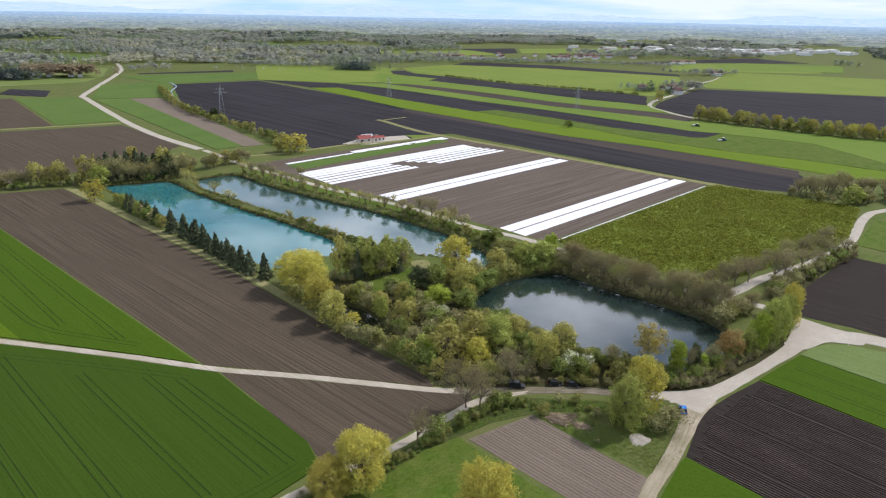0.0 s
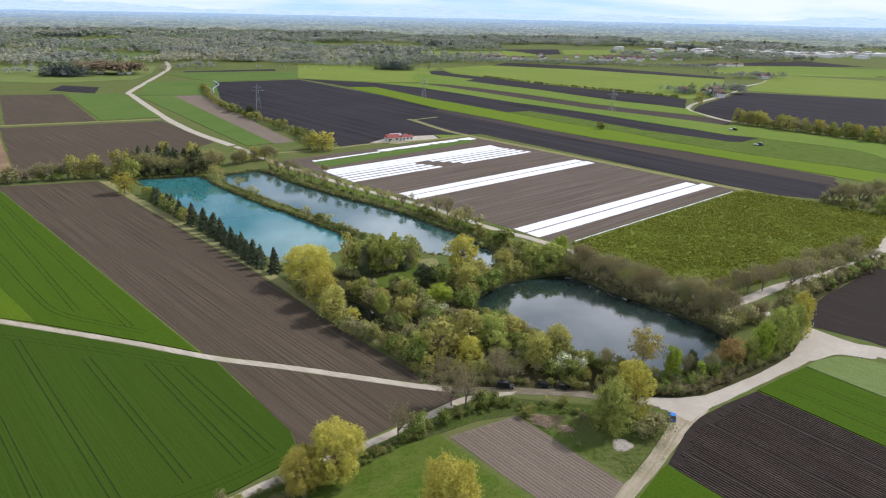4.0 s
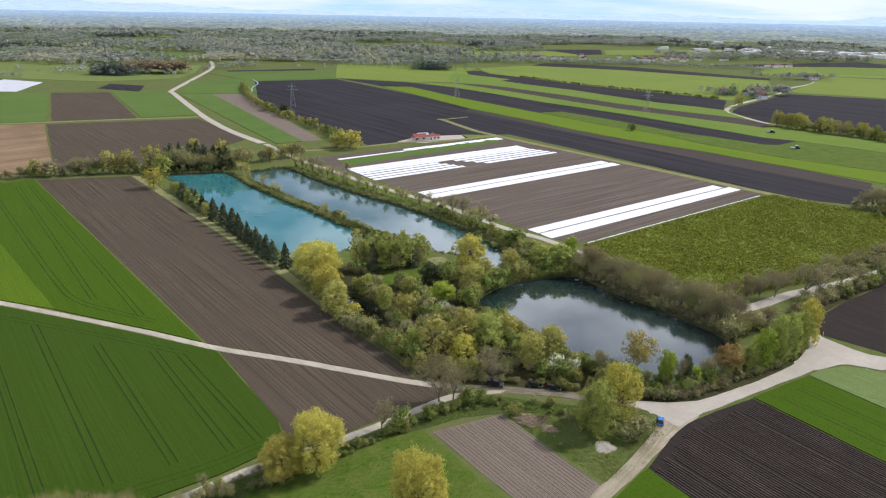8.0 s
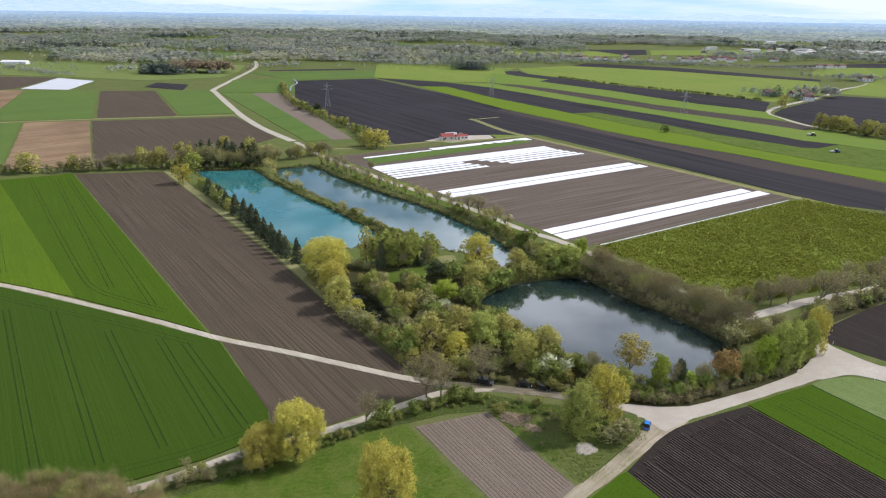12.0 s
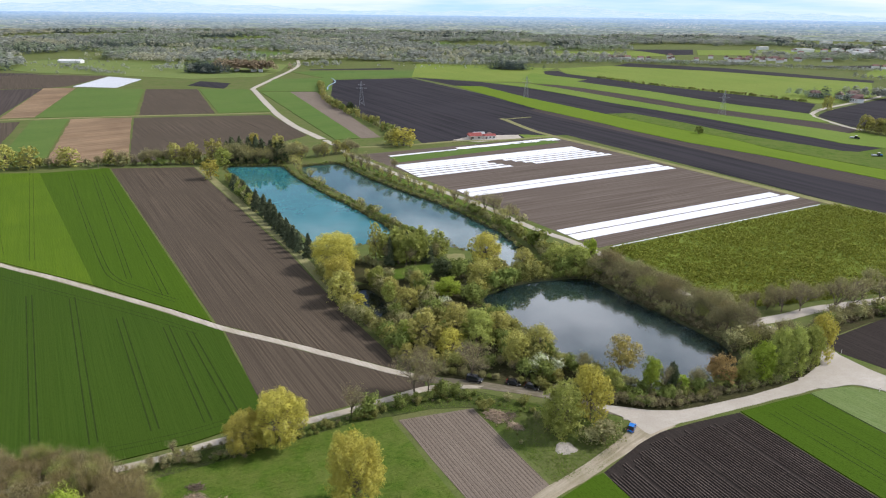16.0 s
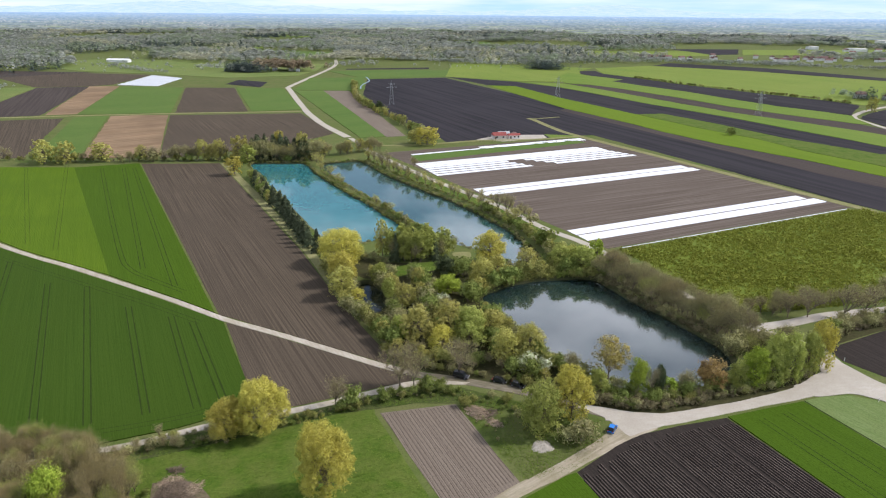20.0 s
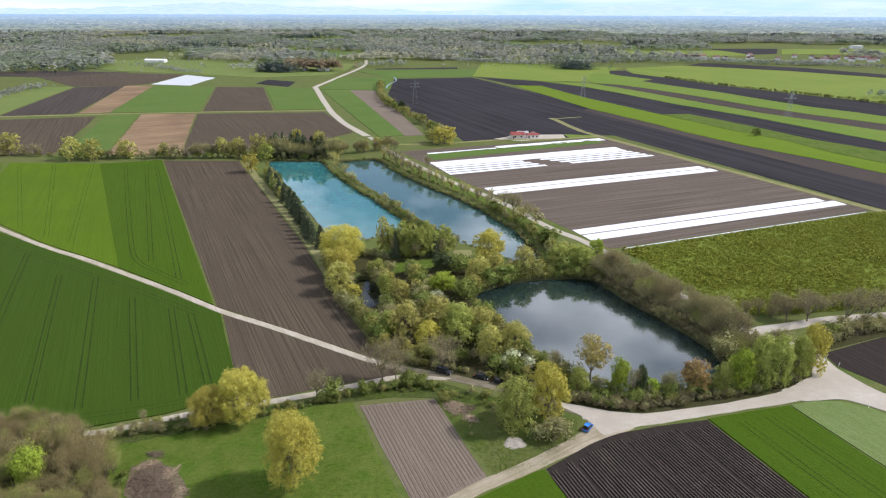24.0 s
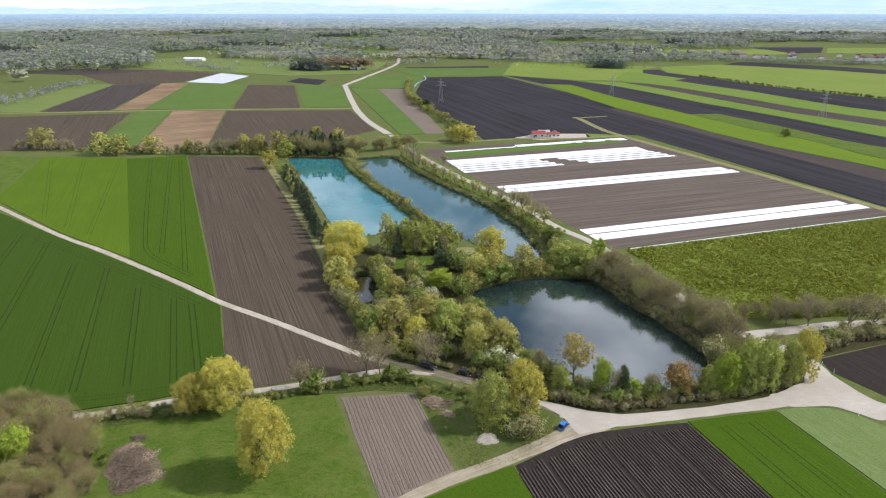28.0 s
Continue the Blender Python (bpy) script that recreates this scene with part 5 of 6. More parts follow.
plant("olive", -342, 330, 17, 19)
plant("olive", -329, 336, 16, 16)
plant("olive", -311, 350, 13.5, 18)
plant("bare", -280, 363, 14.5, 18)
plant("grey_bush", -276, 361, 9, 13)
plant("bare", -262, 371, 12.5, 13)
plant("olive", -247, 379, 15, 12)
plant("olive", -236, 384, 15, 12)
plant("willow", -115, 491, 15, 24)
plant("olive", -126, 492, 12, 14)
plant("thicket_tree", -94.4, 409, 10, 7)
belt([(-425, 318), (-390, 325), (-340, 338), (-290, 358), (-250, 375), (-225, 385)], 3.0, 4.0, ["green_bush", "grey_bush", "bush", "dry_bush"], 2.5, 6.0)
belt([(-178, 415), (-165, 430), (-152, 446), (-142, 456)], 5.0, 2.6, ["bare", "thicket_tree", "olive", "thicket_tree"], 9, 14)
belt([(-285, 362), (-262, 372), (-228, 388)], 4.0, 3.6, ["olive", "thicket_tree", "bare", "thicket_tree"], 8, 14)
belt([(-420, 316), (-360, 332), (-290, 357)], 4.0, 12.0, ["thicket_tree", "bare"], 6, 11)
belt([(-212, 392), (-196, 398), (-176, 406)], 3.0, 5.0, ["thicket_tree", "bare"], 9, 14)
belt([(-205, 392), (-185, 398), (-170, 404)], 2.0, 3.0, ["grey_bush", "green_bush"], 2, 5)
# dam between the long ponds, and the bank below the road
belt([(-152, 381), (-138, 367), (-123.5, 354), (-105.5, 339), (-85.5, 323), (-67.5, 307), (-50, 292)], 0.7, 2.4, ["bush", "grey_bush", "green_bush", "dry_bush"], 1.0, 2.3)
belt([(-75, 314), (-62, 302), (-48, 290), (-36, 282)], 1.6, 2.4, ["bush", "green_bush", "grey_bush"], 1.8, 4.0)
for x, y, h, w in ((-137, 368, 9.5, 6), (-125, 356, 8, 5.5), (-121, 353, 6.5, 4), (-82, 320, 7.5, 4.5), (-68, 308, 7, 4), (-60, 301, 5, 4), (-158, 392, 10, 6), (-164, 397, 11, 6), (-152, 381, 7, 4)):
    plant("sapling", x, y, h, w)
belt([(-134, 420), (-107, 394.5), (-88, 379), (-66, 363), (-45, 348.5), (-24, 332)], 0.8, 2.6, ["bush", "green_bush", "grey_bush", "green_bush"], 1.2, 2.8)
belt([(-24, 332), (-8, 316), (3, 306), (12, 294), (20, 282), (27, 268)], 1.8, 2.0, ["green_bush", "bush", "grey_bush", "green"], 2.5, 5.5)
belt([(-131, 421), (-105, 396), (-86, 381), (-64, 365), (-43, 350.5), (-20, 331), (0, 312)], 1.2, 8.5, ["sapling"], 5.5, 11.0)
belt([(-88, 393), (-50, 363), (-18, 338), (8, 314)], 1.5, 13.0, ["sapling", "sapling", "grey_bush"], 3.0, 7.5)
belt([(-30, 356), (-14, 344), (4, 327)], 1.0, 7.0, ["sapling"], 4.0, 8.0)
belt([(-136, 424), (-108, 397.5), (-89, 382), (-67, 366), (-46, 351.5), (-24, 335)], 0.8, 10.0, ["bare", "sapling"], 8.0, 13.0)
for x, y, h in ((-14, 331, 15), (-8, 326, 16), (2, 316, 14), (-118, 409, 15), (-112, 405, 13)):
    plant("bare", x, y, h, h * 0.75)
belt([(-219, 394), (-206, 397), (-190, 401), (-176, 407), (-168, 414)], 2.5, 2.6, ["thicket_tree", "sapling", "bare", "thicket_tree", "poplar"], 13.0, 19.0)
belt([(20, 285), (30, 276), (40, 268)], 3.0, 3.0, ["green", "olive", "green_bush", "bush"], 5.0, 9.0)
# hedge by the brown strip, bushes and trees in the far fields
belt([(-375, 880), (-330, 790), (-302, 740), (-258, 675), (-205, 615), (-147, 543), (-126, 512)], 4.0, 5.0, ["bush", "green_bush", "olive", "grey_bush"], 4.0, 9.0)
plant("dark", -225, 640, 12, 8)
plant("green_bush", 124, 632, 8, 8.5)
belt([(10, 1160), (81, 1084), (130, 1043), (200, 988), (240, 961), (280, 925)], 3.0, 3.2, ["green_bush", "bush", "grey_bush"], 2.0, 4.5)
plant("olive", 285, 848, 17, 13)
belt([(280, 700), (300, 680), (322, 660), (350, 630), (380, 605), (430, 580), (500, 560)], 7.0, 4.0, ["willow", "olive", "thicket_tree", "olive", "green"], 8, 17)
belt([(284, 694), (302, 676), (324, 656), (352, 626), (382, 601), (432, 576), (500, 556)], 4.0, 5.0, ["bush", "grey_bush", "green_bush"], 4, 8)
for x, y, h in ((222, 385, 14), (232, 390, 16), (240, 384, 15), (250, 385, 15), (262, 388, 16), (272, 380, 15), (228, 378, 12), (256, 374, 12), (280, 392, 15), (295, 385, 14)):
    plant("bare", x, y, h, h * 0.8)
plant("green", 243, 366, 12, 13)
belt([(228, 384), (250, 396), (275, 392), (310, 384)], 9.0, 2.6, ["bare", "thicket_tree", "bare"], 11, 16)
belt([(225, 372), (255, 366)], 5.0, 4.0, ["thicket_tree", "grey_bush", "bush"], 4, 8)
belt([(215, 385), (240, 378), (270, 370)], 4.0, 4.0, ["grey_bush", "dry_bush", "bush"], 3, 7)
belt([(56, 162.5), (66, 162.8), (75, 165.2), (89, 175), (102, 184.8), (111, 193), (116, 201), (118, 208)], 1.2, 1.7, ["green_bush", "dry_bush", "dry_bush", "grey_bush"], 1.3, 3.4)

# undergrowth that closes the gaps between the trees
belt([(-20, 180), (-12, 186), (-3, 197), (2, 200)], 4.0, 1.8, ["green", "bush", "green_bush", "grey_bush", "thicket_tree"], 4, 8)
belt([(12, 192), (20, 187), (26, 182), (34, 176)], 4.0, 1.8, ["olive", "bush", "green_bush", "thicket_tree"], 4, 8)
belt([(14, 199), (19, 201), (22, 196)], 2.0, 2.0, ["green_bush", "olive", "bush"], 4, 7)
belt([(13, 218), (17, 226), (23, 241), (34, 248), (46, 254)], 1.5, 2.0, ["green_bush", "bush", "bush"], 3, 5.5)
belt([(12, 208), (20, 198), (30, 189), (40, 180), (52, 172)], 2.0, 2.2, ["bush", "green_bush", "olive", "grey_bush"], 3, 7)
belt([(-40, 212), (-30, 206), (-20, 196), (-8, 188), (4, 190)], 5.0, 2.4, ["bush", "green_bush", "grey_bush"], 3, 6)
belt([(-24, 226), (-12, 222), (0, 222), (4, 234)], 5.0, 2.6, ["bush", "green_bush", "grey_bush", "olive"], 3, 7)
belt([(-6, 236), (2, 240), (8, 244)], 3.0, 2.6, ["bush", "green_bush", "olive"], 4, 8)
belt([(-56, 222), (-50, 214), (-44, 208)], 2.0, 2.6, ["bush", "bush", "olive"], 3.5, 7)
belt([(-62, 236), (-50, 240), (-40, 238)], 3.0, 3.0, ["bush", "grey_bush"], 3, 5)
belt([(-54, 98), (-40, 111), (-24, 122), (-8, 134), (6, 148)], 1.2, 2.2, ["grey_bush", "dry_bush", "dry_bush", "bush"], 1.2, 2.8)

def thicket(points, leaves, low, high, label, z=-0.8, per=200, size=0.3):
    """Many low bushes grown into one another along a bank."""
    L = []
    for x, y in points:
        h = TURN.uniform(low, high)
        for _ in range(3):
            w = h * TURN.uniform(0.3, 0.45)
            L.append((x + TURN.gauss(0, 0.35) * h, y + TURN.gauss(0, 0.35) * h, z + h * TURN.uniform(0.35, 0.7), w, w, h * TURN.uniform(0.28, 0.4)))
    c, nrm, sz = lobed(L, len(points) * per, size, 0.4, 0.28)
    c[:, 2] = np.maximum(c[:, 2], z - 0.3)
    ob = new("bank_thicket", leaf_mesh("bank_thicket", c, nrm, sz, leaves))
    return tagged(ob, label, "bushes", "", "stuff")


def shore_belt(pts, away, step, low, high, pick, kinds):
    spots = {}
    for p in offset_ring(curve_points(pts, step, True), away):
        if pick(p.x, p.y):
            spots.setdefault(TURN.randrange(len(kinds)), []).append((p.x + TURN.uniform(-0.7, 0.7), p.y + TURN.uniform(-0.7, 0.7)))
    for k, pp in sorted(spots.items()):
        thicket(pp, kinds[k][0], low, high, kinds[k][1])


OLIVE_B, GREEN_B, GREY_B, DARK_B = (L_BUSH, "olive-green bushes hanging over the water"), (L_GREENB, "fresh green bushes along the bank"), (L_GREY, "grey-brown budding scrub along the bank"), (L_BRUSH, "dark brown leafless scrub along the bank")
shore_belt(POND_C, 0.9, 1.3, 1.8, 3.8, lambda x, y: y - 200 > -(x - 100) * 0.9 and x > 46, [DARK_B, GREY_B, DARK_B])
shore_belt(POND_C, 1.0, 1.5, 2.2, 4.2, lambda x, y: x < 46 and y > 190, [OLIVE_B, GREEN_B])
shore_belt(POND_C, 1.0, 1.9, 1.8, 3.5, lambda x, y: y < 192, [OLIVE_B, GREEN_B, GREY_B])
shore_belt(POND_B, 0.7, 1.7, 0.7, 1.6, lambda x, y: True, [OLIVE_B, GREEN_B, GREY_B])
shore_belt(POND_A, 0.7, 1.8, 0.7, 1.5, lambda x, y: x + y > 190 or y > 300, [OLIVE_B, GREEN_B, GREY_B])

VERGE = [(54, 163), (66, 163.4), (75, 166), (89, 175.8), (102, 185.6), (111, 194), (116.5, 202), (119, 209)]
thicket([(p.x + TURN.uniform(-1.2, 1.2), p.y + TURN.uniform(-1.2, 1.2)) for p in curve_points(VERGE, 0.9)], L_BRUSH, 1.2, 2.6, "dark brown leafless scrub between trees and road", 0.0)
thicket([(p.x + TURN.uniform(-1.5, 1.5), p.y + TURN.uniform(-1.5, 1.5)) for p in curve_points([(54, 165.5), (70, 167.5), (88, 177.5), (104, 189.5), (114, 201)], 1.3)], L_GREENB, 1.4, 3.0, "fresh green low bushes under the bank trees", 0.0)
thicket([(p.x + TURN.uniform(-1.0, 1.0), p.y + TURN.uniform(-1.0, 1.0)) for p in curve_points([(126, 225), (136, 236.5), (152, 250), (172, 264), (192, 280)], 1.5)], L_BRUSH, 1.0, 2.4, "dark brown leafless scrub along the road bend", 0.0)

# ---- shrub plantation ----
def scatter_in(poly, count):
    xs, ys = [p[0] for p in poly], [p[1] for p in poly]
    out = []
    while len(out) < count:
        x, y = RNG.uniform(min(xs), max(xs)), RNG.uniform(min(ys), max(ys))
        if inside(x, y, poly):
            out.append((x, y))
    return np.array(out)


PLANTED = earth("plantation_green", (0.125, 0.165, 0.020), (0.17, 0.21, 0.032), (0.14, 0.175, 0.032), -46, 1.5, 20, 25, 0.8, 0.5)
PLANTATION = [(54, 291), (178, 408), (243, 358), (202, 302), (162, 272), (124, 250), (104, 240), (82, 258), (64, 280)]
field("plantation_ground", PLANTATION, PLANTED, 0.1, "green ground below the shrub plantation", "plantation")
heads = scatter_in(PLANTATION, 13000)
hh = np.array([0.8 + 0.5 * (0.5 + noise.noise(Vector((x * 0.06, y * 0.06, 1)))) for x, y in heads]) * RNG.uniform(0.7, 1.3, len(heads))
k = 8
d = RNG.normal(size=(len(heads), k, 3))
d /= np.linalg.norm(d, axis=2, keepdims=True)
d[:, :, 2] = np.abs(d[:, :, 2])
c = np.concatenate([heads, np.zeros((len(heads), 1))], 1)[:, None, :] + d * np.stack([hh * 0.8, hh * 0.8, hh], 1)[:, None, :] * RNG.uniform(0.6, 1.05, (len(heads), k, 1))
ob = new("plantation_shrubs", leaf_mesh("plantation_shrubs", c.reshape(-1, 3), (d + RNG.normal(scale=0.3, size=d.shape)).reshape(-1, 3), np.repeat(hh, k) * RNG.uniform(0.35, 0.65, len(heads) * k), L_CROP))
tagged(ob, "dense rows of low yellow-green shrubs", "shrubs", "", "stuff")


# ---- ridges of the dark field ----
RIDGED = [(57, 131), (68.2, 149.4), (80.3, 158.8), (92.3, 166.8), (160, 94), (120, 62)]
rd = Vector((0.683, -0.731))
rn = Vector((0.731, 0.683))
o = Vector((57, 131))
for i in range(-46, 70):
    if i % 19 == 9:
        continue
    base = o + rn * (i * 0.86)
    head = 2.2 + 1.6 * noise.noise(Vector((i * 0.35, 4.0, 1.0)))
    run = [s for s in np.arange(-60, 130, 1.5) if inside(base.x + rd.x * (s - head), base.y + rd.y * (s - head), RIDGED) and inside(base.x + rd.x * s, base.y + rd.y * s, RIDGED)]
    if len(run) < 3:
        continue
    verts, faces = [], []
    for s in run:
        p = base + rd * s
        hgt = 0.26 + 0.08 * noise.noise(Vector((p.x * 0.7, p.y * 0.7, 2)))
        wv = 0.08 * noise.noise(Vector((p.x * 0.3, p.y * 0.3, i)))
        for off, z in ((-0.41, 0.0), (-0.14, hgt * 0.9), (0.0, hgt), (0.14, hgt * 0.85), (0.41, 0.0)):
            q = p + rn * (off + wv)
            verts.append((q.x, q.y, z + 0.03))
    crest = []
    for a in range(len(run) - 1):
        for b in range(4):
            v0 = a * 5 + b
            faces.append((v0, v0 + 5, v0 + 6, v0 + 1))
            crest.append(1 if b in (1, 2) else 0)
    me = mesh("ridge", verts, faces, SOIL_WET)
    me.materials.append(SOIL_CREST)
    me.polygons.foreach_set("material_index", crest)
    part("ridge", me, SOIL_WET, ridged)


# ---- cars ----
def car(name, label, body_paint, length, width, height, m, van=False):
    root = new(name)
    L, W, H = length / 2, width / 2, height
    hood = 0.42 * H if not van else 0.46 * H

    def shell(profile, half, taper, material, pname, lab=""):
        bm = bmesh.new()
        ring = []
        for sgn in (-1, 1):
            ring.append([bm.verts.new((x, sgn * half * (1 - taper * max(0.0, z - hood) / H), z)) for x, z in profile])
        n = len(profile)
        for i in range(n):
            j = (i + 1) % n
            bm.faces.new((ring[0][i], ring[0][j], ring[1][j], ring[1][i]))
        bm.faces.new(ring[0][::-1])
        bm.faces.new(ring[1])
        bmesh.ops.recalc_face_normals(bm, faces=bm.faces)
        bmesh.ops.bevel(bm, geom=list(bm.edges), offset=0.07, segments=2, affect="EDGES", profile=0.6)
        return part(pname, bm, material, root, lab)

    back = -0.96 * L if van else -0.9 * L
    body = shell([(-L, 0.28), (L, 0.28), (L * 1.0, hood * 0.85), (0.55 * L, hood), (-L, hood * 1.04)], W, 0.0, body_paint, "body")
    shell([(0.58 * L, hood - 0.06), (0.22 * L if not van else 0.34 * L, H), (back * 0.72 if not van else back * 0.95, H), (back, hood - 0.02)], W * 0.96, 0.35, GLASS, "cabin_glass", "dark tinted windows all round")
    bm = bmesh.new()
    box(bm, back * (0.70 if not van else 0.93), (0.20 if not van else 0.32) * L, -W * 0.78, W * 0.78, H - 0.03, H + 0.035, 0.02)
    part("roof", bm, body_paint, root)
    for sx in (-1, 1):
        for sy in (-1, 1):
            bm = bmesh.new()
            bmesh.ops.create_cone(bm, cap_ends=True, segments=20, radius1=0.33, radius2=0.33, depth=0.22)
            bmesh.ops.rotate(bm, verts=bm.verts, matrix=Matrix.Rotation(radians(90), 3, "X"))
            bmesh.ops.translate(bm, verts=bm.verts, vec=(sx * L * 0.62, sy * (W - 0.08), 0.33))
            tyre = part("wheel", bm, TYRE, root, "black tyre")
            bm = bmesh.new()
            bmesh.ops.create_cone(bm, cap_ends=True, segments=16, radius1=0.2, radius2=0.2, depth=0.24)
            bmesh.ops.rotate(bm, verts=bm.verts, matrix=Matrix.Rotation(radians(90), 3, "X"))
            bmesh.ops.translate(bm, verts=bm.verts, vec=(sx * L * 0.62, sy * (W - 0.08), 0.33))
            part("rim", bm, CHROME, tyre, "light metal rim")
    for sy in (-1, 1):
        bm = box(bmesh.new(), L - 0.1, L + 0.02, sy * W * 0.7 - 0.16, sy * W * 0.7 + 0.16, 0.6, 0.74, 0.02)
        part("headlight", bm, LAMP, root, "clear headlight")
        bm = box(bmesh.new(), -L - 0.02, -L + 0.1, sy * W * 0.75 - 0.12, sy * W * 0.75 + 0.12, 0.65, 0.85, 0.02)
        part("tail_light", bm, RED, root, "red tail light")
        bm = box(bmesh.new(), 0.42 * L, 0.5 * L, sy * (W + 0.1) - 0.1, sy * (W + 0.1) + 0.1, hood + 0.02, hood + 0.16, 0.03)
        part("side_mirror", bm, body_paint, root)
    bm = box(bmesh.new(), L - 0.06, L + 0.04, -W * 0.9, W * 0.9, 0.3, 0.5, 0.03)
    part("bumper", bm, TYRE, root, "dark bumper")
    root.matrix_basis = m
    return tagged(root, label, "car")


car("car", "bright blue small hatchback parked on the grass edge", BLUE_PAINT, 3.9, 1.7, 1.5, pose(63.4, 150.6, 0.1, 0, 0, 78))
car("van", "black passenger van standing on the dirt track", BLACK_PAINT, 4.9, 1.9, 1.85, pose(18.3, 161.7, 0.13, 0, 0, -4), True)
car("car", "dark estate car parked under the trees", BLACK_PAINT, 4.4, 1.75, 1.45, pose(29.8, 163.2, 0.1, 0, 0, -4))
car("car", "dark grey estate car parked beside the track", BLACK_PAINT, 4.3, 1.75, 1.45, pose(35.3, 162.6, 0.1, 0, 0, -12))


# ---- pylons ----
def beam(bm, a, b, r):
    a, b = Vector(a), Vector(b)
    q = (b - a).to_track_quat("Z", "Y").to_matrix().to_4x4()
    res = bmesh.ops.create_cone(bm, cap_ends=True, segments=4, radius1=r, radius2=r, depth=(b - a).length)
    bmesh.ops.transform(bm, matrix=Matrix.Translation((a + b) / 2) @ q, verts=res["verts"])


def pylon(m, h):
    root = new("power_pylon")

    def half(z):
        return 2.4 * (1 - z / h) + 0.35

    for sx, sy in ((1, 1), (1, -1), (-1, 1), (-1, -1)):
        bm = bmesh.new()
        beam(bm, (sx * 2.75, sy * 2.75, 0), (sx * 0.35, sy * 0.35, h), 0.085)
        part("leg", bm, STEEL, root)
    zs = [h * u for u in (0.0, 0.16, 0.31, 0.45, 0.58, 0.7, 0.8, 0.9)]
    for i in range(len(zs) - 1):
        for (ax, ay), (bx, by) in (((1, 1), (1, -1)), ((1, -1), (-1, -1)), ((-1, -1), (-1, 1)), ((-1, 1), (1, 1))):
            a, b = half(zs[i]), half(zs[i + 1])
            for p, q in (((ax * a, ay * a), (bx * b, by * b)), ((bx * a, by * a), (ax * b, ay * b))):
                bm = bmesh.new()
                beam(bm, (*p, zs[i]), (*q, zs[i + 1]), 0.035)
                part("brace", bm, STEEL, root)
    for z, arm in ((h * 0.72, 6.5), (h * 0.86, 4.5)):
        for s in (-1, 1):
            for lift in (0.9, -0.3):
                bm = bmesh.new()
                beam(bm, (0, 0, z + lift), (s * arm, 0, z), 0.07)
                part("cross_arm", bm, STEEL, root)
    root.matrix_basis = m
    return tagged(root, "grey steel lattice power pylon on a dark field", "pylon", "power pylons")


for x, y, h in ((-238, 703, 27), (-67, 842, 27), (161, 770, 26)):
    pylon(pose(x, y, 0, 0, 0, 25), h)


# ---- buildings ----
OLDTILES = paint("weathered_roof", (0.24, 0.13, 0.11), 0.85, 0, 0.2, 1.5)
def house(name, label, m, lx, ly, wall_h, roof_h, wall, roof, windows=3, door=True, group=""):
    root = new(name)
    part("wall", box(bmesh.new(), -lx / 2, lx / 2, -ly / 2, ly / 2, 0, wall_h), wall, root)
    bm = bmesh.new()
    e = 0.5
    pts = [(-lx / 2 - e, -ly / 2 - e, wall_h - 0.2), (lx / 2 + e, -ly / 2 - e, wall_h - 0.2), (lx / 2 + e, ly / 2 + e, wall_h - 0.2), (-lx / 2 - e, ly / 2 + e, wall_h - 0.2),
           (-lx / 2 - e, 0, wall_h + roof_h), (lx / 2 + e, 0, wall_h + roof_h)]
    vs = [bm.verts.new(p) for p in pts]
    for f in ((0, 1, 5, 4), (2, 3, 4, 5), (1, 2, 5), (3, 0, 4), (3, 2, 1, 0)):
        bm.faces.new([vs[i] for i in f])
    part("roof", bm, roof, root)
    if windows:
        for s in (-1, 1):
            for i in range(windows):
                x = -lx / 2 + lx * (i + 0.5) / windows
                bm = box(bmesh.new(), x - 0.7, x + 0.7, s * ly / 2 - 0.06, s * ly / 2 + 0.06, wall_h * 0.35, wall_h * 0.75)
                part("window", bm, GLASS, root)
    if door:
        bm = box(bmesh.new(), -lx / 2 + 0.8, -lx / 2 + 2.2, -ly / 2 - 0.08, -ly / 2 + 0.05, 0.05, min(2.3, wall_h * 0.8))
        part("door", bm, TIMBER, root)
    root.matrix_basis = m
    return tagged(root, label, "building", group)


house("barn", "low farm barn with a red roof and open front", pose(-67, 540, 0, 0, 0, 30), 11, 8, 3.4, 2.2, PLASTER, TILES, 2)
house("barn", "farm shed with a dull red roof beside the barn", pose(-55.5, 546.5, 0, 0, 0, 30), 10, 6, 3.0, 1.2, WHITE, TILES, 3)
house("shed", "grey-roofed wooden shed behind the barn", pose(-66, 553, 0, 0, 0, 30), 9, 6, 2.8, 1.4, PLASTER, STEEL, 0)
house("shed", "small shed with a weathered roof in the yard", pose(-57, 557, 0, 0, 0, 115), 6, 4, 2.4, 1.0, TIMBER, OLDTILES, 0)
field("yard", [(-84, 528), (-70, 556), (-34, 572), (-28, 556), (-60, 528)], GRAVEL, 0.12, "pale gravel farm yard", "yard")


# ---- gravel heap, brushwood, posts ----
verts, faces = [], []
n = 26
for i in range(13):
    for j in range(13):
        x, y = -3.0 + 0.5 * i, -3.0 + 0.5 * j
        q = math.hypot(x / 2.9, y / 2.3) * (1 + 0.35 * noise.noise(Vector((x * 0.5, y * 0.5, 11.0))))
        z = max(0.0, 1 - q * q) * (0.35 + 0.35 * noise.noise(Vector((x * 0.7, y * 0.7, 3)))) + 0.15 * noise.noise(Vector((x * 2, y * 2, 8)))
        verts.append((x, y, z if q < 1 else -0.15))
for i in range(12):
    for j in range(12):
        k = i * 13 + j
        faces.append((k, k + 13, k + 14, k + 1))
heap = new("gravel_mound", mesh("gravel_mound", verts, faces, SAND))
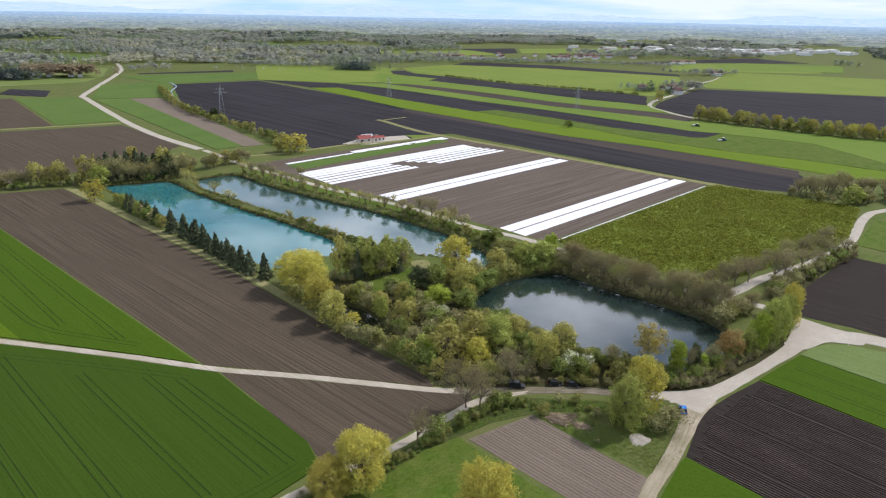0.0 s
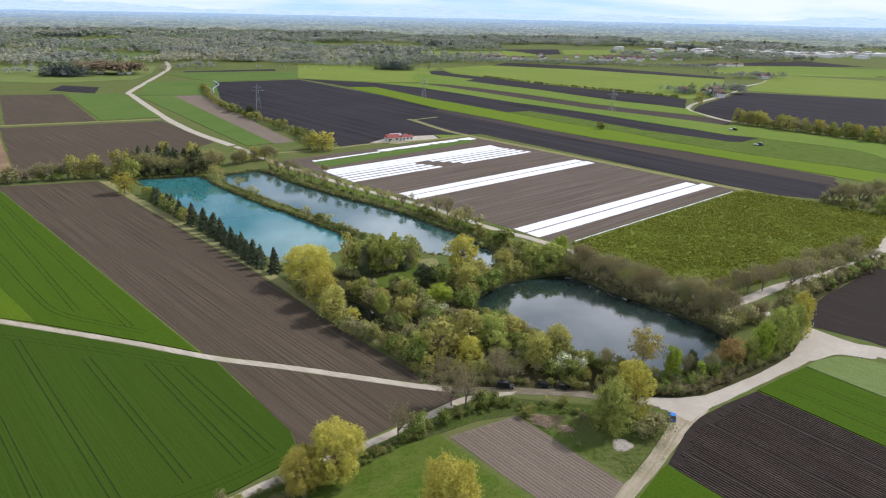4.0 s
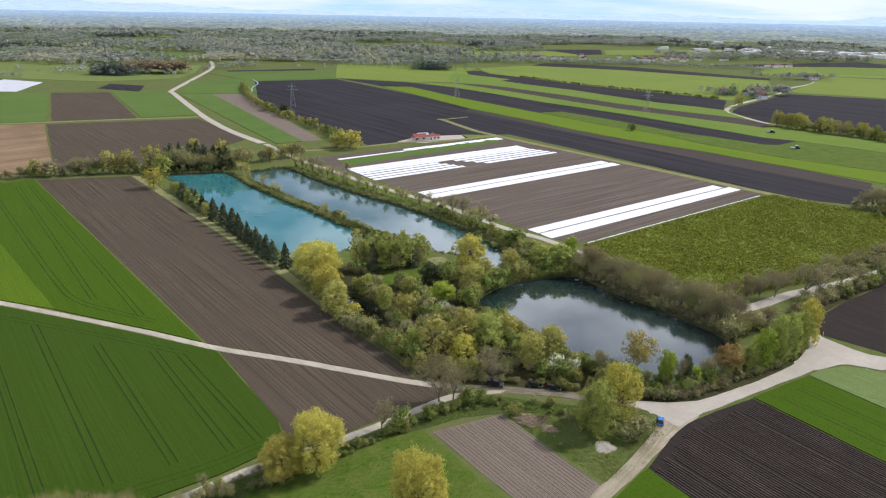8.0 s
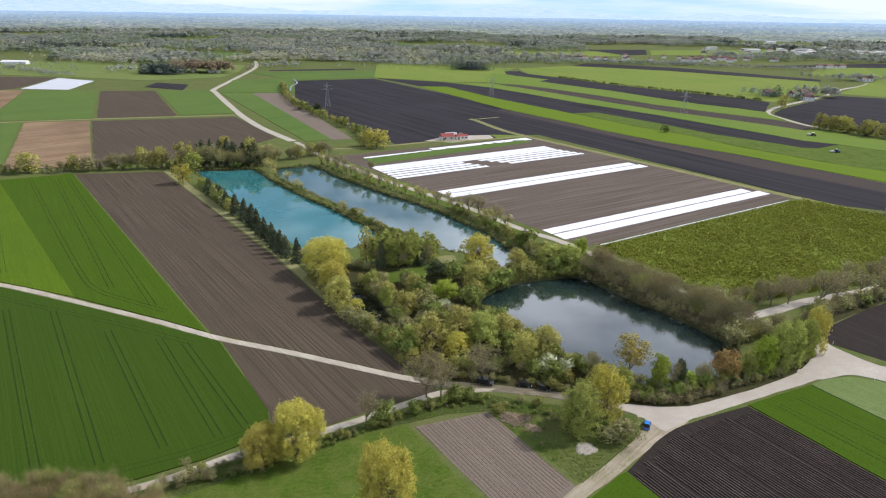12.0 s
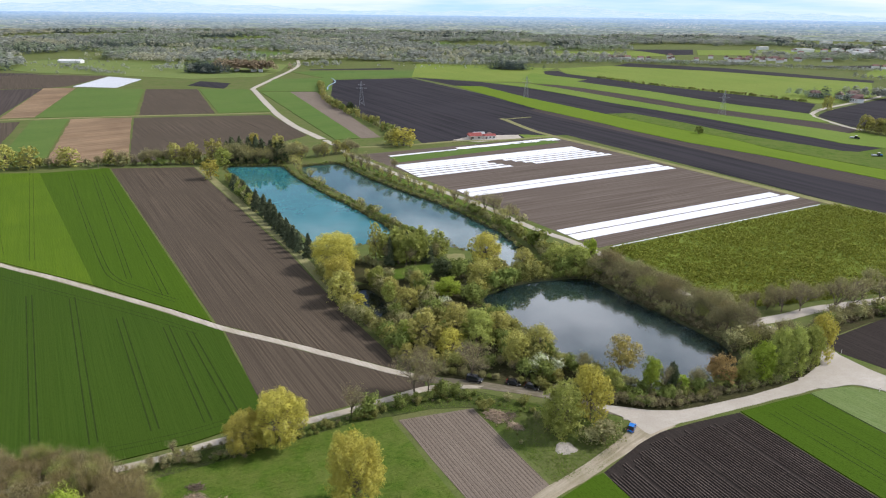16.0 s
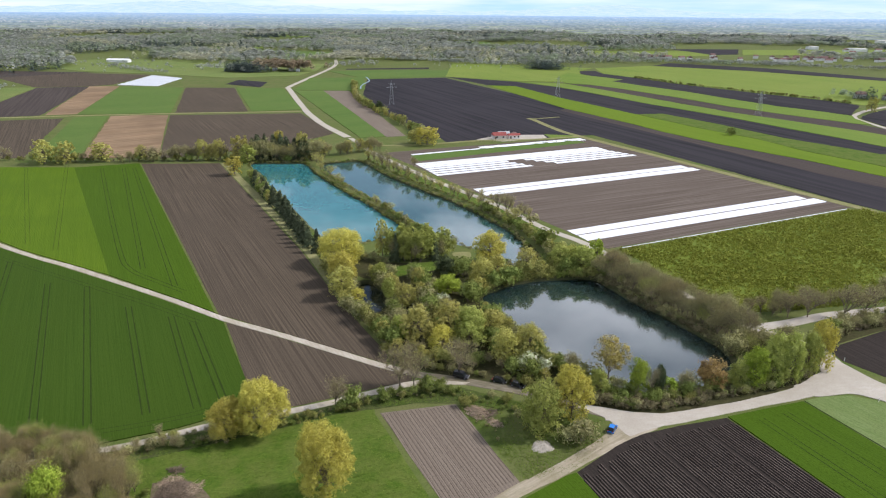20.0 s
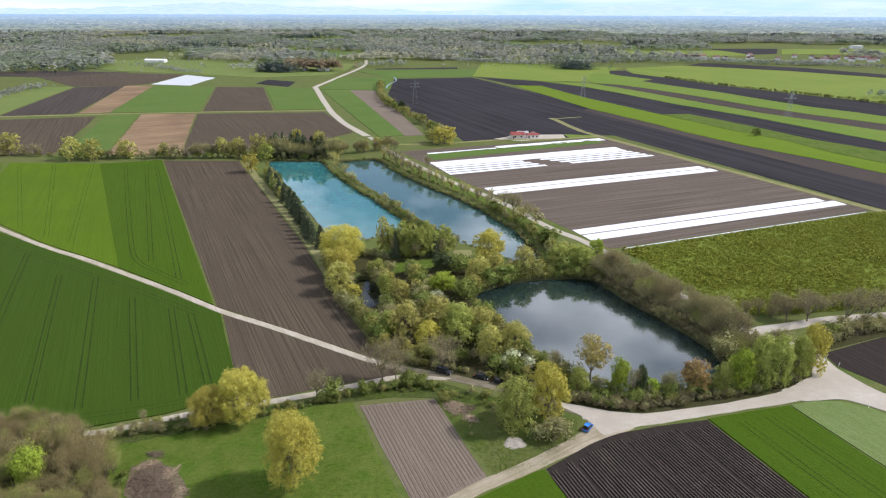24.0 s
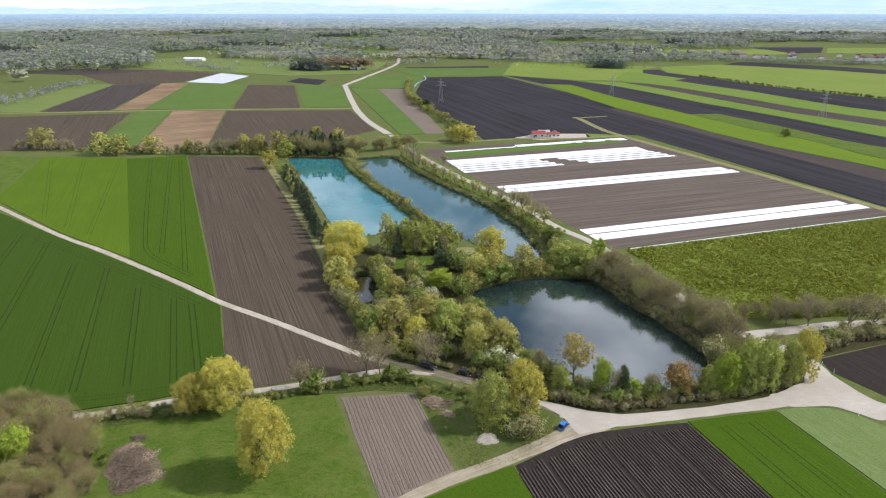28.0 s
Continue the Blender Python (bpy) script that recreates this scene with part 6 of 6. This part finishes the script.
heap.matrix_basis = pose(47.5, 137.6, 0.05, 0, 0, 25)
tagged(heap, "low pale heap of gravel on the grass", "heap")


def brush_pile(x, y, w, h, count, seed, wood=None, label="tangled heap of cut brown brushwood"):
    r = random.Random(seed)
    v, f = [], []
    for _ in range(count):
        a = r.uniform(0, 6.283)
        d = w / 2 * math.sqrt(r.random())
        top = h * max(0.1, 1 - (2 * d / w) ** 2)
        c = Vector((math.cos(a) * d, math.sin(a) * d, r.uniform(0.0, top)))
        t = r.uniform(0, 6.283)
        dv = Vector((math.cos(t), math.sin(t), r.uniform(-0.25, 0.35))) * r.uniform(0.4, 1.5)
        p, q = c - dv, c + dv
        p.z, q.z = max(p.z, 0.02), max(q.z, 0.02)
        limb(v, f, p, q, r.uniform(0.03, 0.08), 0.02, 3)
    ob = new("brushwood", mesh("brushwood", v, f, wood or BRUSH))
    ob.matrix_basis = pose(x, y, 0.12, 0, 0, 37 * seed) @ Matrix.Diagonal((1, 0.72, 1, 1))
    return tagged(ob, label, "brushwood", "brushwood heaps")


BRUSH = paint("cut_brushwood", (0.235, 0.175, 0.12), 0.9, 0, 0.25, 1.0)
brush_pile(-28, 92.0, 10.5, 1.2, 1000, 3)
brush_pile(-22.5, 88.5, 11.0, 0.8, 1000, 8)
brush_pile(-22, 90.5, 6.0, 0.9, 240, 4)
brush_pile(-31.5, 96.0, 5.0, 0.5, 160, 11, CHIPS, "pale splintered wood scattered on the ground")
brush_pile(-25, 95.5, 5.5, 0.3, 90, 12, CHIPS, "pale splintered wood scattered on the ground")
brush_pile(-17.5, 91.5, 4.0, 0.3, 50, 13, CHIPS, "pale splintered wood scattered on the ground")
brush_pile(-33, 99.5, 3.5, 0.8, 120, 5)
brush_pile(31, 146.5, 5.0, 0.8, 160, 6)
brush_pile(28, 146.0, 7.0, 1.1, 420, 9, CHIPS, "bleached heap of dry stalks in the weeds")
brush_pile(33.5, 143.0, 4.0, 0.6, 160, 14, CHIPS, "bleached heap of dry stalks in the weeds")
brush_pile(139, 239, 4.0, 0.9, 120, 7)

for x, y in ((126.5, 215.5), (133.5, 189.5), (129.5, 212)):
    root = new("marker_post")
    part("pole", box(bmesh.new(), -0.06, 0.06, -0.06, 0.06, -0.2, 1.3, 0.015), WHITE, root)
    part("cap", box(bmesh.new(), -0.075, 0.075, -0.075, 0.075, 1.1, 1.18), TYRE, root, "black band")
    root.matrix_basis = pose(x, y, 0.1)
    tagged(root, "white roadside post with a black band", "post", "roadside posts")


# ---- tractors on the far fields ----
def tractor(m, label, paint_mat):
    root = new("tractor")
    part("engine_hood", box(bmesh.new(), 0.3, 2.4, -0.5, 0.5, 0.9, 1.7, 0.08), paint_mat, root)
    part("cabin", box(bmesh.new(), -1.2, 0.3, -0.8, 0.8, 1.1, 2.8, 0.1), GLASS, root, "dark glazed cabin")
    part("roof", box(bmesh.new(), -1.3, 0.4, -0.9, 0.9, 2.8, 2.95, 0.04), WHITE, root, "pale cabin roof")
    for x, rad in ((-0.7, 0.9), (1.8, 0.6)):
        for sy in (-1, 1):
            bm = bmesh.new()
            bmesh.ops.create_cone(bm, cap_ends=True, segments=20, radius1=rad, radius2=rad, depth=0.5)
            bmesh.ops.rotate(bm, verts=bm.verts, matrix=Matrix.Rotation(radians(90), 3, "X"))
            bmesh.ops.translate(bm, verts=bm.verts, vec=(x, sy * 0.95, rad))
            part("wheel", bm, TYRE, root, "black ribbed tyre")
    part("implement", box(bmesh.new(), -5.2, -1.9, -1.6, 1.6, 0.5, 1.5, 0.1), STEEL, root, "trailed steel implement")
    part("drawbar", box(bmesh.new(), -2.2, -1.0, -0.1, 0.1, 0.6, 0.8), STEEL, root)
    root.matrix_basis = m
    return tagged(root, label, "tractor", "tractors at work")


tractor(pose(259, 650, 0.3, 0, 0, -40), "dark tractor with a trailer on a green strip", BLACK_PAINT)
tractor(pose(252, 570, 0.3, 0, 0, 10), "dark tractor with an implement on grass", BLUE_PAINT)

# ---- rough grass of the near meadows ----
tufts = np.concatenate([scatter_in([(2, 136), (-2, 143), (-36, 112), (-50, 96), (-20, 66), (40, 66), (34, 104)], 20000),
                        scatter_in([(22, 147), (34, 156), (60, 155), (62, 142), (55, 130), (46, 124)], 9000),
                        scatter_in([(-48, 97), (-10, 131.5), (10, 145), (24, 150), (44, 151), (46, 154), (20, 156), (-6, 138), (-54, 99)], 6000),
                        scatter_in([(-40, 232), (-14, 256), (-6, 250), (-18, 238), (-30, 226)], 1500)])
c = np.concatenate([tufts, np.full((len(tufts), 1), 0.12)], 1)
nrm = RNG.normal(size=c.shape)
nrm[:, 2] = np.abs(nrm[:, 2]) + 3.0
keep_t = np.array([noise.noise(Vector((x * 0.12, y * 0.12, 4))) + 0.25 > RNG.uniform(-0.4, 0.5) for x, y in tufts])
ob = new("grass_tufts", leaf_mesh("grass_tufts", c[keep_t], nrm[keep_t], RNG.uniform(0.12, 0.30, keep_t.sum()), L_GRASS))
tagged(ob, "rough tufts of long spring grass", "grass", "", "stuff")

# ---- far woods ----
EDGE = [(-75, 1250), (-50, 1270), (-38, 1370), (-27, 1420), (-18, 1460), (-9.5, 1385), (-4, 1480), (7, 1770), (19, 1900), (40, 1900), (90, 1500), (180, 900), (270, 900), (285, 1250)]


def wood_edge(az):
    for (a, ra), (b, rb) in zip(EDGE, EDGE[1:]):
        if a <= az <= b:
            return ra + (rb - ra) * (az - a) / (b - a)
    return 1500


def dome_trees(name, label, pts, heights, widths, material, per=11, pointed=False):
    """Distant trees, each a cluster of a few large leaf clumps, all in one mesh."""
    n = len(pts)
    d = RNG.normal(size=(n, per, 3))
    d /= np.linalg.norm(d, axis=2, keepdims=True)
    d[:, :, 2] = np.where(d[:, :, 2] < -0.4, -d[:, :, 2], d[:, :, 2])
    r = RNG.uniform(0.55, 1.0, (n, per, 1))
    c = np.empty((n, per, 3))
    c[:, :, :2] = pts[:, None, :] + d[:, :, :2] * r * (widths / 2)[:, None, None]
    c[:, :, 2] = (heights * 0.5)[:, None] + d[:, :, 2] * r[:, :, 0] * (heights * 0.46)[:, None]
    if pointed:
        u = 1 - np.sqrt(RNG.uniform(0, 1, (n, per)))
        c[:, :, :2] = pts[:, None, :] + d[:, :, :2] * (widths / 2)[:, None, None] * (1.05 - u)[:, :, None]
        c[:, :, 2] = heights[:, None] * (0.06 + 0.9 * u)
    nrm = d + RNG.normal(scale=0.25, size=d.shape) + np.array([0, 0, 1.7])
    size = np.repeat(widths * 1.4 / per ** 0.5 * (0.8 if pointed else 1.0), per) * RNG.uniform(0.7, 1.3, n * per)
    me = leaf_mesh(name, c.reshape(-1, 3), nrm.reshape(-1, 3), size, material, 0.0, 1.3)
    return tagged(new(name, me), label, "woodland", "", "stuff")


CLEARINGS = [
    ("meadow", [(-1022, 1568), (-771, 1554), (-679, 1383), (-897, 1387)], GREEN_FAR, "green meadow enclosed by woods"),
    ("green_field", [(264, 2210), (696, 2436), (618, 2122), (241, 1934)], PASTURE_L, "wide bright meadow behind the village"),
    ("meadow", [(-172, 1920), (163, 2093), (154, 1840), (-143, 1693)], PASTURE_L, "bright meadow between tree belts"),
    ("dark_field", [(60, 2150), (255, 2240), (232, 1960), (165, 1900)], SOIL_DARK, "dark bare field between tree belts"),
    ("meadow", [(-327, 2111), (-94, 2238), (-80, 2080), (-300, 1980)], GREEN_FAR, "narrow meadow in the woods"),
    ("meadow", [(-1320, 1500), (-1060, 1680), (-1030, 1590), (-1290, 1420)], PASTURE, "pale meadow before the farm halls"),
    ("green_field", [(682, 1667), (994, 1623), (866, 1408), (620, 1440)], PASTURE, "bright green field by the town"),
    ("dark_field", [(430, 1600), (900, 1900), (960, 1720), (640, 1640)], SOIL_DARK, "dark bare field before the town"),
    ("meadow", [(100, 4000), (430, 4200), (400, 3500), (120, 3420)], PASTURE, "pale far meadow"),
    ("meadow", [(-1500, 2450), (-1150, 2600), (-1120, 2480), (-1460, 2340)], PASTURE, "far meadow in the woods"),
    ("meadow", [(-760, 2250), (-560, 2330), (-520, 2190), (-730, 2120)], GREEN_FAR, "far meadow in the woods"),
]
for i, (fname, pts, mat, label) in enumerate(CLEARINGS):
    field(fname, pts, mat, 0.3 + 0.013 * i, label, "field", 4.0)
stands = {"far_woods": [], "green_woods": [], "pale_woods": [], "far_conifers": []}
tries = planted = 0
while planted < 24000 and tries < 400000:
    tries += 1
    az = RNG.uniform(-68, 42)
    r = math.sqrt(RNG.uniform(1200 ** 2, 3480 ** 2))
    if r > 2400 and RNG.uniform() > (2400 / r) ** 2:
        continue
    if r < wood_edge(az) + RNG.normal(scale=20):
        continue
    x, y = r * math.sin(radians(az)), r * math.cos(radians(az))
    clear = noise.noise(Vector((x * 0.0022, y * 0.0016, 5.0)))
    if clear > 0.26 + 0.1 * (r > 2500) or (az > 8 and noise.noise(Vector((x * 0.003, y * 0.002, 9.0))) > 0.02):
        continue
    if any(inside(x, y, pts) for _, pts, _, _ in CLEARINGS):
        continue
    kind = noise.noise(Vector((x * 0.004, y * 0.004, 1.5))) + 0.22 * RNG.normal()
    tint = noise.noise(Vector((x * 0.006, y * 0.006, 7.5))) + 0.22 * RNG.normal()
    planted += 1
    stands["far_conifers" if kind > 0.36 else "green_woods" if tint > 0.24 else "pale_woods" if tint < -0.26 else "far_woods"].append((x, y, r))
for name, mat, lo, hi, label in (("far_woods", L_WOOD_HAZY, 12, 20, "broad belt of budding grey-green woodland"), ("green_woods", L_WOODG_HAZY, 12, 20, "stands of woodland in fresh green leaf"),
                                 ("pale_woods", L_WOODP_HAZY, 9, 15, "stands of pale yellowish budding trees"), ("far_conifers", L_PINE, 14, 21, "dark stands of distant conifers")):
    a = np.array(stands[name])
    h = RNG.uniform(lo, hi, len(a)) * np.array([0.95 + 0.55 * noise.noise(Vector((x * 0.009, y * 0.009, 3.0))) for x, y, _ in a])
    w = h * RNG.uniform(0.6, 1.0, len(a)) * (1 + np.maximum(0, a[:, 2] - 2200) / 1500) * (0.8 if mat is L_PINE else 1.0)
    dome_trees(name, label, a[:, :2], h, w, mat, 28, mat is L_PINE)

# ---- groves, hamlets and hedges in the middle distance ----
def grove(name, label, cx, cy, sx, sy, count, mat, lo, hi):
    p = np.stack([cx + RNG.normal(size=count) * sx, cy + RNG.normal(size=count) * sy], 1)
    h = RNG.uniform(lo, hi, count)
    return dome_trees(name, label, p, h, h * RNG.uniform(0.5, 0.9, count) * (0.6 if mat is L_PINE else 1.0), mat, 44, mat is L_PINE)


grove("conifer_grove", "dark square conifer grove on the meadow", -165, 1265, 22, 10, 160, L_PINE, 15, 20)
grove("conifer_grove", "dark conifers at the farmstead", -640, 985, 16, 8, 170, L_PINE, 17, 24)
grove("far_trees", "budding brown trees round the farmstead", -590, 1040, 30, 12, 110, L_BROWN, 15, 23)
grove("far_trees", "grey-green trees round the farmstead", -690, 1020, 50, 25, 60, L_WOOD_HAZY, 8, 14)
grove("far_trees", "trees by the pale road", -520, 1190, 18, 30, 40, L_WOOD_HAZY, 8, 13)
grove("hamlet_trees", "dark garden conifers round the hamlet", 316, 976, 14, 9, 34, L_PINE, 12, 20)
grove("hamlet_trees", "dark garden conifers round the hamlet", 332, 950, 5, 4, 10, L_PINE, 12, 18)
grove("hamlet_trees", "budding garden trees round the hamlet", 288, 995, 10, 8, 16, L_WOODG_HAZY, 6, 12)
grove("hamlet_trees", "grey budding trees beside the hamlet lane", 375, 1003, 12, 14, 26, L_WOOD_HAZY, 10, 17)
grove("far_trees", "trees round the farm at the lane's end", 520, 1290, 34, 14, 50, L_WOOD_HAZY, 8, 15)
grove("far_trees", "row of pale yellowish trees before the woods", -590, 1372, 32, 10, 60, L_WOODP_HAZY, 10, 15)
grove("far_trees", "row of pale yellowish trees before the woods", -500, 1392, 32, 10, 60, L_WOODP_HAZY, 10, 15)
grove("far_trees", "belt of grey budding trees on the meadow", -960, 1215, 50, 14, 90, L_WOODP_HAZY, 9, 15)
grove("far_trees", "belt of grey budding trees on the meadow", -850, 1235, 40, 14, 70, L_WOOD_HAZY, 9, 15)
for i in range(12):
    grove("far_trees", "belt of mixed trees before the village", -150 + i * 42, 1480 + i * 9 + RNG.normal() * 8, 22, 9, 26, (L_WOOD_HAZY, L_WOODG_HAZY, L_PINE)[i % 3 if i % 5 else 0], 7, 13)
for i in range(14):
    grove("far_hedge", "hedge line before the village", -30 + i * 42, 1620 - i * 8 + RNG.normal() * 10, 22, 6, 34, L_WOOD_HAZY, 5, 10)
for i in range(8):
    grove("far_hedge", "hedge line along the field edge", -760 - i * 26, 905 + i * 12, 14, 6, 14, L_WOOD_HAZY, 4, 8)
for i in range(10):
    grove("far_hedge", "scrubby edge before the woods", -480 + i * 38, 1345 + RNG.normal() * 12 + (i > 6) * (i - 6) * 25, 20, 8, 26, L_WOOD_HAZY, 6, 12)
for i in range(9):
    grove("far_hedge", "scrub hedge at the fields' edge", -690 - i * 13, 467 + i * 22, 9, 7, 18, L_WOOD_HAZY, 4, 8)


grove("far_trees", "large round tree at the hedge end", -914, 636, 5, 5, 14, L_WOODP_HAZY, 13, 19)
grove("meadow_bushes", "scattered bushes on the far meadow", -850, 960, 70, 50, 36, L_WOOD_HAZY, 3, 7)
grove("meadow_bushes", "scattered bushes before the woods", -1000, 1050, 60, 60, 40, L_WOOD_HAZY, 3, 8)
grove("meadow_bushes", "scattered bushes on the yellow meadow", -330, 1240, 50, 25, 16, L_WOOD_HAZY, 3, 7)


def village(cx, cy, sx, sy, count, label, big=False):
    for _ in range(count):
        x, y = cx + RNG.normal() * sx, cy + RNG.normal() * sy
        lx = RNG.uniform(22, 55) if big else RNG.uniform(10, 18)
        house("house" if not big else "hall", label, pose(x, y, 0, 0, 0, float(RNG.choice([0, 90])) + RNG.uniform(10, 30)), lx, lx * 0.6 if not big else 18, 9 if big else 5.5, 1.0 if big else 3.5,
              WHITE, (WHITE, STEEL, PLASTER)[int(RNG.integers(3))] if big else OLDTILES, 0, False, "far houses")


for x, y, lx, turn in ((305, 990, 12, 20), (334, 984, 13, 70), (357, 1008, 15, 25), (343, 944, 14, 110), (350, 962, 9, 20), (540, 1284, 20, 15)):
    house("house", "white hamlet house with a weathered roof", pose(x, y, 0, 0, 0, turn), lx, lx * 0.65, 5.5, 3.5, WHITE, OLDTILES, 3, True, "far houses")
village(60, 1690, 90, 12, 16, "white village house with a red roof")
village(380, 1790, 75, 14, 18, "white village house with a red roof")
village(1020, 2330, 190, 110, 70, "long white industrial hall", True)
village(600, 1605, 30, 8, 6, "white farmhouse with a red roof")
village(320, 1710, 50, 8, 8, "white village house with a red roof")
village(-610, 1030, 25, 10, 4, "farmhouse with a red roof among trees")
village(-1560, 1836, 40, 8, 4, "long white hall before the woods", True)
village(-1350, 1828, 30, 8, 3, "pale farm building before the woods")
village(-260, 3050, 900, 150, 30, "pale distant town building", True)
village(900, 2300, 250, 120, 40, "white house in the distant town")
village(1050, 2290, 220, 60, 16, "long white industrial hall", True)
house("hall", "long low white farm hall on a meadow", pose(-998, 1066, 0, 0, 0, 12), 46, 14, 5.0, 2.5, WHITE, WHITE, 0, False, "far houses")
village(-1560, 1830, 60, 20, 5, "long pale farm hall before the woods", True)

# ---- the distance ----
def backdrop(R, top, u, seed):
    """One line of the far tree belts, haze painted into its glowing colours; u runs from the nearest (0) to the last,
    bluest one (1).
    """
    m, bsdf, add, link = nodes_of("hazy_glow_distance")

    def hazed(a, b):
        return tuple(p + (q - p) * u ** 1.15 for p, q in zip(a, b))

    # Blue haze is mixed into each belt colour, which glows by itself.
    trees = hazed((0.18, 0.225, 0.225), (0.36, 0.55, 0.78))
    buds = hazed((0.34, 0.39, 0.37), (0.45, 0.63, 0.84))
    meadow = hazed((0.35, 0.42, 0.25), (0.44, 0.59, 0.74))
    co = add("ShaderNodeTexCoord")

    def fine(sx, sz, detail):
        mp = add("ShaderNodeMapping")
        mp.inputs["Location"].default_value = (seed * 37.0, seed * 11.0, seed * 5.0)
        mp.inputs["Scale"].default_value = (sx, sx, sz)
        link(co.outputs["Object"], mp.inputs["Vector"])
        n = add("ShaderNodeTexNoise", Scale=1.0, Detail=detail, Roughness=0.7)
        link(mp.outputs[0], n.inputs["Vector"])
        return n.outputs["Fac"]

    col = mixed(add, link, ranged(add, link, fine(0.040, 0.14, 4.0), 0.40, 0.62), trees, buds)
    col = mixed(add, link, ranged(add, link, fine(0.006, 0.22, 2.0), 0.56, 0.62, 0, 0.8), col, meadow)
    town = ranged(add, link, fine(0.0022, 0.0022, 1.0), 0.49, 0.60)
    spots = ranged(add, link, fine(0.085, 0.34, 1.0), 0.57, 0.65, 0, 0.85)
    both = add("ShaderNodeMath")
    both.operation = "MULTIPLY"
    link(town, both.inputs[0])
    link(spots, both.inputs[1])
    col = mixed(add, link, both.outputs[0], col, hazed((0.62, 0.60, 0.56), (0.66, 0.74, 0.82)))
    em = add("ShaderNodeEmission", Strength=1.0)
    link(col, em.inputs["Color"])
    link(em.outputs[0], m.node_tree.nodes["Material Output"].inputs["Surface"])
    verts, faces = [], []
    n = 1500
    for i in range(n):
        a = 2 * math.pi * i / n
        x, y = R * math.sin(a), R * math.cos(a)
        t = top + 2.5 * noise.noise(Vector((x * 0.003, y * 0.003, seed))) + (3.0 - 2.0 * u) * noise.noise(Vector((x * 0.03, y * 0.03, seed)))
        verts += [(x, y, -5), (x, y, t)]
    for i in range(n):
        j = (i + 1) % n
        faces.append((2 * i, 2 * j, 2 * j + 1, 2 * i + 1))
    tagged(new("backdrop", mesh("backdrop", verts, faces, m)), "wooded distance at the horizon, blue haze painted in", "distance", "", "structure")


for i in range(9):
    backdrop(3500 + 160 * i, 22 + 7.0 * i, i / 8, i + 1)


def mountains():
    """A faint snowy range far behind everything, with haze painted into its glow."""
    m, bsdf, add, link = nodes_of("hazy_glow_mountains")
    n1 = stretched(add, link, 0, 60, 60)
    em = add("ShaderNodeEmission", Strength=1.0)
    # Haze blue and snow white both go into the glowing colour.
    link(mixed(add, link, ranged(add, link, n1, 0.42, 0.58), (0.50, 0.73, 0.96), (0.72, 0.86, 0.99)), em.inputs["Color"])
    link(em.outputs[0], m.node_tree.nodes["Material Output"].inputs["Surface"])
    verts, faces, n = [], [], 900
    for i in range(n):
        a = 2 * math.pi * i / n
        x, y = 4900 * math.sin(a), 4900 * math.cos(a)
        rise = 0.5 + noise.noise(Vector((x * 0.0012, y * 0.0012, 21.0))) + 0.35 * noise.noise(Vector((x * 0.006, y * 0.006, 4.0))) + 0.15 * noise.noise(Vector((x * 0.03, y * 0.03, 2.0)))
        verts += [(x, y, 40), (x, y, 100 + 48 * max(0.0, rise))]
    for i in range(n):
        j = (i + 1) % n
        faces.append((2 * i, 2 * j, 2 * j + 1, 2 * i + 1))
    tagged(new("backdrop", mesh("backdrop", verts, faces, m)), "faint mountain range on the horizon, pale blue haze painted in", "distance", "", "structure")


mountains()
